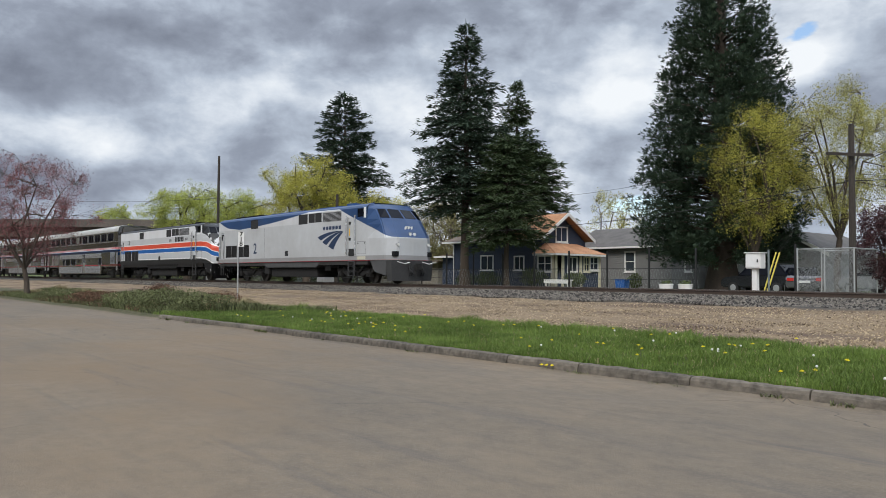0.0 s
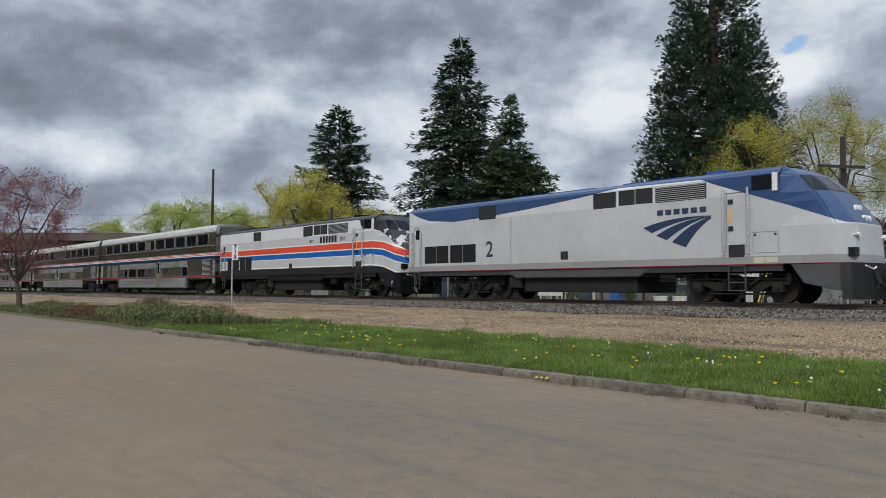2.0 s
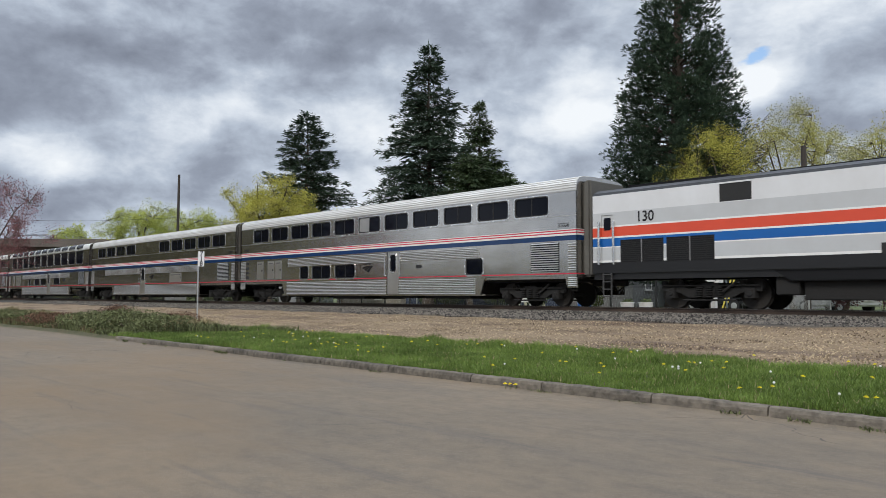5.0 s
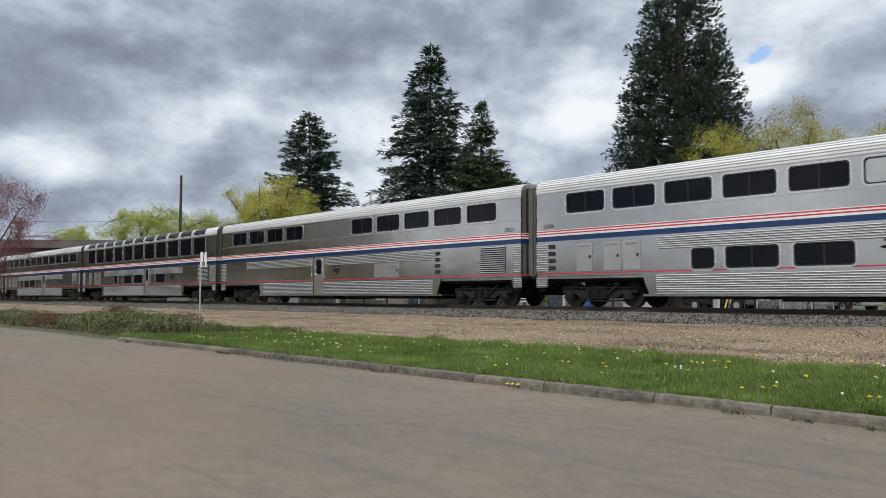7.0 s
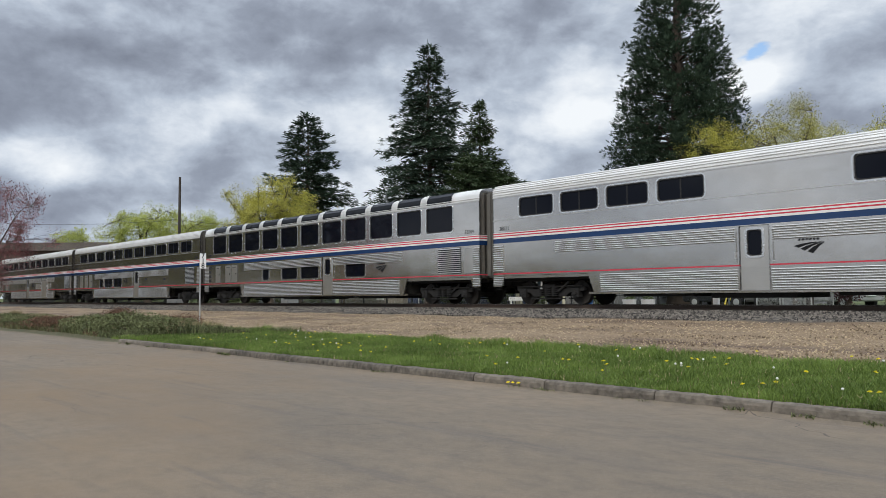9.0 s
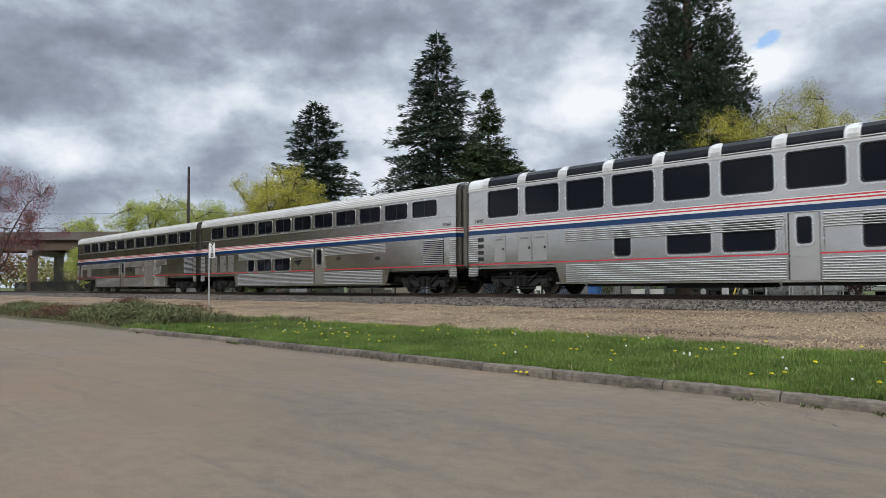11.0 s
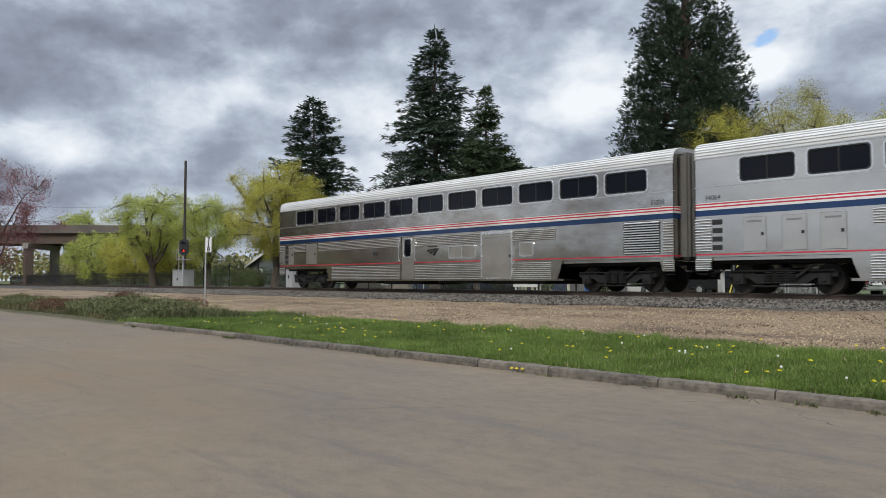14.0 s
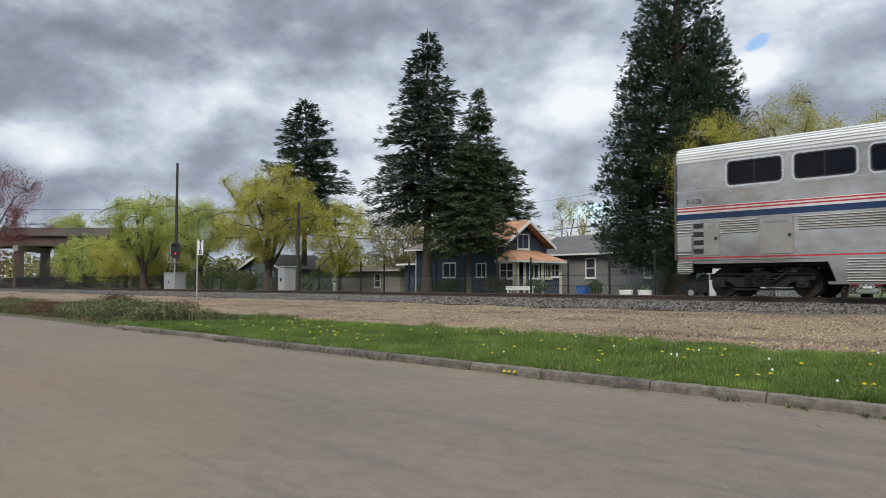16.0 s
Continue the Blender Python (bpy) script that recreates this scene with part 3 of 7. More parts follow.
def rounded(x0, x1, z0, z1, r, n=4):
    pts = []
    for cx, cz, a0 in ((x1 - r, z1 - r, 0), (x0 + r, z1 - r, 90), (x0 + r, z0 + r, 180), (x1 - r, z0 + r, 270)):
        pts += [(cx + r * math.cos(radians(a0 + 90 * k / n)), cz + r * math.sin(radians(a0 + 90 * k / n))) for k in range(n + 1)]
    return pts


def ringed(bm, outer, inner, ya, yb):
    """A flat frame between two outlines of equally many points, in x and z, with depth from ya to yb."""
    n = len(outer)
    a, b, c = [[bm.verts.new((p[0], y, p[1])) for p in pts] for pts, y in ((outer, ya), (inner, ya), (inner, yb))]
    d = [bm.verts.new((p[0], yb, p[1])) for p in outer]
    for i in range(n):
        j = (i + 1) % n
        bm.faces.new((a[i], a[j], b[j], b[i])), bm.faces.new((b[i], b[j], c[j], c[i])), bm.faces.new((d[i], d[j], a[j], a[i]))


def train_window(parent, x0, x1, z0, z1, y, split=True, blind=False):
    """A tinted pane with a black rubber gasket with round corners."""
    bm = B()
    ringed(bm, rounded(x0 - 0.02, x1 + 0.02, z0 - 0.02, z1 + 0.02, 0.17), rounded(x0 + 0.035, x1 - 0.035, z0 + 0.035, z1 - 0.035, 0.13), y - 0.012, y + 0.03)
    ga = part("window", bm, M_DARK, parent)
    bm = B()
    ringed(bm, rounded(x0 - 0.065, x1 + 0.065, z0 - 0.065, z1 + 0.065, 0.2), rounded(x0 - 0.018, x1 + 0.018, z0 - 0.018, z1 + 0.018, 0.165), y - 0.032, y + 0.0)
    part("bezel", bm, M_CHROME, ga)
    bm = B()
    prism(bm, rounded(x0, x1, z0, z1, 0.1), y + 0.02, y + 0.03, "y")
    part("pane", bm, M_TINT, ga)
    if split:
        bm = B()
        box(bm, (x0 + x1) / 2 - 0.02, (x0 + x1) / 2 + 0.02, y + 0.008, y + 0.025, z0 + 0.03, z1 - 0.03)
        part("mullion", bm, M_DARK, ga)
    if blind:
        bm = B()
        box(bm, x0 + 0.04, (x0 + x1) / 2 - 0.03, y + 0.006, y + 0.018, z0 + 0.04, z1 - 0.04)
        part("panel", bm, M_STEEL, ga, "light metal panel in place of glass")


def logo(parent, x, z, w, y, material):
    """Three swooping bars that fan out of one point, drawn as plain shapes."""
    bend = lambda p, q, r: [((1 - t) ** 2 * p[0] + 2 * t * (1 - t) * q[0] + t * t * r[0], (1 - t) ** 2 * p[1] + 2 * t * (1 - t) * q[1] + t * t * r[1]) for t in [i / 10 for i in range(11)]]
    for top, bot in ((((1.0, 0.30), (0.42, 0.34), (0.0, 0.16)), ((1.0, 0.295), (0.55, 0.28), (0.14, 0.06))),
                     (((0.99, 0.29), (0.56, 0.27), (0.20, 0.01)), ((0.99, 0.28), (0.68, 0.22), (0.36, -0.08))),
                     (((0.99, 0.275), (0.70, 0.20), (0.44, -0.12)), ((0.995, 0.25), (0.80, 0.10), (0.64, -0.22)))):
        bm = B()
        prism(bm, [(x + p[0] * w, z + (p[1] * 0.74 + 0.07) * w) for p in bend(*top) + bend(*bot)[::-1]], y - 0.004, y + 0.002, "y")
        part("emblem_stroke", bm, material, parent)


def wheelset(parent, x, r):
    bm = B()
    for s in (-1, 1):
        tube(bm, (0, s * 0.70, 0), (0, s * 0.83, 0), r, r * 0.985, 24)
        tube(bm, (0, s * 0.68, 0), (0, s * 0.70, 0), r + 0.03, r + 0.03, 24)
        tube(bm, (0, s * 0.83, 0), (0, s * 0.86, 0), r * 0.45, r * 0.3, 12)
        for k in range(4):
            a = k * math.pi / 2
            tube(bm, (math.cos(a) * r * 0.65, s * 0.83, math.sin(a) * r * 0.65), (math.cos(a) * r * 0.65, s * 0.845, math.sin(a) * r * 0.65), r * 0.12, None, 8)
    tube(bm, (0, -0.9, 0), (0, 0.9, 0), 0.085, None, 10)
    ob = part("wheelset", bm, M_WHEEL, parent)
    ob.location = (x, 0, r)
    return ob


WHEELS = []


def truck(parent, x, r, base, heavy=False):
    """A two-axle truck: side frames, springs, journal boxes, brake gear and two wheelsets."""
    bm = B()
    for s in (-1, 1):
        y0, y1 = s * 0.98, s * 1.14
        w = base / 2 + 0.35
        prism(bm, [(-w, r + 0.08), (-base / 2 + 0.3, r + 0.02), (-0.75, r - 0.14), (0.75, r - 0.14), (base / 2 - 0.3, r + 0.02), (w, r + 0.08), (w, r + 0.22), (base / 2 - 0.35, r + 0.30), (0.8, r + 0.16), (-0.8, r + 0.16), (-base / 2 + 0.35, r + 0.30), (-w, r + 0.22)], y0, y1, "y")
        for q in (-base / 2, base / 2):
            box(bm, q - 0.16, q + 0.16, s * 0.95, s * 1.24, r - 0.15, r + 0.17)
            tube(bm, (q, s * 1.24, r), (q, s * 1.28, r), 0.10, 0.08, 10)
            if heavy:
                tube(bm, (q + 0.3, s * 1.06, r + 0.15), (q + 0.3, s * 1.06, r + 0.42), 0.10, None, 8)
                tube(bm, (q - 0.3, s * 1.06, r + 0.15), (q - 0.3, s * 1.06, r + 0.42), 0.10, None, 8)
        for q in (-0.34, 0, 0.34):
            for k in range(5):
                tube(bm, (q, s * 1.2, r - 0.12 + k * 0.075), (q, s * 1.2, r - 0.085 + k * 0.075), 0.12, None, 10)
        tube(bm, (0.5, s * 1.22, r + 0.05), (1.0, s * 1.2, r + 0.42), 0.045, None, 8)
        tube(bm, (-base / 2 - 0.3, s * 1.19, r + 0.25), (base / 2 + 0.3, s * 1.19, r + 0.25), 0.025, None, 6)
        tube(bm, (-base / 2 + 0.45, s * 1.2, r - 0.22), (base / 2 - 0.45, s * 1.2, r - 0.22), 0.03, None, 6)
    box(bm, -0.3, 0.3, -1.15, 1.15, r - 0.02, r + 0.34)
    t = part("truck", bm, M_UNDER, parent)
    t.location = (x, 0, 0)
    for q in (-base / 2, base / 2):
        WHEELS.append((wheelset(t, q, r), q, r))
    return t


def coupler(parent, x, s):
    bm = B()
    box(bm, min(x, x + s * 0.75), max(x, x + s * 0.75), -0.09, 0.09, 0.78, 0.98)
    box(bm, min(x - s * 0.05, x + s * 0.15), max(x - s * 0.05, x + s * 0.15), -0.17, 0.12, 0.70, 1.04)
    tube(bm, (x + s * 0.5, -0.5, 0.95), (x + s * 0.05, -0.35, 0.55), 0.03, None, 6)
    tube(bm, (x + s * 0.5, 0.5, 0.95), (x + s * 0.05, 0.35, 0.55), 0.03, None, 6)
    part("coupler", bm, M_UNDER, parent, bevel=0.015)


def fluting(parent, runs, name="fluting", steel=None):
    """Pressed ribs: runs of (x0, x1, z0, z1, count)."""
    bm = B()
    for x0, x1, z0, z1, n in runs:
        p = (z1 - z0) / n
        for i in range(n):
            z = z0 + p * i
            prism(bm, [(-1.545, z + p * 0.04), (-1.578, z + p * 0.18), (-1.592, z + p * 0.45), (-1.578, z + p * 0.70), (-1.545, z + p * 0.84)], x0, x1)
    return tagged(part(name, bm, steel or M_STEEL, parent, "pressed stainless ribs"), kind="stuff")


def panel_door(parent, name, x0, x1, z0, z1, y=-1.55, handle=True, t=0.014, steel=None):
    bm = B()
    box(bm, x0, x1, y - t, y + 0.01, z0, z1)
    d = part(name, bm, steel or M_STEEL, parent, bevel=0.006)
    bm = B()
    box(bm, x0 - 0.014, x1 + 0.014, y - t * 0.35, y + 0.008, z0 - 0.014, z1 + 0.014)
    part("seam", bm, M_GREYP, d, "dark gap round the hatch")
    if handle:
        bm = B()
        box(bm, x0 + 0.12, x1 - 0.12, y - t - 0.006, y - t + 0.002, z1 - 0.16, z1 - 0.10)
        part("vent", bm, M_GREYP, d)
        bm = B()
        box(bm, x1 - 0.14, x1 - 0.06, y - t - 0.02, y - t, (z0 + z1) / 2 - 0.05, (z0 + z1) / 2 + 0.05)
        part("latch", bm, M_DARK, d)
    return d


def louvre(parent, x0, x1, z0, z1, y=-1.55, n=12):
    bm = B()
    box(bm, x0, x1, y - 0.004, y + 0.02, z0, z1)
    g = part("louvre", bm, M_DARK, parent, "dark ventilation louvre with metal blades")
    for i in range(n):
        z = z0 + (z1 - z0) * (i + 0.5) / n
        h = (z1 - z0) / n
        bm = B()
        prism(bm, [(y - 0.004, z + h * 0.32), (y - 0.03, z - h * 0.05), (y - 0.03, z - h * 0.22), (y - 0.004, z + h * 0.12)], x0 + 0.03, x1 - 0.03)
        part("slat", bm, M_GREYP if n < 10 else M_STEEL, g)
    return g


ROOF_CAR = [(-1.55, 4.36), (-1.545, 4.55), (-1.50, 4.70), (-1.38, 4.82), (-1.15, 4.89), (-0.6, 4.93), (0, 4.94)]


def blank_window(parent, x0, x1, z0, z1):
    """A window that is closed with steel: a raised round-cornered frame with a middle bar."""
    bm = B()
    ringed(bm, rounded(x0, x1, z0, z1, 0.10), rounded(x0 + 0.045, x1 - 0.045, z0 + 0.045, z1 - 0.045, 0.07), -1.585, -1.55)
    fr = part("blank_window", bm, M_CHROME, parent, "window frame closed with a steel sheet")
    bm = B()
    prism(bm, rounded(x0 + 0.04, x1 - 0.04, z0 + 0.04, z1 - 0.04, 0.07), -1.562, -1.548, "y")
    part("steel_sheet", bm, M_STEEL_DUSTY, fr)
    if x1 - x0 > 1.2:
        bm = B()
        box(bm, (x0 + x1) / 2 - 0.02, (x0 + x1) / 2 + 0.02, -1.578, -1.562, z0 + 0.04, z1 - 0.04)
        part("middle_bar", bm, M_CHROME, fr)


def superliner(name, label, front, number, upper, lower, door, extras):
    """A two-level stainless car. Offsets run back from its front coupling line; upper and lower hold (from, to) of the windows."""
    car = thing(name, label, "railway car", pose(-front, TRACK_Y, RAIL_Z), "cars of the train")
    lounge = "lounge" in label
    x0, x1 = -CAR + 0.38, -0.38
    zu = (3.16, 4.28) if lounge else (3.50, 4.24)
    zl = (1.36, 2.30) if lounge else (1.285, 1.965)
    holes = [(-b, -a, *zu) for a, b in upper] + [(-b, -a, *zl) for a, b in lower]
    da, db = door
    holes.append((-db, -da, 0.46, 2.46))
    bm = B()
    cut_a, cut_b = 0.95, 5.35
    pierced(bm, x0, x1, 1.16, 4.36, -1.55, [h for h in holes if h[2] > 1.2] + [(-db, -da, 1.16, 2.46)])
    pierced(bm, x0 + cut_b - 0.38 + 0.0, x1 - cut_b + 0.38, 0.42, 1.16, -1.55, [(-db, -da, 0.46, 1.16)])
    for a, b in ((x0, x0 + 0.45), (x1 - 0.45, x1)):
        prism(bm, [(a, 0.72), (b, 0.72), (b + (0.12 if a == x0 else 0), 1.16), (a - (0.12 if a != x0 else 0), 1.16)], -1.55, -1.50, "y")
    # slanted ends of the skirt
    for s, xe in ((-1, x0 + cut_b - 0.38), (1, x1 - cut_b + 0.38)):
        prism(bm, [(xe, 0.42), (xe, 1.16), (xe + s * 0.28, 1.16)], -1.55, -1.5, "y")
    # far side, floor and ends
    w = [bm.verts.new(p) for p in ((x0, 1.55, 0.45), (x1, 1.55, 0.45), (x1, 1.55, 4.36), (x0, 1.55, 4.36))]
    bm.faces.new(w)
    box(bm, x0, x1, -1.50, 1.5, 1.05, 1.15)
    box(bm, x0 + 4.7, x1 - 4.7, -1.50, 1.5, 0.40, 0.48)
    for x in (x0, x1):
        pts = [(-1.55, 1.1)] + ROOF_CAR + [(-y, z) for y, z in ROOF_CAR[-2::-1]] + [(1.55, 1.1)]
        prism(bm, pts, x - 0.03 if x == x1 else x, x if x == x1 else x + 0.03)
    part("body", bm, M_CAR_DUSTY if extras.get("rear") else M_CAR, car)
    # roof
    pts = ROOF_CAR + [(-y, z) for y, z in ROOF_CAR[-2::-1]]
    verts = [(x, y, z) for x in (x0, x1) for y, z in pts]
    n = len(pts)
    rf = raw("roof", verts, [(i, i + 1, n + i + 1, n + i) for i in range(n - 1)], M_ROOF, car, smooth=True)
    bm = B()
    for k, (y, z) in enumerate(((-1.552, 4.46), (-1.545, 4.56), (-1.522, 4.64), (-1.48, 4.73), (-1.40, 4.81), (-1.25, 4.86), (-1.05, 4.90), (-0.8, 4.92))):
        if lounge and 0 < k < 7:
            continue
        tube(bm, (x0, y, z), (x1, y, z), 0.020, None, 6)
    tagged(part("roof_rib", bm, M_ROOF, rf), kind="stuff")
    if lounge:
        for a, b in upper:
            bm = B()
            q = [(-1.562, 4.42), (-1.556, 4.56), (-1.51, 4.72), (-1.39, 4.845), (-1.15, 4.915)]
            vs = [[bm.verts.new((x, y, z)) for y, z in q] for x in (-b + 0.04, -a - 0.04)]
            for i in range(4):
                bm.faces.new((vs[0][i], vs[0][i + 1], vs[1][i + 1], vs[1][i]))
            bmesh.ops.solidify(bm, geom=bm.faces[:], thickness=0.03)
            part("skylight", bm, M_SKYL, rf, "curved tinted roof window")
            bm = B()
            vs = [[bm.verts.new((x, y - 0.012, z + 0.008)) for y, z in q] for x in (-b - 0.30, -b - 0.03)]
            for i in range(4):
                bm.faces.new((vs[0][i], vs[0][i + 1], vs[1][i + 1], vs[1][i]))
            bmesh.ops.solidify(bm, geom=bm.faces[:], thickness=0.04)
            part("roof_bow", bm, M_ROOF, rf, "wide pale steel bow between roof windows")
    for i, (a, b) in enumerate(upper):
        train_window(car, -b, -a, *zu, -1.53, not lounge, extras.get("blind") == i)
    for a, b in lower:
        train_window(car, -b, -a, *zl, -1.53, b - a > 1.2 and not lounge)
    # solid black box behind the glass: the unlit inside put into its colour
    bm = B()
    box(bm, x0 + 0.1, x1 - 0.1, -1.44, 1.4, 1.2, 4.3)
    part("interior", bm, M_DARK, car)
    # entrance door
    bm = B()
    pierced(bm, -db + 0.03, -da - 0.03, 0.47, 2.45, -1.525, [(-db + 0.24, -da - 0.22, 1.52, 2.34)], 0.03)
    d = part("door", bm, M_STEEL_DUSTY if extras.get("rear") else M_STEEL, car, "stainless entrance door with a narrow window")
    train_window(d, -db + 0.24, -da - 0.22, 1.52, 2.34, -1.52, False)
    bm = B()
    ringed(bm, rounded(-db + 0.18, -da - 0.16, 1.46, 2.40, 0.12), rounded(-db + 0.25, -da - 0.23, 1.53, 2.33, 0.09), -1.545, -1.52)
    part("door_frame", bm, M_CHROME, d)
    for x in (-db - 0.10, -da + 0.10):
        bm = B()
        tube(bm, (x, -1.60, 1.35), (x, -1.60, 2.30), 0.016, None, 8)
        tube(bm, (x, -1.60, 1.35), (x, -1.54, 1.35), 0.016, None, 8)
        tube(bm, (x, -1.60, 2.30), (x, -1.54, 2.30), 0.016, None, 8)
        part("grab_rail", bm, M_CHROME, car)
    if not lounge:
        bm = B()
        box(bm, x0, x1, -1.562, -1.545, 3.40, 3.425)
        part("belt_moulding", bm, M_STEEL, car)
    bm = B()
    box(bm, x0, x1, -1.575, -1.545, 4.33, 4.37)
    part("drip_rail", bm, M_STEEL, car)
    # ribs
    lo = [(x0 + 5.25, -db - 0.06), (-da + 0.06, x1 - 5.25)]
    stops = sorted([(-b - 0.05, -a + 0.05) for a, b in extras.get("panels", [])])
    runs = []
    for a, b in lo:
        cur = a
        for p, q in [s for s in stops if a < s[0] < b and extras.get("deep") and -9.4 < s[0] < -9.2]:
            runs.append((cur, p, 0.46, 1.14, 9))
            cur = q
        runs.append((cur, b, 0.46, 1.14, 9))
    for a, b in ((extras.get("rib_end", 20.2), db + 0.12), (da - 0.12, extras.get("rib_start", 5.4))):
        runs.append((-max(a, b), -min(a, b), 1.98, 2.42, 6))
    for a, b in extras.get("ribs", []):
        runs.append((-b, -a, 1.98, 2.42, 6))
    steel = M_STEEL_DUSTY if extras.get("rear") else M_STEEL
    fluting(car, runs, steel=steel)
    for a, b in ((0.40, 0.78), (CAR - 0.95, CAR - 0.40)):
        fluting(car, [(-b, -a, 1.32, 2.4, 12), (-b, -a, 0.76, 1.12, 5)], steel=steel)
    for a, b in extras.get("panels", []):
        deep = extras.get("deep") and 7.3 < a < 9.0
        if extras.get("deep") and not deep:
            blank_window(car, -b, -a, 1.36, 1.93)
            continue
        z0, z1 = (0.5, 2.32) if deep else ((1.32, 2.36) if b - a < 1.2 and not extras.get("small") else (1.3, 1.94))
        hatch = panel_door(car, "hatch", -b, -a, z0, z1, handle=b - a > 0.6, t=0.05 if deep else 0.022, steel=steel)
        if deep:
            bm = B()
            ringed(bm, rounded(-b - 0.07, -a + 0.07, z0 - 0.03, z1 + 0.12, 0.07), rounded(-b + 0.02, -a - 0.02, z0 + 0.05, z1 - 0.0, 0.05), -1.625, -1.55)
            part("door_frame", bm, M_CHROME, hatch, "raised steel frame")
    for a, b in extras.get("louvres", []):
        louvre(car, -b, -a, 1.32, 2.44, n=13)
    for a in extras.get("ladders", []):
        for k in range(4):
            # flat black plates: the shade of hollow steps as colour, nothing is cut
            bm = B()
            box(bm, -a - 0.17, -a + 0.17, -1.556, -1.535, 1.38 + 0.27 * k, 1.54 + 0.27 * k)
            part("step_recess", bm, M_DARK, car)
    if extras.get("rear"):
        panel_door(car, "hatch", -CAR + 1.35, -CAR + 1.85, 1.32, 2.36, handle=True, t=0.02, steel=steel)
        panel_door(car, "hatch", -CAR + 3.15, -CAR + 4.15, 1.32, 2.40, handle=True, t=0.02, steel=steel)
        panel_door(car, "hatch", -CAR + 0.45, -CAR + 0.92, 1.45, 1.95, y=-1.59, handle=False, t=0.02)
    for a, z in extras.get("marks", []):
        bm = B()
        prism(bm, rounded(-a - 0.2, -a + 0.2, z - 0.08, z + 0.08, 0.07), -1.558, -1.545, "y")
        part("plate", bm, M_DARK, car)
    if "logo" in extras:
        logo(car, -extras["logo"] - 0.42, 1.60, 0.85, -1.552, M_BLACK)
        name_bars(car, -extras["logo"], -1.552, 1.94, 0.62, 0.065, M_BLACK)
    for end in (1.0, CAR - 1.0):
        write("fleet_number", number, 0.23, M_BLACK, car, pose(-end, -1.553, 3.06), sx=0.95)
    # running gear
    for x in (-2.95, -CAR + 2.95):
        truck(car, x, 0.457, 2.59)
    for a, b, zb in ((6.2, 9.0, 0.28), (9.6, 12.3, 0.30), (13.5, 16.2, 0.24), (16.8, 19.5, 0.30)):
        bm = B()
        box(bm, -b, -a, -1.3, 1.3, zb, 0.42)
        part("equipment_box", bm, M_UNDER, car)
    for xa, xb in ((x0 + 0.1, x0 + 5), (x1 - 5, x1 - 0.1)):
        bm = B()
        box(bm, xa, xb, -1.0, 1.0, 0.95, 1.1)
        part("underframe", bm, M_UNDER, car)
    for x, s in ((-0.02, -1), (-CAR + 0.02, 1)):
        coupler(car, x, s)
        bm = B()
        a, b = (x + s * 0.02, x + s * 0.36)
        box(bm, min(a, b), max(a, b), -1.18, 1.18, 1.12, 4.72)
        part("diaphragm", bm, M_DIAPH, car, "dirty grey rubber diaphragm at the car end", bevel=0.08)
        for dz in (0, 1):
            bm = B()
            tube(bm, (x + s * 0.42, -1.46, 0.62 + dz * 0.2), (x + s * 0.72, -1.46, 0.62 + dz * 0.2), 0.02, None, 6)
            part("step", bm, M_UNDER, car)
    return car


M_SKYL = glass_mat("tinted_roof_glass", (0.02, 0.022, 0.026), 0.1)


def nose_mesh(mats):
    """Plan outlines at rising levels, joined into the faceted cab front. A point: offset from the coupling line, half width."""
    levels = [(1.22, [(2.55, 1.53), (0.95, 1.50), (0.52, 0.98), (0.46, 0.0)]),
              (2.36, [(2.55, 1.53), (0.98, 1.47), (0.58, 0.95), (0.52, 0.0)]),
              (3.10, [(2.55, 1.53), (1.42, 1.38), (1.10, 0.90), (1.04, 0.0)]),
              (3.38, [(2.55, 1.53), (1.62, 1.35), (1.32, 0.88), (1.26, 0.0)]),
              (3.94, [(2.55, 1.50), (2.12, 1.26), (1.90, 0.82), (1.85, 0.0)]),
              (4.16, [(2.55, 1.38), (2.42, 1.12), (2.28, 0.74), (2.25, 0.0)]),
              (4.27, [(2.55, 1.14), (2.75, 0.92), (2.68, 0.6), (2.66, 0.0)])]
    bm = B()
    rings = []
    for z, pl in levels:
        pts = [(-o, -w) for o, w in pl] + [(-o, w) for o, w in pl[-2::-1]]
        rings.append([bm.verts.new((x, y, z)) for x, y in pts])
    for r0, r1 in zip(rings, rings[1:]):
        for i in range(len(r0) - 1):
            bm.faces.new((r0[i], r0[i + 1], r1[i + 1], r1[i]))
    bm.faces.new(rings[-1])
    return bm, levels


def facet_panel(bm, quad, inset, out):
    """A thin slab on a facet: its four corners drawn in by a share and pushed out."""
    q = [Vector(p) for p in quad]
    c = sum(q, Vector()) / 4
    nrm = (q[1] - q[0]).cross(q[3] - q[0]).normalized()
    if nrm.dot(Vector((1, -0.3, 0.3))) < 0:
        nrm = -nrm
    fr = [bm.verts.new(p.lerp(c, inset) + nrm * out) for p in q]
    bk = [bm.verts.new(p.lerp(c, inset) - nrm * 0.01) for p in q]
    bm.faces.new(fr)
    for i in range(4):
        bm.faces.new((fr[i], bk[i], bk[(i + 1) % 4], fr[(i + 1) % 4]))


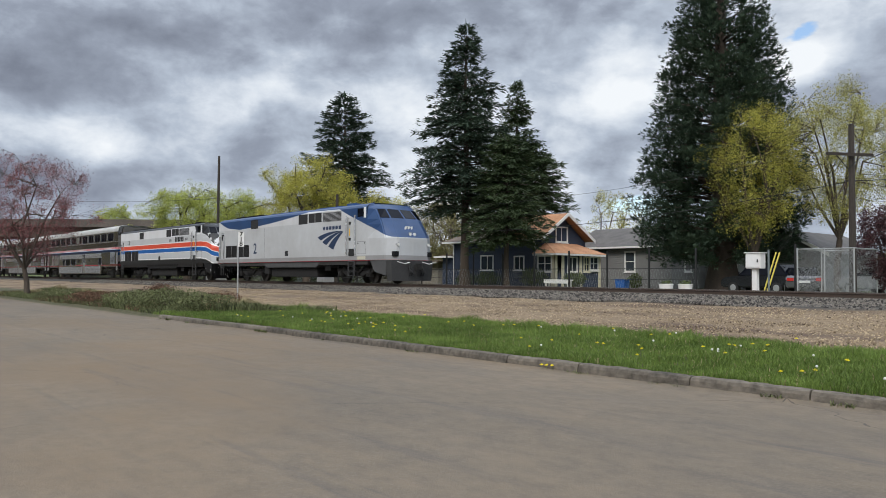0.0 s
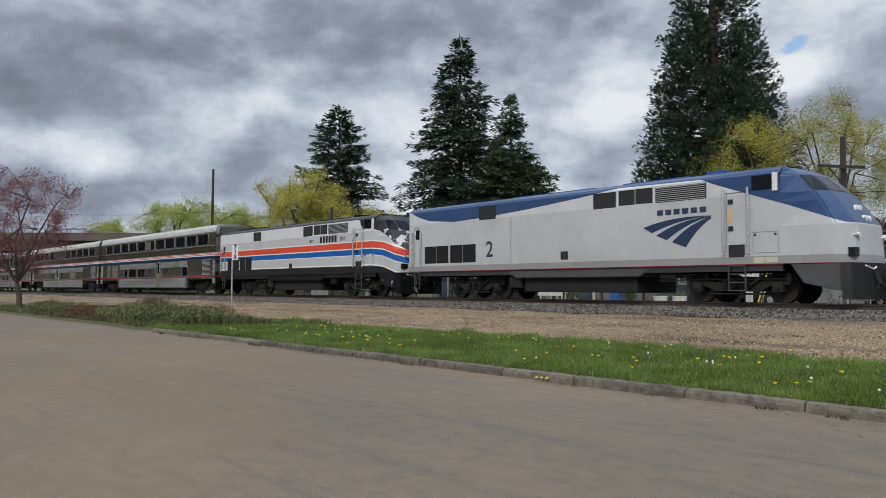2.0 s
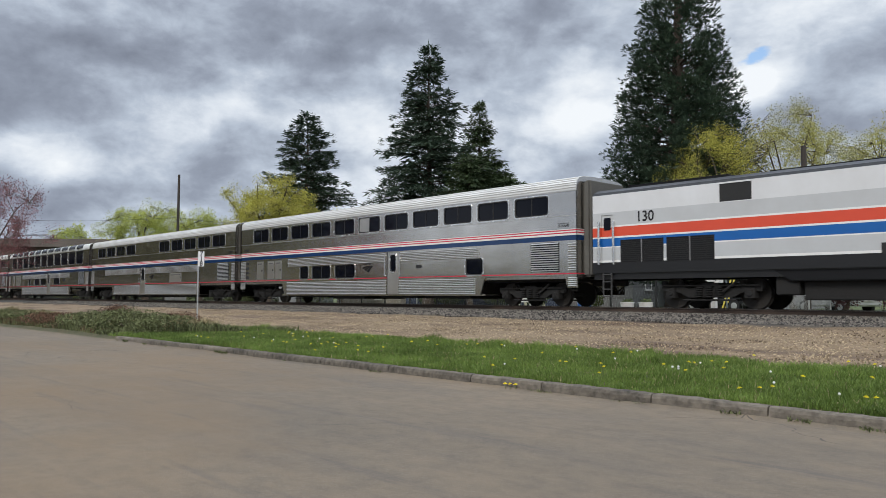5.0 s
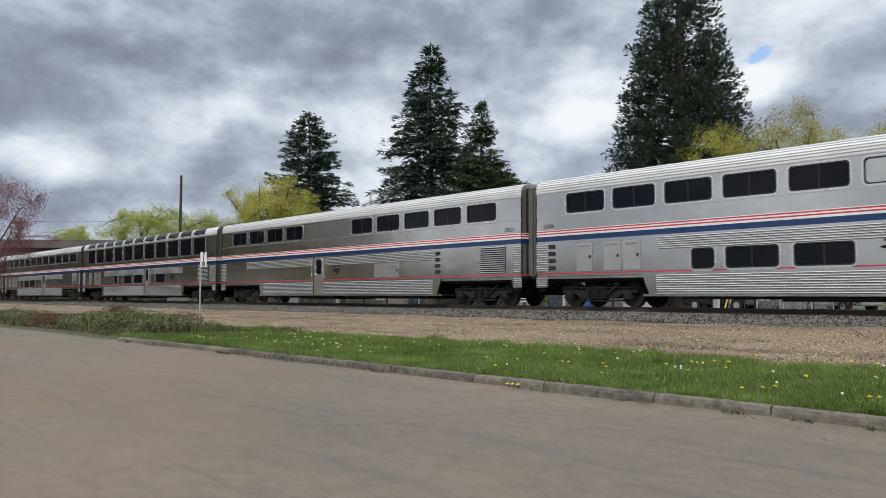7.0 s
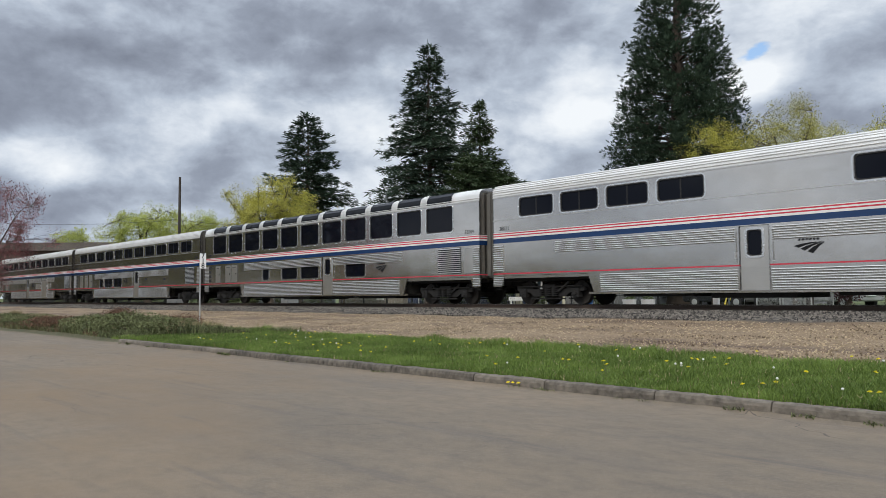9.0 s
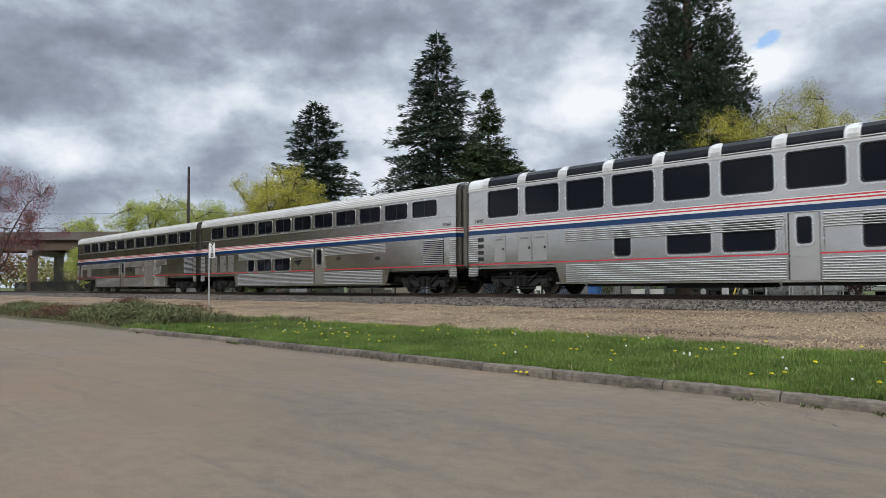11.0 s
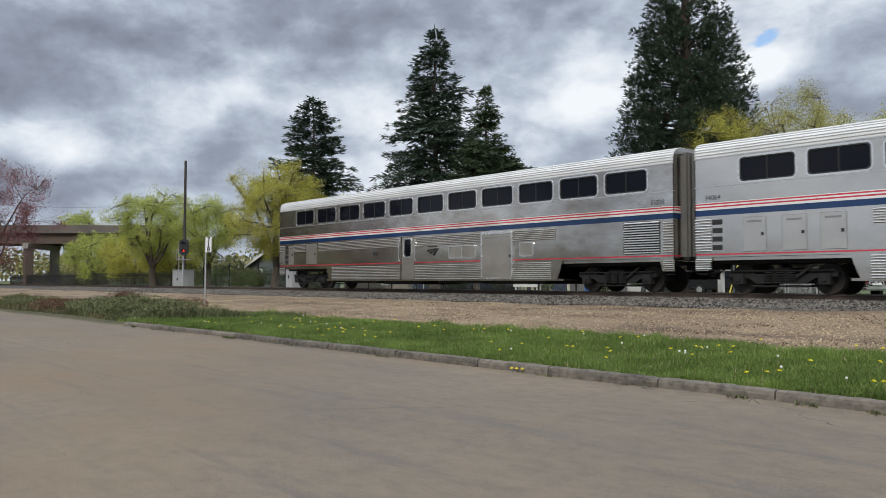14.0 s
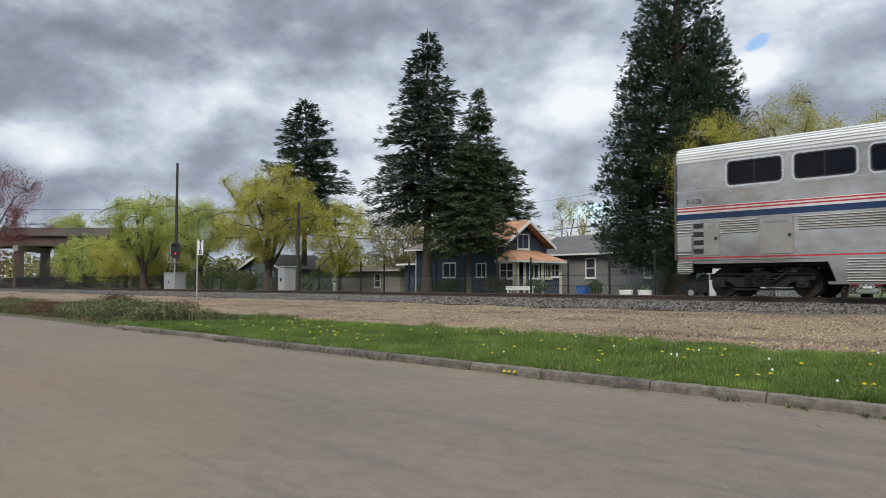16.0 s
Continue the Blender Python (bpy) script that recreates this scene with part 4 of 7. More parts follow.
def locomotive(label, front, paint, herit):
    lo = thing("diesel_locomotive", label, "locomotive", pose(-front, TRACK_Y, RAIL_Z), "locomotives of the train")
    xr, xf = -LOCO + 0.32, -2.55
    sides = [(8.60, 9.65, 3.40, 3.98), (7.05, 8.50, 3.44, 3.98), (14.8, 15.85, 3.40, 3.97), (16.04, 17.75, 1.58, 2.38), (17.85, 19.55, 1.58, 2.38), (5.0, 6.95, 3.42, 3.95)]
    holes = [(-b, -a, z0, z1) for a, b, z0, z1 in sides] + [(-3.46, -2.66, 3.52, 3.98), (-4.33, -3.62, 1.5, 3.52), (-20.35, -19.85, 1.5, 3.3)]
    bm = B()
    pierced(bm, xr, xf, 1.22, 4.02, -1.53, holes, 0.06)
    ROOFL = [(-1.53, 4.02), (-1.46, 4.12), (-1.20, 4.24), (-0.7, 4.27), (0, 4.28)]
    full = ROOFL + [(-y, z) for y, z in ROOFL[-2::-1]]
    a = [[bm.verts.new((x, y, z)) for y, z in full] for x in (xr, xf)]
    for i in range(len(full) - 1):
        bm.faces.new((a[0][i], a[0][i + 1], a[1][i + 1], a[1][i]))
    bm.faces.new([bm.verts.new(p) for p in ((xr, 1.53, 1.22), (xf, 1.53, 1.22), (xf, 1.53, 4.02), (xr, 1.53, 4.02))])
    prism(bm, [(-1.53, 1.22)] + full + [(1.53, 1.22)], xr, xr + 0.04)
    box(bm, xr, xf, -1.45, 1.45, 1.0, 1.24)
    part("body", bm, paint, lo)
    bm, lev = nose_mesh(paint)
    cab = part("cab_nose", bm, paint, lo, bevel=0.05)
    P = lambda li, k, s: (-lev[li][1][k][0], s * lev[li][1][k][1], lev[li][0])
    for s in (-1, 1):
        for k in (1, 2):
            bm = B()
            facet_panel(bm, [P(3, k, s), P(3, k + 1, s), P(4, k + 1, s), P(4, k, s)], 0.13, 0.012)
            part("windscreen", bm, M_TINT, cab, "dark windscreen pane")
    # lamps in the nose
    for y, z, o, r in ((-0.14, 2.56, 0.72, 0.10), (0.14, 2.56, 0.72, 0.10), (-0.98, 2.02, 0.60, 0.095), (0.98, 2.02, 0.60, 0.095)):
        bm = B()
        tube(bm, (-o - 0.06, y, z), (-o + 0.10, y, z - 0.0), r, r * 0.95, 14)
        lamp = part("headlight", bm, M_CHROME, cab, "round headlight in a bright ring")
        bm = B()
        tube(bm, (-o + 0.095, y, z), (-o + 0.105, y, z), r * 0.8, None, 14)
        part("lens", bm, M_LAMP, lamp)
    for y in (-1.08, 1.08):
        bm = B()
        box(bm, -0.74, -0.54, y - 0.15, y + 0.15, 1.40, 1.66)
        part("grille", bm, M_BLACK, cab)
    if not herit:
        bm = B()
        for k in range(3):
            prism(bm, [(-0.36 + 0.22 * k, 2.78), (-0.28 + 0.22 * k, 2.78), (-0.14 + 0.17 * k, 2.98), (-0.24 + 0.17 * k, 2.98)], -0.93, -0.86, "x")
        part("emblem", bm, M_WHITE, cab)
    # plough pilot, steps and gear under the cab
    bm = B()
    pil = [(-1.50, -0.85), (-1.35, -0.62), (-0.5, -0.36), (0, -0.30), (0.5, -0.36), (1.35, -0.62), (1.50, -0.85)]
    vs = [[bm.verts.new((x, y * k, z)) for y, x in pil] for z, k in ((0.16, 0.94), (0.55, 0.98), (1.22, 1.0))]
    for r0, r1 in zip(vs, vs[1:]):
        for i in range(len(pil) - 1):
            bm.faces.new((r0[i], r0[i + 1], r1[i + 1], r1[i]))
    bmesh.ops.solidify(bm, geom=bm.faces[:], thickness=0.05)
    part("pilot", bm, M_TANK if not herit else M_SCRAPED, lo, "grey plough with worn edges" if not herit else "black plough with scraped paint")
    for y in (-1.5, 1.4):
        bm = B()
        prism(bm, [(-2.3, 1.215), (-1.9, 0.62), (-0.86, 0.40), (-0.86, 1.215)], y, y + 0.1, "y")
        part("skirt", bm, M_TANK if not herit else M_SCRAPED, lo, bevel=0.02)
    for y in (-0.8, 0.8):
        bm = B()
        tube(bm, (-0.28, y - 0.42, 1.13), (-0.22, y, 1.03), 0.022, None, 6)
        tube(bm, (-0.22, y, 1.03), (-0.28, y + 0.35, 1.10), 0.022, None, 6)
        part("handrail", bm, M_WHITE, lo, "white painted uncoupling rod")
    for y in (-0.45, -0.3, 0.3, 0.45):
        bm = B()
        tube(bm, (-0.35, y, 1.0), (-0.18, y, 0.62), 0.03, None, 6)
        tube(bm, (-0.18, y, 0.62), (-0.3, y, 0.42), 0.03, None, 6)
        part("air_hose", bm, M_DARK, lo)
    coupler(lo, -0.02, -1), coupler(lo, -LOCO + 0.02, 1)
    # panes, grilles and doors
    for i, (a, b, z0, z1) in enumerate(sides):
        if i < 3:
            bm = B()
            box(bm, -b, -a, -1.515, -1.48, z0, z1)
            g = part("intake", bm, M_DARK, lo, "black intake screen")
            if i == 1:
                bm = B()
                box(bm, -(a + b) / 2 - 0.02, -(a + b) / 2 + 0.02, -1.545, -1.5, z0, z1)
                part("mullion", bm, M_GREYP, g)
        elif i < 5:
            bm = B()
            box(bm, -b, -a, -1.515, -1.48, z0, z1)
            g = part("grille", bm, M_DARK, lo, "black radiator grille")
            for k in range(12):
                z = z0 + (z1 - z0) * (k + 0.5) / 12
                bm = B()
                box(bm, -b + 0.02, -a - 0.02, -1.528, -1.512, z - 0.012, z + 0.012)
                part("slat", bm, M_BLACK, g)
            bm = B()
            box(bm, -(a + b) / 2 - 0.015, -(a + b) / 2 + 0.015, -1.535, -1.51, z0, z1)
            part("bar", bm, M_GREYP, g)
        else:
            louvre(lo, -b, -a, z0, z1, -1.52, 8)
    bm = B()
    box(bm, -3.45, -2.68, -1.51, -1.48, 3.53, 3.97)
    w = part("side_window", bm, M_TINT, lo)
    bm = B()
    box(bm, -2.66, -2.62, -1.56, -1.50, 3.46, 4.02)
    box(bm, -2.78, -2.62, -1.57, -1.56, 3.46, 4.02)
    part("wind_deflector", bm, M_WHITE, w)
    for a, b, z0, z1, wa, wb in ((3.62, 4.33, 1.5, 3.52, 2.85, 3.35), (19.85, 20.35, 1.5, 3.3, 2.75, 3.2)):
        bm = B()
        box(bm, -b + 0.015, -a - 0.015, -1.50, -1.47, z0, z1)
        d = part("door", bm, paint, lo)
        if a > 10:
            bm = B()
            prism(bm, rounded(-b + 0.10, -a - 0.10, wa, wb, 0.05), -1.512, -1.498, "y")
            part("pane", bm, M_TINT, d)
        else:
            for z in (2.30, 3.16):
                bm = B()
                box(bm, -b + 0.07, -b + 0.23, -1.53, -1.501, z, z + 0.15)
                part("latch_box", bm, M_DARK, d)
        for x in (-b - 0.06, -a + 0.06):
            bm = B()
            tube(bm, (x, -1.60, z0 + 0.05), (x, -1.60, z1 - 0.25 if a > 10 else z1 + 0.1), 0.045, None, 10)
            for z in (z0 + 0.05, z1 - 0.25 if a > 10 else z1 + 0.1):
                tube(bm, (x, -1.60, z), (x, -1.52, z), 0.034, None, 8)
            part("grab_rail", bm, M_CHROME, lo)
        for k in range(4):
            bm = B()
            box(bm, -b + 0.06, -a - 0.06, -1.56, -1.44, 0.38 + 0.26 * k, 0.41 + 0.26 * k)
            if k == 3:
                box(bm, -b + 0.06, -b + 0.09, -1.55, -1.5, 0.38, 1.22)
                box(bm, -a - 0.09, -a - 0.06, -1.55, -1.5, 0.38, 1.22)
            part("ladder_step", bm, M_TANK, lo)
    # black plate in place of a hollow step well, its shade as colour
    bm = B()
    box(bm, -4.25, -3.72, -1.535, -1.50, 1.45, 1.85)
    part("step_well", bm, M_DARK, lo)
    # hatches and patches on the cab side
    bm = B()
    ringed(bm, rounded(-3.44, -2.62, 1.56, 2.22, 0.02), rounded(-3.425, -2.635, 1.575, 2.205, 0.015), -1.536, -1.528)
    ht = part("hatch", bm, M_GREYP, lo, "thin dark gap round a side hatch")
    for x in (-3.36, -2.72):
        bm = B()
        tube(bm, (x, -1.545, 2.13), (x, -1.528, 2.13), 0.04, None, 10)
        part("latch", bm, M_DARK, ht)
    if not herit:
        for xa, xb in ((-3.42, -3.08), (-3.05, -2.66)):
            bm = B()
            box(bm, xa, xb, -1.536, -1.528, 1.26, 1.43)
            part("patch", bm, M_CREAMP, lo, "cream touch-up paint on the sill")
    bm = B()
    box(bm, -4.24, -4.17, -1.512, -1.502, 2.55, 2.95)
    part("warning_strip", bm, M_WARN, lo, "narrow yellow strip inside the door recess")
    # fuel tank, trucks
    bm = B()
    prism(bm, [(-14.3, 1.22), (-13.7, 0.86), (-7.7, 0.86), (-7.1, 1.22)], -1.46, 1.46, "y")
    part("fuel_tank", bm, M_TANK if not herit else M_BLACK, lo, bevel=0.03)
    bm = B()
    box(bm, -13.4, -7.9, -1.25, 1.25, 0.30, 0.88)
    box(bm, -14.2, -13.5, -1.35, 1.35, 0.45, 1.2)
    part("battery_box", bm, M_UNDER, lo, bevel=0.03)
    for x in (-4.2, -LOCO + 4.6):
        truck(lo, x, 0.508, 2.74, True)
    bm = B()
    box(bm, xr, xf, -1.3, 1.3, 1.0, 1.22)
    for k in range(9):
        tube(bm, (-6.9 + 0.0, -1.35, 0.7 + 0.04 * k), (-6.3, -1.35, 0.7 + 0.04 * k), 0.015, None, 5)
    tube(bm, (-19.6, -1.42, 1.1), (-2.6, -1.42, 1.1), 0.03, None, 6)
    part("underframe", bm, M_UNDER, lo)
    # small fittings
    bm = B()
    box(bm, -11.22, -10.86, -1.545, -1.52, 1.57, 1.88)
    f = part("filler_box", bm, M_DARK, lo)
    for x, y, z, sx, sz in ((-5.0, -0.2, 4.28, 0.35, 0.12), (-7.5, 0.0, 4.28, 1.4, 0.08), (-12.4, 0, 4.28, 2.2, 0.07), (-17.8, 0, 4.28, 1.9, 0.12)):
        bm = B()
        box(bm, x - sx, x + sx, y - 0.75, y + 0.75, z - 0.03, z + sz)
        part("roof_hatch", bm, M_BLACK if herit or x < -15 else M_BLUEP, lo, bevel=0.03)
    bm = B()
    box(bm, xr - 0.34, xr - 0.02, -0.9, 0.9, 1.15, 3.6)
    part("diaphragm", bm, M_DIAPH, lo, bevel=0.06)
    if herit:
        name_bars(lo, -6.95, -1.534, 3.14, 1.80, 0.36, M_BLACK)
        write("lettering", "1971", 0.28, M_BLACK, lo, pose(-8.75, -1.534, 3.08), bold=0.006)
        write("lettering", "2011", 0.28, M_BLACK, lo, pose(-5.5, -1.534, 3.10), bold=0.006)
        write("road_number", "130", 0.50, M_BLACK, lo, pose(-18.55, -1.534, 3.14), sx=0.95, bold=0.008)
    else:
        name_bars(lo, -5.95, -1.534, 3.06, 1.95, 0.19, M_NAVY)
        logo(lo, -7.45, 2.08, 2.62, -1.535, M_NAVY)
        write("road_number", "2", 0.95, M_NAVY, lo, pose(-15.18, -1.534, 2.08), bold=0.01)
        bm = B()
        box(bm, -13.93, -13.90, -1.533, -1.52, 1.5, 3.4)
        part("seam", bm, M_GREYP, lo)
    return lo


def scraped_paint():
    m = mat("scraped_black_paint", (0.008, 0.008, 0.009), 0.5, 0, 0.2, 3, 40, 0.05, spec=0.25)
    nt, link, b = tree_of(m)
    tc = nt.nodes.new("ShaderNodeTexCoord")
    n = nt.nodes.new("ShaderNodeTexNoise")
    n.inputs["Scale"].default_value, n.inputs["Detail"].default_value, n.inputs["Roughness"].default_value = 3.2, 6, 0.65
    link(tc.outputs["Object"], n.inputs["Vector"])
    mx = nt.nodes.new("ShaderNodeMix")
    mx.data_type = "RGBA"
    link(calc(nt, "GREATER_THAN", n.outputs["Fac"], 0.63), mx.inputs["Factor"])
    mx.inputs["A"].default_value, mx.inputs["B"].default_value = (0.009, 0.009, 0.010, 1), (0.42, 0.42, 0.41, 1)
    link(mx.outputs["Result"], b.inputs["Base Color"])
    return m


M_SCRAPED = scraped_paint()
M_CREAMP = mat("cream_sill_paint", (0.52, 0.49, 0.38), 0.6, 0, 0.15, 4, 40, 0.05)
M_WARN = mat("yellow_warning_paint", (0.70, 0.42, 0.04), 0.6, 0, 0.1, 4, 40, 0.0)
M_LAMP = mat("headlight_lens", (0.75, 0.74, 0.70), 0.15, 0, 0.05, 5, 50, 0.0)
M_TANK = mat("dusty_grey_tank_paint", (0.075, 0.075, 0.075), 0.7, 0, 0.3, 2, 30, 0.1, spec=0.3)
M_BLUEP = mat("blue_roof_paint", (0.025, 0.085, 0.25), 0.5, 0, 0.15, 2, 30, 0.05)

TRAIN = []
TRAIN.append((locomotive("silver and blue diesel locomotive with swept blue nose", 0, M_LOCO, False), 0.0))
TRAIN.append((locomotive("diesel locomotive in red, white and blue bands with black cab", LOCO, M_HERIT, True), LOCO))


def row_of(first, count, skip=()):
    return [(first + 2.065 * k - 0.85, first + 2.065 * k + 0.85) for k in range(count) if k not in skip]


CARS = [
    ("sleeping_car", "two-level stainless sleeping car with red, white and blue belt", row_of(2.57, 11), [(18.2, 19.0), (16.15, 17.83), (14.03, 15.72), (5.2, 6.2)], (10.62, 11.5),
     {"blind": 5, "louvres": [(1.2, 2.6)], "logo": 13.0, "marks": [(9.2, 1.72)], "panels": [(20.9, 21.6), (21.7, 22.4), (22.9, 23.6)], "ladders": [CAR - 1.15]}),
    ("dining_car", "two-level stainless dining car with a row of wide windows", row_of(2.6, 11, (5, 6)), [], (14.15, 15.1),
     {"louvres": [(1.21, 2.68)], "logo": 13.0, "panels": [(7.96, 9.83)], "ladders": [5.28], "rib_end": 22.3, "small": True}),
    ("lounge_car", "two-level stainless lounge car with tall windows and roof glass", row_of(2.87, 11), [(17.43, 18.13), (14.42, 16.01), (12.33, 14.03), (8.26, 9.90)], (11.04, 11.97),
     {"louvres": [(1.5, 2.98)], "logo": 7.0, "panels": [(21.2, 21.9), (22.0, 22.7), (23.4, 24.0), (0.75, 1.3)], "rib_end": 20.3, "ladders": [24.8]}),
    ("coach_car", "two-level stainless coach with even upper windows", row_of(2.5, 11), [(18.25, 19.04), (16.21, 17.87), (14.14, 15.83)], (10.7, 11.65),
     {"louvres": [(1.2, 2.6)], "logo": 13.3, "marks": [(9.33, 1.8), (6.0, 1.72)], "panels": [(20.9, 21.6), (22.0, 22.7), (23.2, 23.9)], "ladders": [CAR - 1.15]}),
    ("coach_car", "two-level stainless rear coach with baggage door", row_of(2.26, 11), [], (13.7, 14.65),
     {"louvres": [(0.9, 2.36)], "logo": 12.4, "marks": [(16.6, 1.72)], "panels": [(9.67, 11.34), (7.61, 9.26), (6.48, 7.23)], "deep": True, "small": True, "rib_end": 21.6, "rear": True, "ladders": [CAR - 1.15], "ribs": [(CAR - 3.1, CAR - 1.9)]}),
]
for i, (nm, lb, up_w, lo_w, dr, ex) in enumerate(CARS):
    off = 2 * LOCO + i * CAR
    TRAIN.append((superliner(nm, lb, off, ("32006", "38021", "33049", "34064", "31028")[i], up_w, lo_w, dr, ex), off))
# ---- plants ----
M_BARK = mat("grey_brown_bark", (0.075, 0.058, 0.045), 0.95, 0, 0.35, 5, 40, 0.6, stretch=(1, 1, 0.25))
M_FIR = mat("dark_fir_needles", (0.036, 0.058, 0.044), 0.75, 0, 0.25, 0.5, 6, 0, island=0.4, color2=(0.078, 0.112, 0.075), spec=0.15, glow_through=0.12)
M_FIRB = mat("green_cypress_sprays", (0.040, 0.064, 0.034), 0.75, 0, 0.25, 0.5, 6, 0, island=0.4, color2=(0.088, 0.122, 0.058), spec=0.15, glow_through=0.12)
M_SEQ = mat("sequoia_sprays", (0.036, 0.060, 0.045), 0.75, 0, 0.25, 0.5, 6, 0, island=0.4, color2=(0.080, 0.115, 0.074), spec=0.15, glow_through=0.12)
M_BUD_Y = mat("yellow_green_spring_leaves", (0.31, 0.30, 0.055), 0.6, 0, 0.22, 0.6, 4, 0, island=0.6, color2=(0.54, 0.51, 0.115), spec=0.2, glow_through=0.45)
M_BUD_G = mat("fresh_green_spring_leaves", (0.27, 0.31, 0.065), 0.6, 0, 0.22, 0.6, 4, 0, island=0.6, color2=(0.50, 0.54, 0.15), spec=0.2, glow_through=0.45)
M_BUD_P = mat("pale_spring_leaves", (0.29, 0.28, 0.075), 0.6, 0, 0.22, 0.6, 4, 0, island=0.6, color2=(0.48, 0.46, 0.15), spec=0.2, glow_through=0.4)
M_PLUM = mat("purple_plum_leaves", (0.10, 0.034, 0.036), 0.6, 0, 0.35, 0.8, 20, 0, island=0.9, color2=(0.23, 0.085, 0.085), spec=0.25)
M_MAROON = mat("maroon_maple_leaves", (0.030, 0.013, 0.016), 0.6, 0, 0.35, 0.8, 20, 0, island=0.9, color2=(0.075, 0.032, 0.036), spec=0.25)
M_SHRUB = mat("dull_green_shrub_leaves", (0.035, 0.055, 0.02), 0.7, 0, 0.35, 0.8, 20, 0, island=0.9, color2=(0.10, 0.125, 0.045), spec=0.25)
M_OLIVE = mat("olive_twiggy_growth", (0.125, 0.120, 0.048), 0.8, 0, 0.3, 0.8, 6, 0, island=0.7, color2=(0.25, 0.23, 0.095), spec=0.2)


class Soup:
    """Loose faces gathered into one mesh."""

    def __init__(self):
        self.v, self.f = [], []

    def tri(self, a, b, c):
        k = len(self.v)
        self.v += [tuple(a), tuple(b), tuple(c)]
        self.f.append((k, k + 1, k + 2))

    def quad(self, a, b, c, d):
        k = len(self.v)
        self.v += [tuple(a), tuple(b), tuple(c), tuple(d)]
        self.f.append((k, k + 1, k + 2, k + 3))

    def limb(self, p, q, r0, r1, n=6):
        d = (q - p)
        if d.length < 1e-6:
            return
        d.normalize()
        u = d.orthogonal().normalized()
        w = d.cross(u)
        k = len(self.v)
        for c, r in ((p, r0), (q, r1)):
            self.v += [tuple(c + (u * math.cos(6.2832 * i / n) + w * math.sin(6.2832 * i / n)) * r) for i in range(n)]
        self.f += [(k + i, k + (i + 1) % n, k + n + (i + 1) % n, k + n + i) for i in range(n)]

    def put(self, name, material, parent=None, smooth=False):
        return raw(name, self.v, self.f, material, parent, smooth)


def ball(rnd):
    while True:
        v = Vector((rnd.uniform(-1, 1), rnd.uniform(-1, 1), rnd.uniform(-1, 1)))
        if 0.01 < v.length < 1:
            return v


def spray(s, rnd, at, way, size, n=4, droop=0.25):
    """A tuft of narrow pointed shoots."""
    side = way.cross(Vector((0, 0, 1)))
    side = side.normalized() if side.length > 0.05 else Vector((1, 0, 0))
    for _ in range(n + 3):
        d = (way + side * rnd.uniform(-0.9, 0.9) + Vector((0, 0, rnd.uniform(-0.5 - droop, 0.45)))).normalized()
        w = (side + ball(rnd) * 0.7).normalized() * size * rnd.uniform(0.085, 0.17)
        o = at + ball(rnd) * size * 0.3
        tip = o + d * size * rnd.uniform(0.7, 1.25)
        s.quad(o - w * 0.5, o + d * size * 0.45 - w, tip, o + d * size * 0.4 + w)


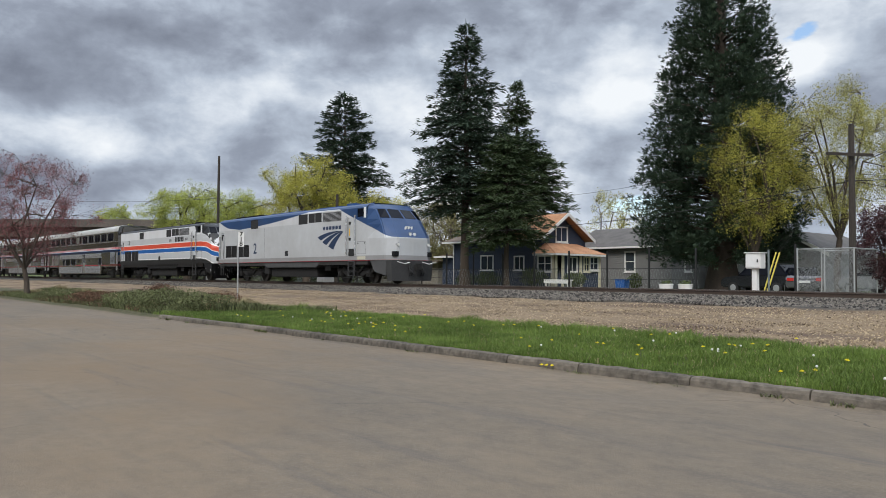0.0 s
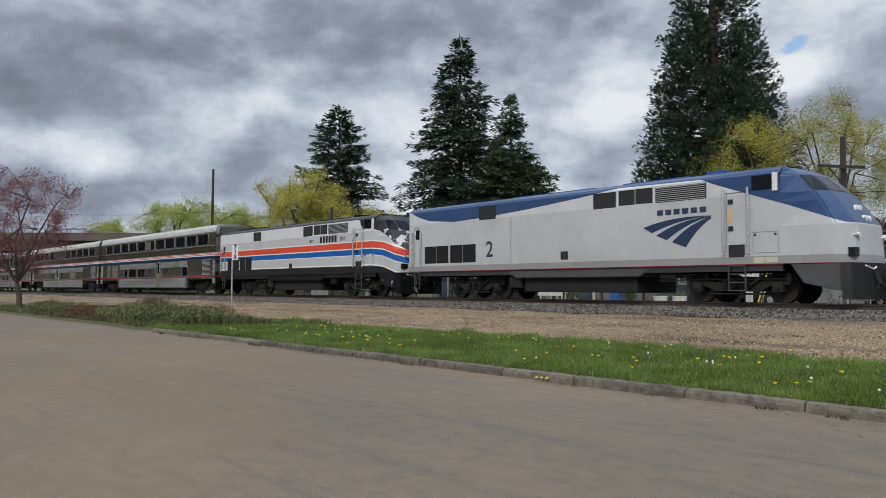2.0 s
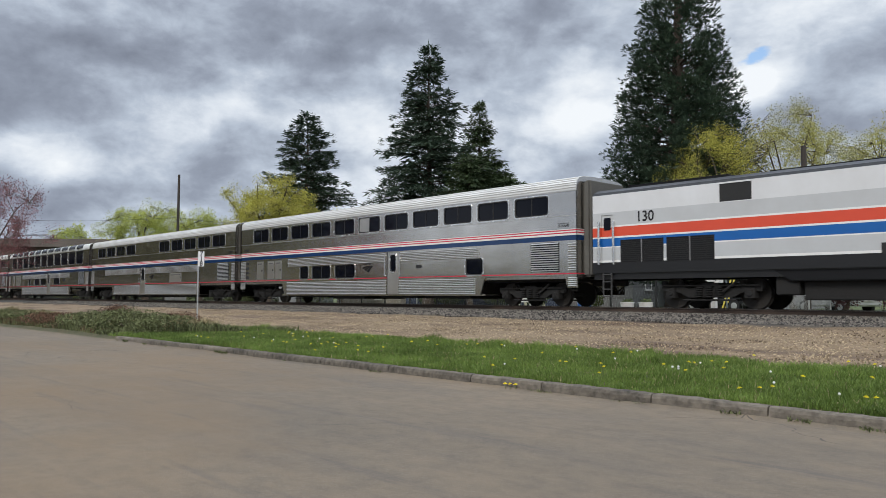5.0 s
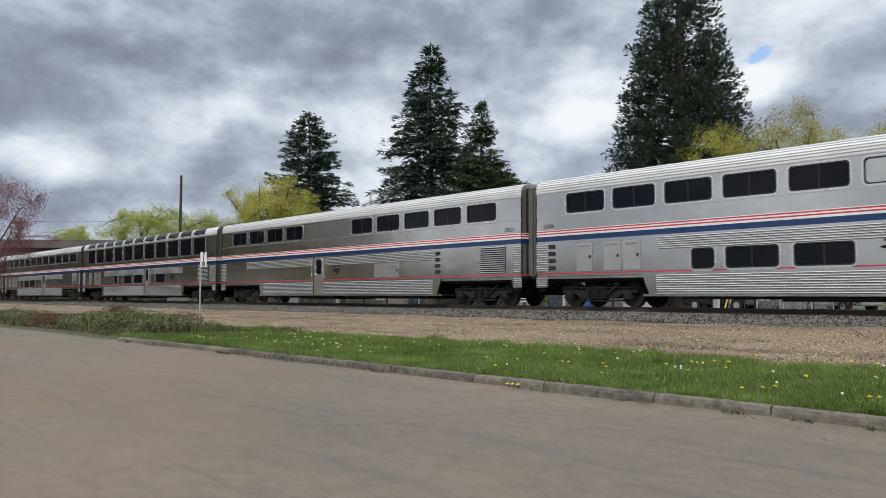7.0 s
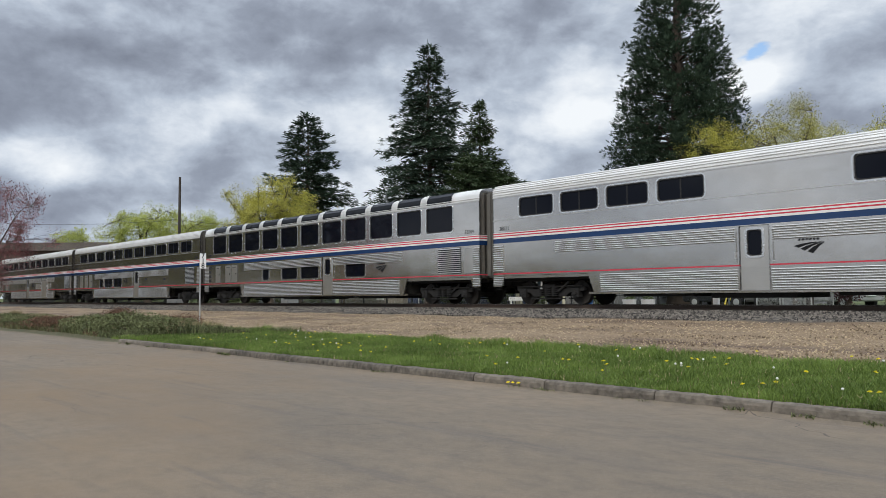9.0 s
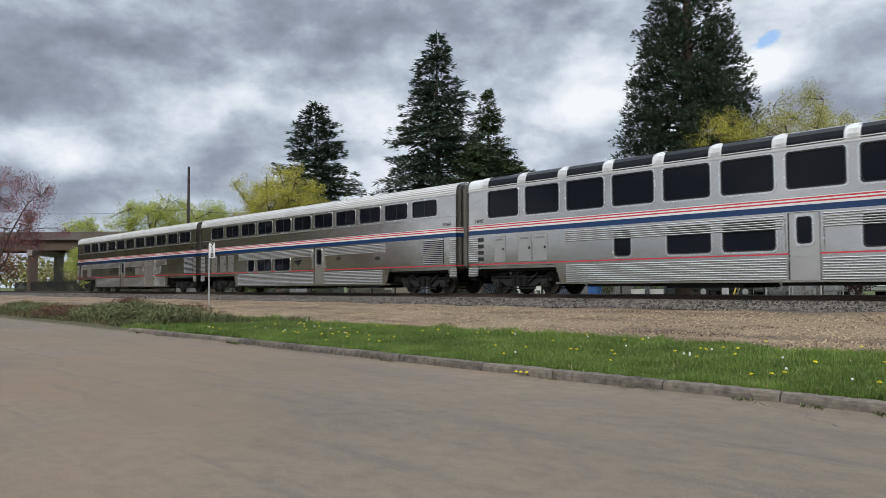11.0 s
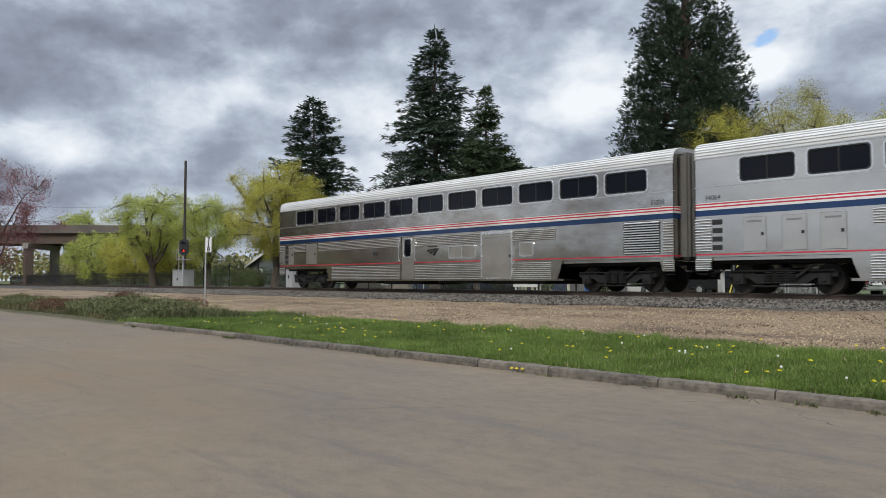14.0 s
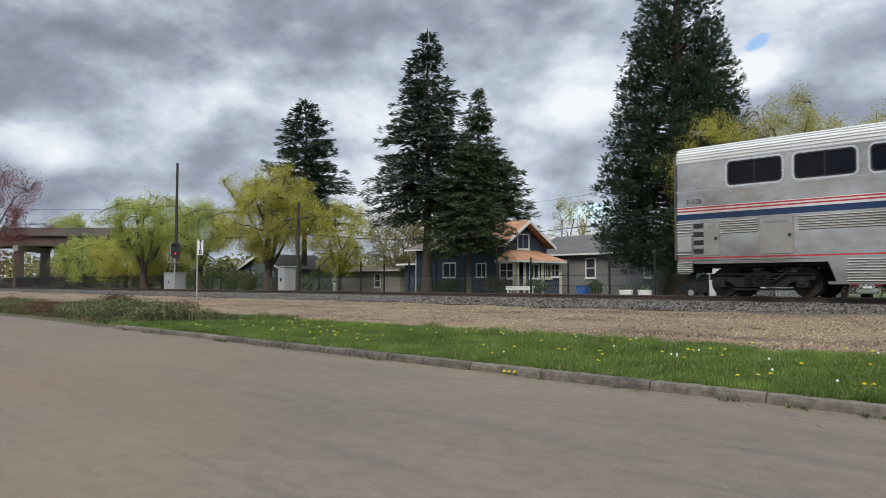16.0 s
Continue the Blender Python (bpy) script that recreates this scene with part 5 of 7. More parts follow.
def conifer(label, x, y, height, radius, clear, seed, needles, shape=0.9, whorl=0.42, size=0.42, tip=0.25, droop=0.25, gap=0.12, round_top=False, name="conifer_tree", trunk_r=None, even=False):
    """A tapered trunk with whorls of drooping boughs that carry many tufts of needles."""
    rnd = random.Random(seed)
    base = ground_z(y) - 0.1
    tree = thing(name, label, "tree", pose(x, y, base), "evergreen trees")
    tr = Soup()
    r0 = trunk_r or height * 0.016
    for k in range(10):
        a, b = k / 10, (k + 1) / 10
        off = lambda q: Vector((noise.noise((q * 3, seed, 0)) * 0.12, noise.noise((q * 3, seed, 5)) * 0.12, q * height * 0.97))
        fl = lambda q: r0 * (1 - q) ** 0.9 + 0.03 + (r0 * 0.5 * (1 - q * 12) if q < 0.08 else 0)
        tr.limb(off(a), off(b), fl(a), fl(b), 10)
    s = Soup()
    z = clear
    while z < height:
        q = (z - clear) / (height - clear)
        if round_top:
            env = radius * min(1.0, (1.02 - q) ** 0.62 * 1.12) * (0.80 + 0.2 * min(1, q / 0.12))
        else:
            env = radius * (1 - q) ** shape * (0.72 + 0.28 * min(1, q / 0.15)) + tip
        n = max(4, int(5 + env * 1.7))
        turn = rnd.uniform(0, 6.28)
        for k in range(n):
            if rnd.random() < gap:
                continue
            a = turn + 6.2832 * k / n + rnd.uniform(-0.3, 0.3)
            ln = env * (rnd.uniform(0.84, 1.02) if even else rnd.uniform(0.70, 1.12)) * (1 + (0.09 if even else 0.22) * noise.noise((math.cos(a) * 1.3, math.sin(a) * 1.3, z * 0.35 + seed)))
            ln = max(0.3, ln - 0.5) if even else ln
            if even and noise.noise((math.cos(a) * 1.6, math.sin(a) * 1.6, z * 0.5)) > 0.42:
                continue
            out = Vector((math.cos(a), math.sin(a), 0))
            rise = 0.35 * (q ** 2) - droop * (1 - q)
            p = Vector((0, 0, z + rnd.uniform(-0.2, 0.2)))
            end = p + out * ln + Vector((0, 0, rise * ln + rnd.uniform(-0.1, 0.1)))
            mid = (p + end) / 2 + Vector((0, 0, 0.06 * ln))
            tr.limb(p, mid, 0.02 + 0.012 * ln, 0.012 + 0.006 * ln, 4)
            tr.limb(mid, end, 0.012 + 0.006 * ln, 0.008, 4)
            if even:
                for j in range(max(2, int(ln / 0.7))):
                    t = 1 - 0.62 * j / max(2, int(ln / 0.7))
                    c = p.lerp(end, t) + ball(rnd) * 0.2
                    for _ in range(11):
                        w = ball(rnd)
                        spray(s, rnd, c + w * 0.36, (out * 0.7 + w * 0.8 + Vector((0, 0, 0.35))).normalized(), size * rnd.uniform(0.7, 1.1), 4, -0.1)
                continue
            m = max(3, int(ln / (size * 0.42)))
            for j in range(m):
                t = (j + 0.6) / m
                if t < 0.2 and ln > 1.5:
                    continue
                c = (p.lerp(mid, t * 2) if t < 0.5 else mid.lerp(end, t * 2 - 1))
                spread = size * (0.9 + 0.9 * (1 - abs(t - 0.55)) * min(1.0, ln / 3))
                for _ in range(2):
                    w = out.cross(Vector((0, 0, 1))) * rnd.uniform(-1, 1) * spread
                    spray(s, rnd, c + w + Vector((0, 0, rnd.uniform(-0.2, 0.1) * size - abs(w.length) * 0.2)), (out + w * 0.6).normalized(), size * rnd.uniform(0.75, 1.2), 4, droop)
        z += whorl * rnd.uniform(0.75, 1.25)
    spray(s, rnd, Vector((0, 0, height - 0.2)), Vector((0.05, 0, 1)), 0.6, 6)
    tr.put("trunk", M_BARK, tree, True)
    s.put("crown", needles, tree)
    return tree


def broadleaf(label, x, y, height, spread, seed, leaves, low=0.25, leaf=0.12, clumps=240, per=42, trunk_r=0.2, limbs=7, name="broadleaf_tree", bunch=0.55, stems=1, top_heavy=0.0):
    """Trunk, limbs, boughs and twigs that reach clumps of small loose leaves inside an uneven crown, with gaps."""
    rnd = random.Random(seed)
    tree = thing(name, label, "tree", pose(x, y, ground_z(y) - 0.1), "spring trees")
    wood, s = Soup(), Soup()
    z0 = height * low
    mid, half = (height + z0) / 2, (height - z0) / 2
    fork = Vector((rnd.uniform(-0.2, 0.2), rnd.uniform(-0.2, 0.2), max(z0 * 0.85, height * 0.14)))

    def bent(p, q, r0, r1, n, sag=0.12):
        c = p.lerp(q, 0.5) + ball(rnd) * (q - p).length * sag + Vector((0, 0, (q - p).length * 0.06))
        wood.limb(p, c, r0, (r0 + r1) / 2, n)
        wood.limb(c, q, (r0 + r1) / 2, r1, n)

    def inside(share):
        d = ball(rnd)
        d = d.normalized() * (d.length ** share)
        k = 0.82 + 0.55 * noise.noise(d * 2.3 + Vector((seed * 3.1, 0, 0)))
        w = spread * (1 + top_heavy * d.z)
        return Vector((d.x * w * k, d.y * w * k, mid + d.z * half * min(1.0, k + 0.08)))

    for k in range(stems):
        o = Vector((rnd.uniform(-0.3, 0.3), rnd.uniform(-0.3, 0.3), 0)) if stems > 1 else Vector((0, 0, 0))
        bent(o, fork, trunk_r * 1.3, trunk_r * 0.9, 9, 0.05)
    mains = []
    for k in range(limbs):
        a = 6.2832 * (k + rnd.uniform(-0.3, 0.3)) / limbs
        e = Vector((math.cos(a) * spread * rnd.uniform(0.25, 0.55), math.sin(a) * spread * rnd.uniform(0.25, 0.55), z0 + (height - z0) * rnd.uniform(0.30, 0.72)))
        bent(fork, e, trunk_r * 0.55, trunk_r * 0.22, 7)
        mains += [fork.lerp(e, 0.55), e]
    boughs = []
    for _ in range(limbs * 6):
        e = inside(0.6)
        o = min(mains, key=lambda m: (m - e).length)
        bent(o, e, trunk_r * 0.20, trunk_r * 0.08, 5)
        boughs += [o.lerp(e, 0.6), e]
    for _ in range(clumps):
        e = inside(0.45)
        o = min(boughs, key=lambda m: (m - e).length)
        bent(o, e, trunk_r * 0.075, 0.008, 3)
        r = bunch * rnd.uniform(0.6, 1.25)
        for _ in range(int(1.6 * per * rnd.uniform(0.4, 1.3))):
            c = e.lerp(o, rnd.random() * 0.4) + ball(rnd) * r
            u, w = ball(rnd).normalized(), ball(rnd).normalized()
            z = 0.92 * leaf * rnd.uniform(0.6, 1.35)
            s.quad(c - u * z * 0.5, c + w * z * 0.35, c + u * z * 0.6, c - w * z * 0.3)
    wood.put("trunk", M_BARK, tree, True)
    s.put("crown", leaves, tree)
    return tree


def bush(label, x, y, w, h, seed, leaves, count=500, leaf=0.12, name="bush", group="bushes", low=0.0):
    """Twigs from the ground and loose leaves inside an uneven outline."""
    rnd = random.Random(seed)
    b = thing(name, label, "bush", pose(x, y, ground_z(y) - 0.03), group)
    wood, s = Soup(), Soup()
    for _ in range(16):
        d = ball(rnd)
        wood.limb(Vector((d.x * 0.1 * w, d.y * 0.1 * w, 0)), Vector((d.x * w * 0.45, d.y * w * 0.4, h * rnd.uniform(0.5, 0.95))), 0.018, 0.006, 4)
    for _ in range(count):
        d = ball(rnd)
        d *= 0.85 + 0.3 * noise.noise(d * 2 + Vector((seed, 0, 0)))
        c = Vector((d.x * w / 2, d.y * w / 2, low + (h - low) * (0.5 + 0.5 * d.z)))
        u, v = ball(rnd).normalized(), ball(rnd).normalized()
        z = leaf * rnd.uniform(0.6, 1.4)
        s.quad(c - u * z * 0.5, c + v * z * 0.35, c + u * z * 0.6, c - v * z * 0.3)
    wood.put("twigs", M_BARK, b)
    s.put("foliage", leaves, b)
    return b


conifer("tall dark Douglas fir with drooping boughs beside the blue house", -40.6, 36.7, 18.9, 4.9, 5.6, 11, M_FIR, shape=0.80, whorl=0.46, size=0.46, droop=0.12, gap=0.24)
conifer("slender dark fir behind the blue house", -45.7, 47.2, 17.5, 3.6, 4.0, 12, M_FIRB, shape=0.85, whorl=0.46, size=0.44, gap=0.2)
conifer("lower dark fir behind the house roof", -44.7, 48.5, 12.2, 4.6, 2.5, 13, M_FIRB, shape=0.6, size=0.5)
conifer("dense green cypress close to the house wall", -36.1, 36.4, 10.2, 3.0, 3.6, 14, M_FIRB, shape=0.5, whorl=0.30, size=0.36, droop=0.30, gap=0.05)
conifer("ragged dark spruce with upswept branch ends", -66.2, 43.0, 19.5, 5.2, 6.0, 15, M_FIR, shape=0.62, whorl=0.55, size=0.58, droop=-0.12, gap=0.28)
conifer("huge dense giant sequoia with a broad blunt crown", -24.6, 43.5, 25.6, 6.5, 2.0, 16, M_SEQ, shape=0.80, whorl=0.34, size=0.30, droop=-0.05, gap=0.06, trunk_r=0.75, even=True)

broadleaf("tree with drooping yellow-green spring leaves", -20.9, 40.5, 11.0, 2.9, 21, M_BUD_Y, low=0.22, leaf=0.085, clumps=420, per=58, trunk_r=0.22)
broadleaf("airy tall tree with sparse pale spring leaves", -18.0, 44.0, 12.2, 3.9, 22, M_BUD_P, low=0.30, leaf=0.085, clumps=640, per=60, trunk_r=0.17, limbs=9)
broadleaf("pale budding tree behind the garage", -13.6, 47.5, 11.6, 4.0, 23, M_BUD_P, low=0.25, leaf=0.085, clumps=520, per=56, trunk_r=0.22)
broadleaf("dark maroon small tree beside the wire fence", -12.7, 36.6, 4.4, 1.7, 24, M_MAROON, low=0.12, leaf=0.10, clumps=260, per=50, trunk_r=0.1, bunch=0.35)
broadleaf("wide tree with bright yellow-green spring leaves", -61.4, 36.0, 11.9, 5.2, 25, M_BUD_Y, low=0.22, leaf=0.115, clumps=690, per=80, trunk_r=0.34, limbs=9, bunch=0.6)
broadleaf("smaller yellow-green tree beside the track pole", -56.5, 40.5, 8.8, 3.0, 26, M_BUD_Y, low=0.15, leaf=0.11, clumps=390, per=70, trunk_r=0.2)
broadleaf("bare-looking olive tree with fine twigs behind the shed", -52.5, 46.0, 8.2, 4.2, 27, M_OLIVE, low=0.15, leaf=0.12, clumps=380, per=40, trunk_r=0.2)
broadleaf("bare-looking olive tree with fine twigs behind the shed", -59.0, 49.0, 8.8, 4.4, 35, M_OLIVE, low=0.15, leaf=0.12, clumps=380, per=40, trunk_r=0.2)
broadleaf("pale tree far behind the houses", -47.0, 62.0, 10.0, 3.0, 33, M_BUD_P, low=0.2, leaf=0.14, clumps=160, per=32, trunk_r=0.2)
broadleaf("round tree with fresh green spring leaves", -81.0, 32.8, 11.0, 4.9, 28, M_BUD_G, low=0.25, leaf=0.125, clumps=630, per=70, trunk_r=0.36, limbs=8, bunch=0.6)
broadleaf("round tree with fresh green spring leaves", -75.0, 36.0, 10.0, 3.9, 34, M_BUD_G, low=0.25, leaf=0.125, clumps=480, per=66, trunk_r=0.3, bunch=0.6)
broadleaf("low green tree beneath the overpass", -104.0, 34.6, 7.4, 4.4, 29, M_BUD_G, low=0.1, leaf=0.16, clumps=280, per=70, trunk_r=0.25, bunch=0.7)
broadleaf("low yellow-green tree beneath the overpass", -92.5, 35.2, 6.8, 4.4, 30, M_BUD_Y, low=0.1, leaf=0.15, clumps=280, per=70, trunk_r=0.22, bunch=0.7)
broadleaf("low yellow-green tree beneath the overpass", -86.0, 36.8, 6.4, 4.0, 36, M_BUD_Y, low=0.1, leaf=0.15, clumps=260, per=70, trunk_r=0.22, bunch=0.7)
broadleaf("green treetop beyond the overpass", -139.0, 43.0, 13.4, 5.0, 31, M_BUD_G, low=0.3, leaf=0.28, clumps=150, per=44, trunk_r=0.4, bunch=0.9)
broadleaf("purple-leaved plum tree at the road bend", -47.2, 10.0, 8.4, 3.5, 32, M_PLUM, low=0.22, leaf=0.075, clumps=420, per=50, trunk_r=0.13, limbs=8, bunch=0.45)
for k, (bx, by, bw, bh, bm_) in enumerate(((-37.2, 40.2, 2.4, 1.7, M_SHRUB), (-41.5, 39.8, 2.6, 1.4, M_SHRUB), (-34.0, 40.8, 2.0, 1.3, M_SHRUB), (-44.5, 40.3, 2.0, 1.2, M_SHRUB), (-31.0, 43.5, 1.2, 1.2, M_SHRUB), (-72.5, 36.0, 3.0, 2.6, M_FIRB), (-67.0, 35.4, 2.2, 2.2, M_SHRUB), (-63.5, 35.2, 2.4, 1.8, M_SHRUB), (-57.0, 36.5, 2.4, 2.0, M_SHRUB), (-10.8, 37.2, 2.2, 2.4, M_MAROON))):
    bush("clipped dark green garden shrub" if bm_ is not M_MAROON else "dark maroon shrub beside the fence", bx, by, bw, bh, 60 + k, bm_, 2600, 0.09)


# grass verge
M_GRASS = mat("spring_grass_blades", (0.072, 0.122, 0.022), 0.6, 0, 0.3, 0.5, 1.6, 0, island=0.5, color2=(0.175, 0.248, 0.058), spec=0.25, glow_through=0.35)
M_STRAW = mat("dry_straw_grass", (0.20, 0.16, 0.085), 0.8, 0, 0.3, 0.9, 30, 0, island=0.9, color2=(0.38, 0.32, 0.19), spec=0.2)
M_WEED = mat("grey_green_weeds", (0.055, 0.065, 0.028), 0.8, 0, 0.3, 0.9, 30, 0, island=0.9, color2=(0.15, 0.165, 0.075), spec=0.2)
M_RUST = mat("reddish_dead_stalks", (0.075, 0.042, 0.028), 0.9, 0, 0.3, 0.9, 30, 0, island=0.9, color2=(0.15, 0.085, 0.055), spec=0.2)


def blades(name, label, count, spot, height, material, seed, width=0.006, bend=0.5):
    rnd = random.Random(seed)
    s = Soup()
    for _ in range(count):
        got = spot(rnd)
        if got is None:
            continue
        x, y, k = got
        h = height * k * rnd.uniform(0.55, 1.25)
        a = rnd.uniform(0, 6.2832)
        u = Vector((math.cos(a), math.sin(a), 0))
        o = Vector((x, y, ground_z(y) + 0.05 * noise.noise((x * 0.4, y * 0.6, 0)) - 0.015))
        lean = Vector((rnd.uniform(-1, 1), rnd.uniform(-1, 1), 0)) * bend * h
        m, t = o + lean * 0.35 + Vector((0, 0, h * 0.6)), o + lean + Vector((0, 0, h * rnd.uniform(0.8, 1.0)))
        w = width * rnd.uniform(0.7, 1.5)
        s.quad(o - u * w, o + u * w, m + u * w * 0.8, m - u * w * 0.8)
        s.tri(m - u * w * 0.8, m + u * w * 0.8, t)
    tagged(s.put(name, material), label, "grass", kind="stuff")


def verge_far(x):
    return 13.4 + 0.7 * noise.noise((x * 0.28, 1.0, 0)) + 0.4 * noise.noise((x * 1.1, 5.0, 0))


def lawn_spot(rnd):
    x = 1.0 - 26.5 * rnd.random() ** 1.25
    y = 9.06 + (rnd.random() ** 1.15) * 4.9
    far = verge_far(x)
    if y > far or (x < -22 and rnd.random() < (-22 - x) / 4):
        return None
    k = 0.75 + 0.7 * max(0, noise.noise((x * 0.7, y * 0.7, 2))) + 0.5 * max(0, noise.noise((x * 2.2, y * 2.2, 4)))
    if y > far - 1.3:
        k *= 1.3 + 2.2 * max(0.0, noise.noise((x * 0.8, y * 0.9, 14)) - 0.08)
    if noise.noise((x * 0.9, y * 1.2, 9)) > 0.42 and rnd.random() < 0.5:
        return None
    return x, y, k


blades("grass_verge", "bright green uncut grass along the kerb", 190000, lawn_spot, 0.13, M_GRASS, 41)
blades("dry_grass", "pale dry blades among the green grass", 7000, lawn_spot, 0.12, M_STRAW, 42)


def gutter_spot(rnd):
    x = 1.0 - 25 * rnd.random()
    if noise.noise((x * 1.3, 3, 8)) < 0.12:
        return None
    return x, 8.872 - abs(rnd.gauss(0, 0.018)), rnd.uniform(0.4, 1.0)


blades("gutter_weeds", "small green weeds at the foot of the kerb", 5200, gutter_spot, 0.075, M_WEED, 46, 0.006, 1.0)


def weed_spot(rnd):
    x = -20.5 - 34 * rnd.random() ** 1.3
    y = rnd.uniform(9.1, 13.2)
    if x > -24 and y < 10.0 + (x + 24) * 0.9:
        return None
    k = 0.5 + 1.1 * max(0.0, 0.4 + noise.noise((x * 0.45, y * 0.5, 6)))
    return x, y, k


blades("bank_weeds", "grey-green weeds on the bank at the road bend", 34000, weed_spot, 0.24, M_WEED, 43, 0.011, 0.7)
blades("dry_weeds", "tall straw-coloured dead grass on the bank", 114000, lambda r: (lambda q: q if q and noise.noise((q[0] * 0.5, q[1] * 0.7, 12)) > 0.0 and q[1] > 10.4 and q[0] < -24.0 else None)(weed_spot(r)), 0.30, M_STRAW, 44, 0.009, 0.5)
blades("rusty_stalks", "reddish brown dead stalks at the road edge", 14000, lambda r: (lambda q: q if q and q[0] < -27 and q[1] < 11 and noise.noise((q[0] * 0.4, q[1] * 0.5, 30)) > -0.1 else None)(weed_spot(r)), 0.26, M_RUST, 45, 0.011, 0.9)
bush("round reddish brown dead bush on the bank", -31.6, 11.6, 1.5, 0.95, 71, M_RUST, 4200, 0.05, "dead_bush")
bush("low grey-green bush on the bank", -27.2, 10.3, 2.9, 0.85, 72, M_WEED, 5200, 0.065)
bush("low grey-green bush on the bank", -24.6, 10.5, 2.4, 0.72, 73, M_WEED, 4200, 0.065)
bush("low grey-green bramble on the bank", -30.0, 10.2, 3.0, 0.75, 75, M_WEED, 4600, 0.06)
bush("low brown-green bramble on the bank", -34.6, 10.0, 3.0, 0.6, 76, M_RUST, 3600, 0.06)
bush("low brown-green bramble on the bank", -41.5, 10.6, 3.4, 0.6, 77, M_WEED, 3600, 0.065)
bush("small reddish brown dead bush on the bank", -26.4, 11.8, 2.0, 0.72, 78, M_RUST, 3000, 0.05)
for k in range(13):
    bush("dark green overgrown shrub behind the fence", -146 + 6.2 * k, 38.5 + (k * 37 % 5) * 0.7, 5.6, 2.6 + (k * 13 % 4) * 0.4, 100 + k, M_SHRUB if k % 3 else M_OLIVE, 3600, 0.13)
for k in range(7):
    bush("dark green overgrown shrub behind the fence", -79.5 + 3.7 * k, 38.4 + (k % 3) * 0.5, 3.6, 1.7 + (k % 4) * 0.25, 120 + k, M_SHRUB, 2600, 0.11)
bush("low dark bush on the bank", -37.5, 10.4, 2.8, 0.5, 74, M_SHRUB, 3200, 0.065)

# chips and grit on the dirt strip
M_CHIP = mat("wood_chips_and_pebbles", (0.105, 0.068, 0.040), 0.9, 0, 0.3, 0.45, 1.4, 0.2, bump_scale=50, island=0.9, color2=(0.38, 0.30, 0.195))


def dirt_spot(rnd):
    x = 12 - 60 * rnd.random() ** 1.3
    y = rnd.uniform(12.6, 20.4)
    if y < verge_far(x) - 0.15:
        y = verge_far(x) + rnd.random() * 4
    return x, y, ground_z(y) + 0.05 * noise.noise((x * 0.4, y * 0.6, 0)) + 0.004


scatter_stones("wood_chips", "tan wood chips and pebbles strewn over the dirt", 44000, dirt_spot, 0.018, M_CHIP, 5)

# dandelions
M_YEL = mat("dandelion_yellow", (0.82, 0.70, 0.03), 0.7, 0, 0.12, 40, 200, 0.2)
M_FLUFF = mat("dandelion_fluff", (0.72, 0.72, 0.68), 0.9, 0, 0.1, 40, 200, 0.2)
M_STEM = mat("dandelion_stem", (0.16, 0.20, 0.07), 0.7, 0, 0.2, 20, 100, 0)


def dandelion(material, label, fluffy):
    d = thing("dandelion", label, "flower", None, "dandelions in the grass")
    bm = B()
    tube(bm, (0, 0, 0), (0.01, 0.004, 0.16), 0.004, 0.003, 5)
    part("stem", bm, M_STEM, d)
    bm = B()
    if fluffy:
        bmesh.ops.create_icosphere(bm, subdivisions=2, radius=0.017, matrix=Matrix.Translation((0.01, 0.004, 0.175)))
    else:
        for ring, (r, z) in enumerate(((0.034, 0.168), (0.023, 0.177), (0.012, 0.183))):
            for k in range(12):
                a = 6.2832 * (k + 0.5 * ring) / 12
                c = Vector((0.01, 0.004, 0.160))
                o = Vector((math.cos(a), math.sin(a), 0))
                w = Vector((-o.y, o.x, 0)) * 0.005
                bm.faces.new([bm.verts.new(p) for p in (c, c + o * r * 0.7 - w, Vector((0.01, 0.004, z)) + o * r, c + o * r * 0.7 + w + Vector((0, 0, 0.004)))])
        tube(bm, (0.01, 0.004, 0.155), (0.01, 0.004, 0.17), 0.006, 0.014, 8)
    part("flower_head", bm, material, d)
    return d


def sow_dandelions():
    rnd = random.Random(77)
    kinds = [(dandelion(M_YEL, "yellow dandelion in bloom in the grass", False), 95), (dandelion(M_FLUFF, "white dandelion seed head in the grass", True), 30)]
    for proto, count in kinds:
        for i in range(count):
            while True:
                x, y = -1.5 - 19 * rnd.random() ** 1.5, rnd.uniform(9.2, 12.9)
                if noise.noise((x * 0.5, y * 0.5, 21)) > -0.25:
                    break
            m = pose(x, y, ground_z(y) + rnd.uniform(-0.05, 0.06), rnd.uniform(-14, 14), rnd.uniform(-14, 14), rnd.uniform(0, 360))
            if i == 0:
                proto.matrix_basis = m
            else:
                copy_thing(proto, m)
    # a small clump at the foot of the kerb
    for dx in (-0.13, -0.05, 0.04):
        copy_thing(kinds[0][0], pose(-7.85 + dx, 8.86 + dx * 0.2, -0.075, 12, 0, 90 * dx))


sow_dandelions()
# ---- houses, fences, poles and the rest behind the track ----
def siding_mat(name, color, pitch):
    m = mat(name, color, 0.7, 0, 0.15, 1.2, 30, 0)
    nt, link, b = tree_of(m)
    ax = local_axes(nt)
    saw = calc(nt, "FRACT", calc(nt, "DIVIDE", ax[2], pitch))
    bp = nt.nodes.new("ShaderNodeBump")
    bp.inputs["Strength"].default_value, bp.inputs["Distance"].default_value = 1.0, 0.03
    bp.invert = True
    link(saw, bp.inputs["Height"])
    link(bp.outputs[0], b.inputs["Normal"])
    return m


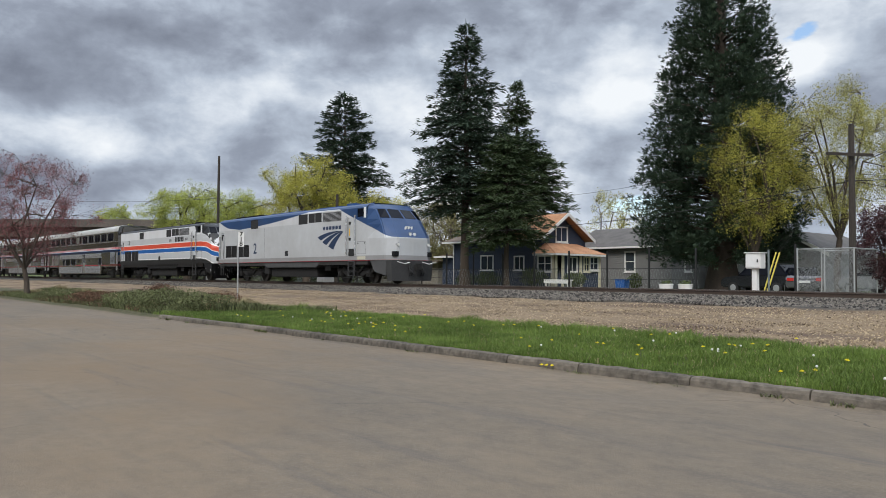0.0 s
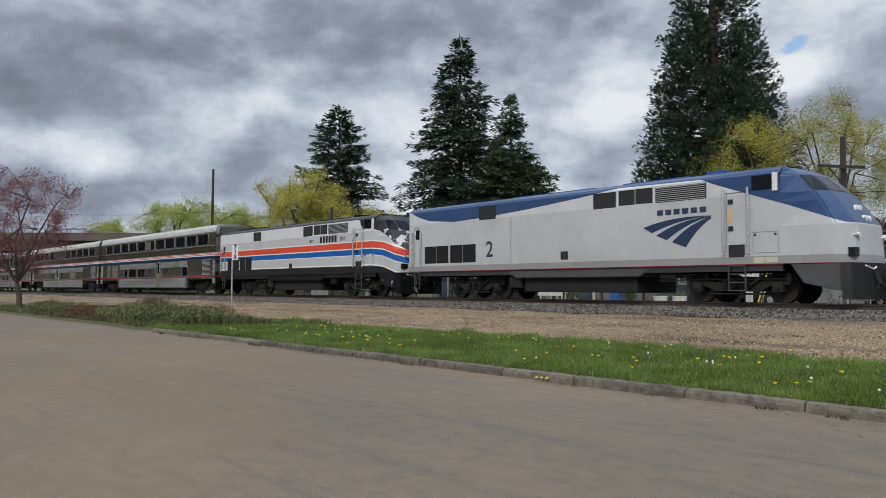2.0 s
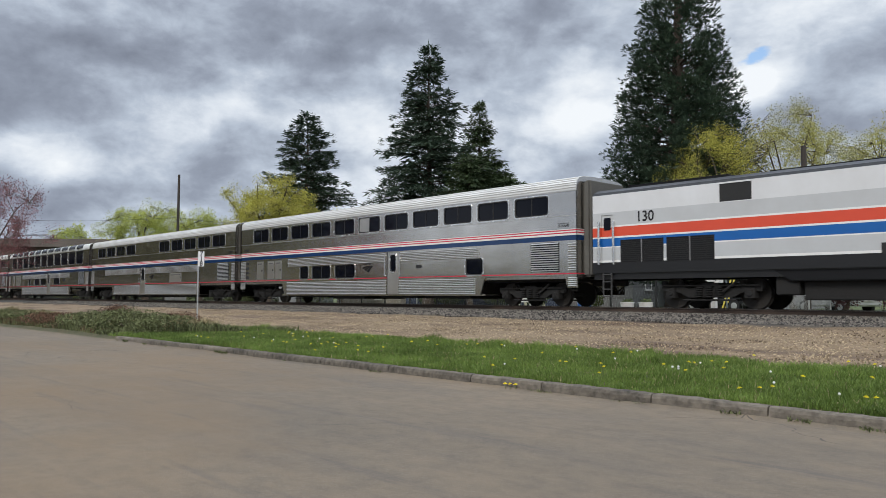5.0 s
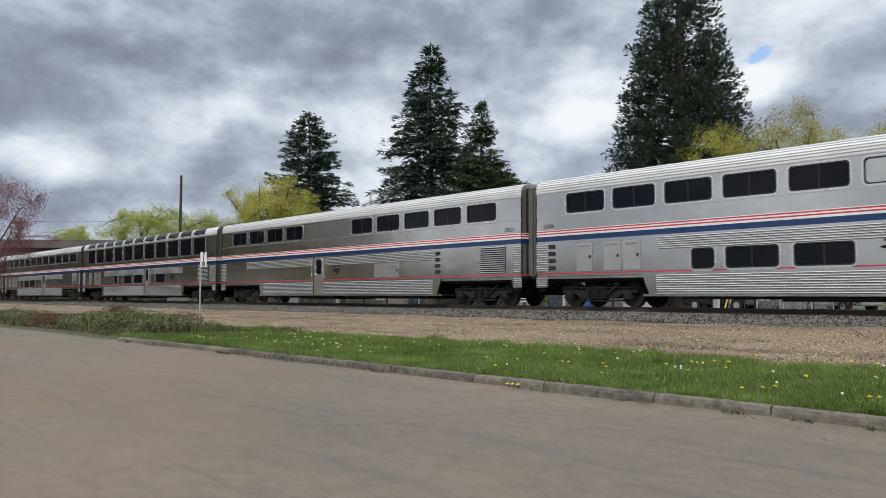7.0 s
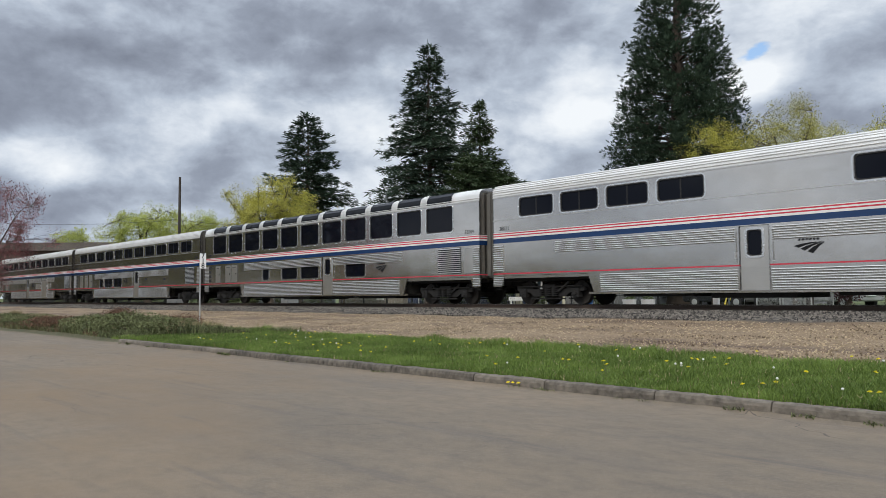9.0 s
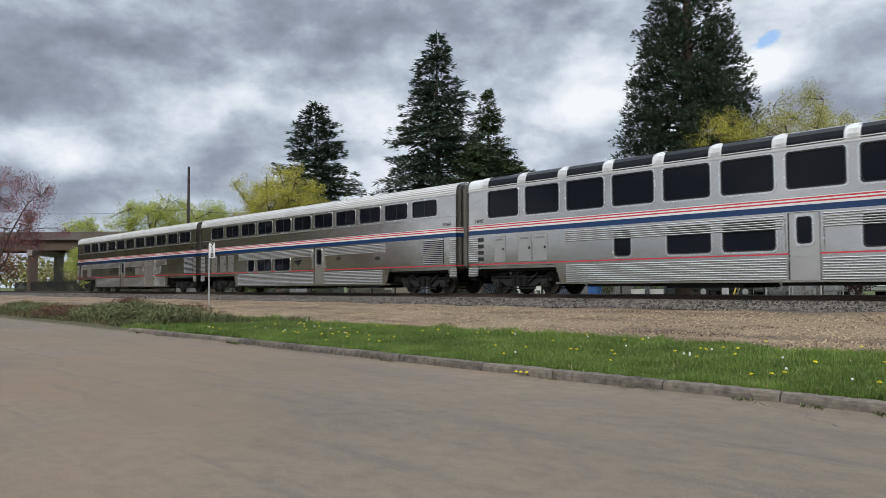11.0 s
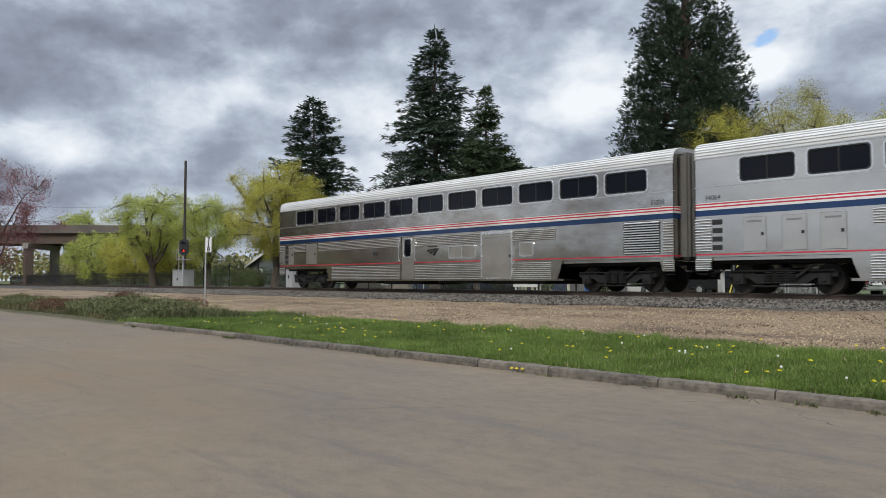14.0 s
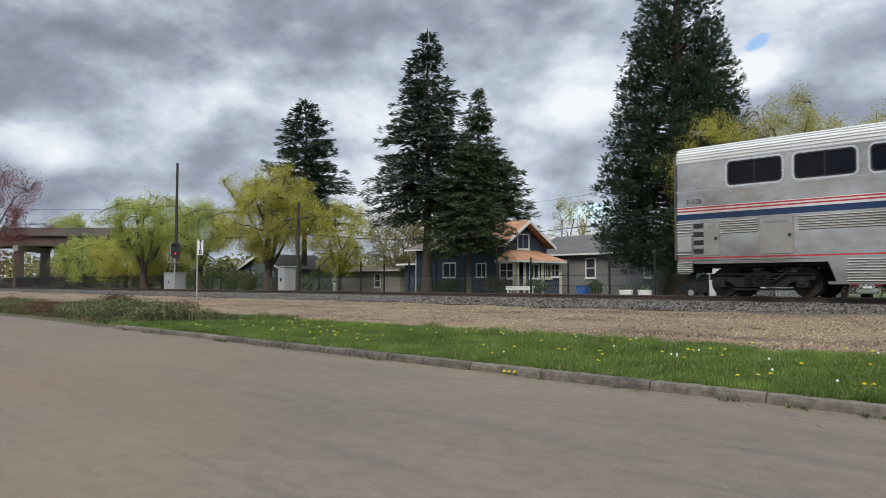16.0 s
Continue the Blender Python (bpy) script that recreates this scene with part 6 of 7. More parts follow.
M_NAVYH = siding_mat("dark_blue_clapboard", (0.030, 0.042, 0.075), 0.16)
M_GREYH = siding_mat("grey_clapboard", (0.17, 0.168, 0.162), 0.16)
M_TEALH = siding_mat("pale_green_grey_clapboard", (0.11, 0.135, 0.135), 0.16)
M_TAN = siding_mat("tan_shed_boards", (0.25, 0.225, 0.19), 0.2)
M_SHING = mat("orange_brown_shingles", (0.36, 0.17, 0.085), 0.95, 0, 0.25, 1.2, 14, 0.4, color2=(0.50, 0.27, 0.15))
M_SHING_B = mat("brown_and_tree_shaded_shingles", (0.16, 0.125, 0.10), 0.95, 0, 0.25, 1.2, 14, 0.4, color2=(0.25, 0.19, 0.15))
M_SHING_G = mat("grey_shingles", (0.085, 0.082, 0.078), 0.95, 0, 0.25, 1.2, 14, 0.4, color2=(0.14, 0.13, 0.125))
M_CREAM = mat("cream_trim_paint", (0.66, 0.61, 0.46), 0.6, 0, 0.1, 2, 30, 0.05)
M_TRIM = mat("white_trim_paint", (0.74, 0.73, 0.70), 0.6, 0, 0.08, 2, 30, 0.05)
M_PANE = glass_mat("house_window_glass", (0.045, 0.055, 0.065), 0.05)
M_CURTAIN = mat("pale_curtain", (0.50, 0.50, 0.47), 0.9, 0, 0.12, 3, 30, 0)
M_POLE = mat("weathered_pole_timber", (0.048, 0.040, 0.034), 0.95, 0, 0.3, 4, 40, 0.5, stretch=(1, 1, 0.1))
M_WIRE = mat("black_cable", (0.015, 0.015, 0.015), 0.6, 0, 0.1, 4, 40, 0)
M_FENCE = mat("black_fence_steel", (0.012, 0.012, 0.013), 0.5, 0, 0.2, 4, 40, 0)
M_GALV = mat("galvanised_steel", (0.42, 0.43, 0.43), 0.5, 0.5, 0.15, 3, 40, 0.05)
M_CABINET = mat("silver_cabinet_paint", (0.36, 0.37, 0.37), 0.55, 0.2, 0.25, 2, 12, 0.1, stretch=(6, 6, 0.5))
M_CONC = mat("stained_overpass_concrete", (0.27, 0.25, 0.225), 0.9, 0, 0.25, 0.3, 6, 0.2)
M_FASCIA = mat("dark_brown_concrete", (0.070, 0.056, 0.047), 0.9, 0, 0.3, 0.25, 5, 0.2, color2=(0.14, 0.12, 0.105))
M_RUSTY = mat("brown_overpass_girder", (0.085, 0.060, 0.047), 0.8, 0, 0.25, 0.3, 6, 0.1)
M_BLUEBIN = mat("blue_bin_plastic", (0.02, 0.10, 0.33), 0.5, 0, 0.1, 3, 40, 0.05)
M_REDLAMP = bpy.data.materials.new("lit_red_signal")
M_REDLAMP.use_nodes = True
M_REDLAMP.node_tree.nodes["Principled BSDF"].inputs["Base Color"].default_value = (0.5, 0.01, 0.01, 1)
M_REDLAMP.node_tree.nodes["Principled BSDF"].inputs["Emission Color"].default_value = (1.0, 0.05, 0.03, 1)
M_REDLAMP.node_tree.nodes["Principled BSDF"].inputs["Emission Strength"].default_value = 2.0
M_YELLOW = mat("yellow_guy_guard", (0.72, 0.60, 0.12), 0.6, 0, 0.1, 3, 40, 0)
M_TYRE = mat("black_tyre", (0.018, 0.018, 0.018), 0.85, 0, 0.2, 8, 60, 0.1)


def wall_y(bm, x0, x1, z0, z1, y, holes, t=0.2):
    """A wall facing -y with openings, t thick."""
    pierced(bm, x0, x1, z0, z1, y, holes, t)
    pierced(bm, x0, x1, z0, z1, y + t, holes, 0.001)
    for a, b in (((x0, z0), (x1, z0)), ((x1, z0), (x1, z1)), ((x1, z1), (x0, z1)), ((x0, z1), (x0, z0))):
        bm.faces.new([bm.verts.new(p) for p in ((a[0], y, a[1]), (b[0], y, b[1]), (b[0], y + t, b[1]), (a[0], y + t, a[1]))])


def house_window(parent, at, w, h, trim, sash="cross", curtain=True):
    """A framed window in local x, z facing -y, its middle at the pose."""
    bm = B()
    o = [(-w / 2 - 0.1, -h / 2 - 0.1), (w / 2 + 0.1, -h / 2 - 0.1), (w / 2 + 0.1, h / 2 + 0.1), (-w / 2 - 0.1, h / 2 + 0.1)]
    i = [(-w / 2, -h / 2), (w / 2, -h / 2), (w / 2, h / 2), (-w / 2, h / 2)]
    ringed(bm, o, i, -0.05, 0.08)
    win = part("window", bm, trim, parent)
    win.matrix_basis = at
    bm = B()
    box(bm, -w / 2, w / 2, 0.05, 0.06, -h / 2, h / 2)
    part("pane", bm, M_PANE, win)
    bm = B()
    if sash in ("cross", "slide"):
        box(bm, -0.03, 0.03, 0.0, 0.049, -h / 2, h / 2)
    if sash in ("cross", "hung"):
        box(bm, -w / 2, w / 2, 0.002, 0.045, -0.03, 0.03)
    part("glazing_bar", bm, trim, win)
    bm = B()
    box(bm, -w / 2 - 0.14, w / 2 + 0.14, -0.10, 0.02, -h / 2 - 0.17, -h / 2 - 0.10)
    part("sill", bm, trim, win)
    return win


def slab(name, pts, t, material, parent):
    """A sloping roof plane with thickness, from its corners."""
    bm = B()
    q = [Vector(p) for p in pts]
    n = (q[1] - q[0]).cross(q[2] - q[0]).normalized()
    n = n if n.z > 0 else -n
    a, b = [bm.verts.new(p) for p in q], [bm.verts.new(p + n * t) for p in q]
    bm.faces.new(a[::-1]), bm.faces.new(b)
    for i in range(len(q)):
        j = (i + 1) % len(q)
        bm.faces.new((a[i], a[j], b[j], b[i]))
    return part(name, bm, material, parent)


EAST = pose(0, 0, 0, 0, 0, 90)


def blue_house():
    h = thing("house", "dark blue clapboard house with orange shingle roof and cream porch", "house")
    g = 0.62
    # long wall towards the track
    bm = B()
    wins = [(-44.4, -43.1, 2.05, 3.05), (-40.7, -39.8, 2.05, 2.95), (-46.8, -46.2, 2.05, 3.0)]
    wall_y(bm, -47.8, -38.0, g, 4.30, 41.9, wins)
    part("wall", bm, M_NAVYH, h)
    for x0, x1, z0, z1 in wins:
        house_window(h, pose((x0 + x1) / 2, 41.9, (z0 + z1) / 2), x1 - x0, z1 - z0, M_TRIM, "slide")
    # gable wall to the east
    bm = B()
    prism(bm, [(42.12, g), (46.9, g), (46.9, 4.15), (44.2, 6.02), (42.12, 4.50)], -38.2, -38.0)
    part("gable_wall", bm, M_NAVYH, h)
    bm = B()
    box(bm, -47.8, -47.6, 42.12, 46.9, g, 4.2), box(bm, -47.6, -38.2, 46.7, 46.9, g, 4.2)
    part("wall", bm, M_NAVYH, h)
    house_window(h, pose(-37.99, 44.1, 4.66) @ EAST, 1.2, 1.0, M_TRIM, "slide")
    # roof: a steep gable at the east end, a lower one over the wing; the wing's browner colour holds the tree shade
    e0, e1, ym, zr, ze = 41.3, 47.35, 44.2, 6.15, 4.2
    for ye in (e0, e1):
        slab("roof", [(-37.4, ye, ze), (-37.4, ym, zr), (-41.6, ym, zr), (-41.6, ye, ze)], 0.12, M_SHING, h)
        slab("roof", [(-41.61, ye, ze), (-41.61, ym, 5.35), (-46.2, ym, 5.35), (-48.5, ye, ze)], 0.12, M_SHING_B, h)
        bm = B()
        prism(bm, [(ye, ze - 0.12), (ye, ze + 0.13), (ym, zr + 0.14), (ym, zr - 0.12)], -37.40, -37.34)
        part("bargeboard", bm, M_TRIM, h)
    slab("roof", [(-48.5, e0, ze), (-48.5, e1, ze), (-46.2, ym, 5.35)], 0.12, M_SHING_B, h)
    bm = B()
    prism(bm, [(42.0, 4.3), (46.4, 4.3), (ym, 6.0)], -41.55, -41.45)
    part("gable_wall", bm, M_NAVYH, h)
    bm = B()
    box(bm, -48.5, -37.42, e0 - 0.1, e0 - 0.005, ze - 0.06, ze + 0.08)
    part("gutter", bm, M_TRIM, h)
    for x in (-47.7, -38.6):
        bm = B()
        tube(bm, (x, 41.84, g), (x, 41.84, ze - 0.2), 0.045, None, 8)
        tube(bm, (x, 41.84, ze - 0.2), (x, e0 - 0.05, ze - 0.02), 0.045, None, 8)
        part("downpipe", bm, M_TRIM, h)
    bm = B()
    box(bm, -46.0, -45.4, 43.9, 44.5, 4.9, 6.0)
    part("chimney", bm, M_SHING_B, h)
    # low addition at the west end
    bm = B()
    wall_y(bm, -50.0, -47.8, g, 3.1, 42.6, [])
    box(bm, -50.0, -49.8, 42.82, 46.5, g, 3.1)
    part("wall", bm, M_NAVYH, h)
    slab("roof", [(-50.5, 42.1, 3.05), (-47.8, 42.1, 3.25), (-47.8, 46.7, 3.25), (-50.5, 46.7, 3.05)], 0.1, M_SHING_B, h)
    bm = B()
    box(bm, -50.5, -47.85, 42.0, 42.09, 3.02, 3.16)
    part("gutter", bm, M_TRIM, h)
    # glazed porch
    px, y0, y1 = -36.2, 41.3, 46.4
    bm = B()
    box(bm, -37.98, px - 0.12, y0 + 0.02, y0 + 0.14, g, 1.75), box(bm, px - 0.12, px, y0 + 0.02, y1, g, 1.72)
    box(bm, -37.98, px - 0.02, y0 + 0.03, y0 + 0.14, 2.95, 3.1), box(bm, px - 0.11, px - 0.01, y0 + 0.14, y1, 2.98, 3.1)
    box(bm, px - 0.11, px - 0.01, 42.3, 42.75, 1.72, 2.98), box(bm, px - 0.11, px - 0.01, 44.0, 44.5, 1.72, 2.98), box(bm, px - 0.11, px - 0.01, 45.15, 45.5, 1.72, 2.98), box(bm, px - 0.11, px - 0.01, 46.05, 46.4, 1.72, 2.98)
    box(bm, -37.98, px - 0.12, y1 - 0.12, y1, g, 3.1)
    porch = part("porch", bm, M_NAVYH, h, "glazed porch with cream corner posts")
    house_window(porch, pose(-37.15, y0, 2.42), 1.25, 1.0, M_TRIM, "cross")
    house_window(porch, pose(px, 43.25, 2.38) @ EAST, 0.95, 0.95, M_TRIM, "slide")
    house_window(porch, pose(px, 44.85, 2.42) @ EAST, 0.55, 0.95, M_CREAM, "cross")
    house_window(porch, pose(px, 45.7, 2.48) @ EAST, 0.85, 0.85, M_TRIM, "cross")
    for yy in (y0 + 0.1, 42.15, 44.15, y1 - 0.08):
        bm = B()
        box(bm, px - 0.02, px + 0.06, yy - 0.13, yy + 0.13, g, 3.05)
        part("post", bm, M_CREAM, porch)
    bm = B()
    box(bm, px - 0.35, px + 0.05, y0 - 0.03, y0 + 0.018, g, 3.05)
    part("post", bm, M_CREAM, porch)
    for nm, pts in (("porch_roof", [(px + 0.4, y0 - 0.4, 3.08), (px + 0.4, y1 + 0.4, 3.08), (-37.96, 45.8, 3.9), (-37.96, 42.3, 3.9)]), ("porch_roof", [(-37.96, y0 - 0.4, 3.08), (px + 0.4, y0 - 0.4, 3.08), (-37.96, 42.3, 3.9)]), ("porch_roof", [(-37.96, y1 + 0.4, 3.08), (px + 0.4, y1 + 0.4, 3.08), (-37.96, 45.8, 3.9)])):
        slab(nm, pts, 0.09, M_SHING, h)
    for a in ((px + 0.405, px + 0.46, y0 - 0.4, y1 + 0.4), (-37.9, px + 0.405, y0 - 0.46, y0 - 0.405)):
        bm = B()
        box(bm, a[0], a[1], a[2], a[3], 3.0, 3.14)
        part("gutter", bm, M_TRIM, h)


blue_house()


def plain_house(label, x0, x1, y0, y1, g, ze, zr, siding, shingle, wins, axis="x", east=()):
    """A gabled house, its ridge along x or y."""
    h = thing("house", label, "house")
    bm = B()
    wall_y(bm, x0, x1, g, ze, y0, [(a, b, c, d) for a, b, c, d in wins])
    part("wall", bm, siding, h)
    bm = B()
    box(bm, x1 - 0.2, x1, y0 + 0.2, y1, g, ze), box(bm, x0, x0 + 0.2, y0 + 0.2, y1, g, ze), box(bm, x0 + 0.2, x1 - 0.2, y1 - 0.2, y1, g, ze)
    part("wall", bm, siding, h)
    for a, b, c, d in wins:
        house_window(h, pose((a + b) / 2, y0, (c + d) / 2), b - a, d - c, M_TRIM, "hung")
    for yy, zz, w, hh in east:
        house_window(h, pose(x1 + 0.01, yy, zz) @ EAST, w, hh, M_TRIM, "hung")
    o = 0.45
    if axis == "x":
        ym = (y0 + y1) / 2
        for ys in (y0 - o, y1 + o):
            slab("roof", [(x0 - o, ys, ze - 0.05), (x1 + o, ys, ze - 0.05), (x1 + o, ym, zr), (x0 - o, ym, zr)], 0.1, shingle, h)
        for x in (x0, x1 - 0.2):
            bm = B()
            prism(bm, [(y0, ze), (y1, ze), (ym, zr - 0.15)], x, x + 0.2)
            part("gable", bm, siding, h)
    else:
        xm = (x0 + x1) / 2
        for xs in (x0 - o, x1 + o):
            slab("roof", [(xs, y0 - o, ze - 0.05), (xs, y1 + o, ze - 0.05), (xm, y1 + o, zr), (xm, y0 - o, zr)], 0.1, shingle, h)
            bm = B()
            prism(bm, [(xs, ze - 0.16), (xs, ze + 0.06), (xm, zr + 0.1), (xm, zr - 0.12)], y0 - o - 0.06, y0 - o - 0.005, "y")
            part("bargeboard", bm, M_TRIM, h)
        bm = B()
        prism(bm, [(x0, ze), (x1, ze), (xm, zr - 0.15)], y0, y0 + 0.2, "y")
        part("gable", bm, siding, h)
    bm = B()
    box(bm, x0 - o, x1 + o, y0 - o - 0.1, y0 - o - 0.006, ze - 0.12, ze + 0.02)
    part("gutter", bm, M_TRIM, h) if axis == "x" else bm.free()
    return h


plain_house("grey clapboard house with dark grey shingle roof", -41.5, -32.0, 49.5, 57.0, 0.62, 3.85, 5.5, M_GREYH, M_SHING_G, [(-36.1, -35.3, 2.0, 3.4), (-39.6, -38.8, 2.0, 3.4)], "x", [(51.6, 2.75, 0.75, 1.45), (54.6, 2.75, 0.75, 1.45)])
plain_house("pale grey house behind the budding trees", -32.5, -27.0, 54.0, 62.0, 0.62, 3.6, 5.6, M_GREYH, M_SHING_G, [(-30.4, -29.4, 1.9, 3.1)], "y")
plain_house("white-trimmed garage house behind parked cars", -25.5, -20.8, 49.0, 57.0, 0.62, 3.0, 4.5, M_GREYH, M_SHING_G, [], "y")
plain_house("low pale green-grey house beneath the trees", -73.5, -65.5, 40.0, 46.0, 0.62, 2.9, 4.4, M_TEALH, M_SHING_G, [(-71.8, -71.0, 1.7, 2.6), (-68.2, -67.2, 1.8, 2.6)], "y")
plain_house("low tan shed with a flat dark roof", -63.5, -53.5, 45.0, 50.0, 0.62, 2.75, 3.0, M_TAN, M_SHING_B, [(-57.2, -56.4, 1.2, 2.3)], "x")


def porch_steps():
    s = thing("porch_steps", "wooden porch steps with a dark railing", "steps")
    for k in range(4):
        bm = B()
        box(bm, -26.3 + 0.32 * k, -25.9 + 0.32 * k, 46.0, 47.3, 0.55, 1.35 - 0.18 * k)
        part("tread", bm, M_GREYP, s)
    for y in (46.0, 47.3):
        bm = B()
        tube(bm, (-26.3, y, 2.2), (-24.9, y, 1.5), 0.035, None, 6)
        for k in range(5):
            tube(bm, (-26.3 + 0.35 * k, y, 0.7), (-26.3 + 0.35 * k, y, 2.2 - 0.175 * k), 0.022, None, 6)
        part("railing", bm, M_FENCE, s)


porch_steps()


# wire fence along the gardens
def make_fence():
    f = thing("fence", "tall black steel post and wire fence along the gardens", "fence")
    bm = B()
    tube(bm, (0, 0, 0), (0, 0, 2.5), 0.06, 0.06, 8)
    me = mesh_of(bm, "post", M_FENCE)
    xs = [-76 + 2.85 * k for k in range(20)]
    for x in xs:
        ob = new("post", me)
        ob.parent = f
        ob.matrix_basis = pose(x, 36.0, 0.55, 0, 0, 0) @ Matrix.Diagonal((1, 1, 1.0 + 0.04 * math.sin(x * 3), 1))
    for z in (0.75, 1.35, 1.95):
        bm = B()
        tube(bm, (-76, 36.0, z), (-21.8, 36.0, z), 0.012 if z < 1.9 else 0.018, None, 5)
        part("line_wire", bm, M_FENCE, f)
    bm = B()
    x = -76.0
    while x < -21.9:
        tube(bm, (x, 36.0, 0.62), (x + 0.34, 36.0, 1.95), 0.0035, None, 3, False)
        tube(bm, (x + 0.34, 36.0, 0.62), (x, 36.0, 1.95), 0.0035, None, 3, False)
        x += 0.17
    tagged(part("mesh_wire", bm, M_GALV, f), kind="stuff")


make_fence()


def board_fence():
    f = thing("picket_fence", "dark upright picket fence under the overpass trees", "fence")
    bm = B()
    prism(bm, [(-0.05, 0), (0.05, 0), (0.05, 1.75), (0, 1.85), (-0.05, 1.75)], -0.015, 0.015, "y")
    me = mesh_of(bm, "picket", M_FENCE)
    for k in range(250):
        ob = new("picket", me)
        ob.parent = f
        ob.matrix_basis = pose(-142 + 0.264 * k, 33.4, 0.55)
    for z in (0.9, 2.0):
        bm = B()
        box(bm, -142, -76, 33.42, 33.46, z, z + 0.07)
        part("rail", bm, M_FENCE, f)


board_fence()


def gate_panel():
    f = thing("chain_link_enclosure", "galvanised chain-link enclosure with steel posts", "fence")
    x0, x1, y, z0, z1 = -15.4, -13.05, 33.5, 0.72, 2.74
    for x in (x0, (x0 + x1) / 2 - 0.02, x1):
        bm = B()
        tube(bm, (x, y, 0.5), (x, y, z1 + 0.04), 0.035, None, 8)
        part("post", bm, M_GALV, f)
    for z in (z0 + 0.1, z1):
        bm = B()
        tube(bm, (x0, y, z), (x1, y, z), 0.024, None, 8)
        part("rail", bm, M_GALV, f)
    for z, yy in ((z1, y + 2.4),):
        bm = B()
        tube(bm, (x0, yy, z), (x1, yy, z), 0.024, None, 8)
        tube(bm, (x0, yy, 0.5), (x0, yy, z), 0.03, None, 8)
        tube(bm, (x1, yy, 0.5), (x1, yy, z), 0.03, None, 8)
        tube(bm, (x0, y, z), (x0, yy, z), 0.024, None, 8)
        tube(bm, (x1, y, z), (x1, yy, z), 0.024, None, 8)
        part("back_frame", bm, M_GALV, f)
    bm = B()
    h = z1 - z0 - 0.1
    for yy in (y, y + 2.4):
        d = x0 - h
        while d < x1:
            for s in (1, -1):
                a, b = (d, z0 + 0.1) if s > 0 else (d, z1), (d + h, z1) if s > 0 else (d + h, z0 + 0.1)
                ta, tb = max(0, (x0 - d) / h), min(1, (x1 - d) / h)
                if tb > ta:
                    pa = (a[0] + (b[0] - a[0]) * ta, yy, a[1] + (b[1] - a[1]) * ta)
                    pb = (a[0] + (b[0] - a[0]) * tb, yy, a[1] + (b[1] - a[1]) * tb)
                    tube(bm, pa, pb, 0.0032, None, 3, False)
            d += 0.05
    tagged(part("chain_link", bm, M_GALV, f), kind="stuff")
    p = thing("fence_post", "tall black steel fence post", "post", pose(-15.9, 34.4, 0.5))
    bm = B()
    tube(bm, (0, 0, 0), (0, 0, 2.5), 0.06, None, 8)
    part("post", bm, M_FENCE, p)


gate_panel()


def utility_pole(label, x, y, height, r, arms, lean=0.0):
    p = thing("utility_pole", label, "utility pole", pose(x, y, ground_z(y) - 0.1, 0, lean))
    bm = B()
    tube(bm, (0, 0, 0), (0, 0, height), r, r * 0.72, 12)
    part("pole", bm, M_POLE, p)
    for z, w, tilt in arms:
        bm = B()
        box(bm, -w, w, -0.14, -0.02, -0.06, 0.06)
        a = part("crossarm", bm, M_POLE, p)
        a.matrix_basis = pose(0, -r, z, 0, tilt)
        for q in (-0.9, -0.55, 0.55, 0.9):
            bm = B()
            tube(bm, (q * w, -0.08, 0.06), (q * w, -0.08, 0.18), 0.03, 0.045, 8)
            part("insulator", bm, M_GALV, a)
        bm = B()
        tube(bm, (-w * 0.6, -0.05, 0), (0, 0.0, -0.6), 0.018, None, 5)
        tube(bm, (w * 0.6, -0.05, 0), (0, 0.0, -0.6), 0.018, None, 5)
        part("brace", bm, M_FENCE, a)
    return p


utility_pole("dark timber utility pole with one crossarm", -13.3, 34.0, 7.5, 0.155, [(6.2, 0.95, 9)])
utility_pole("tall bare timber pole beside the track", -71.8, 32.0, 12.7, 0.16, [])
utility_pole("timber utility pole with one crossarm among trees", -53.3, 34.0, 7.6, 0.16, [(6.2, 1.9, 0)])


def cable(label, a, b, sag, r=0.012):
    c = thing("overhead_cable", label, "cable")
    bm = B()
    a, b = Vector(a), Vector(b)
    pts = [a.lerp(b, k / 24) - Vector((0, 0, sag * 4 * (k / 24) * (1 - k / 24))) for k in range(25)]
    for p, q in zip(pts, pts[1:]):
        tube(bm, p, q, r, None, 5, False)
    part("strand", bm, M_WIRE, c)


cable("black overhead cable slung between poles", (-53.3, 34, 5.6), (-13.3, 34, 5.6), 1.25, 0.016)
cable("black overhead cable slung between poles", (-13.3, 34, 5.6), (30, 34, 5.9), 0.7, 0.016)
cable("thin black overhead wire between poles", (-53.3, 33.9, 7.0), (-13.3, 33.9, 7.1), 1.0, 0.008)
cable("thin black overhead wire between poles", (-71.8, 32, 9.0), (-104, 24, 10.6), 0.3, 0.014)
cable("thin black overhead wire between poles", (-71.8, 32, 9.0), (-53.3, 34, 7.4), 0.3, 0.012)


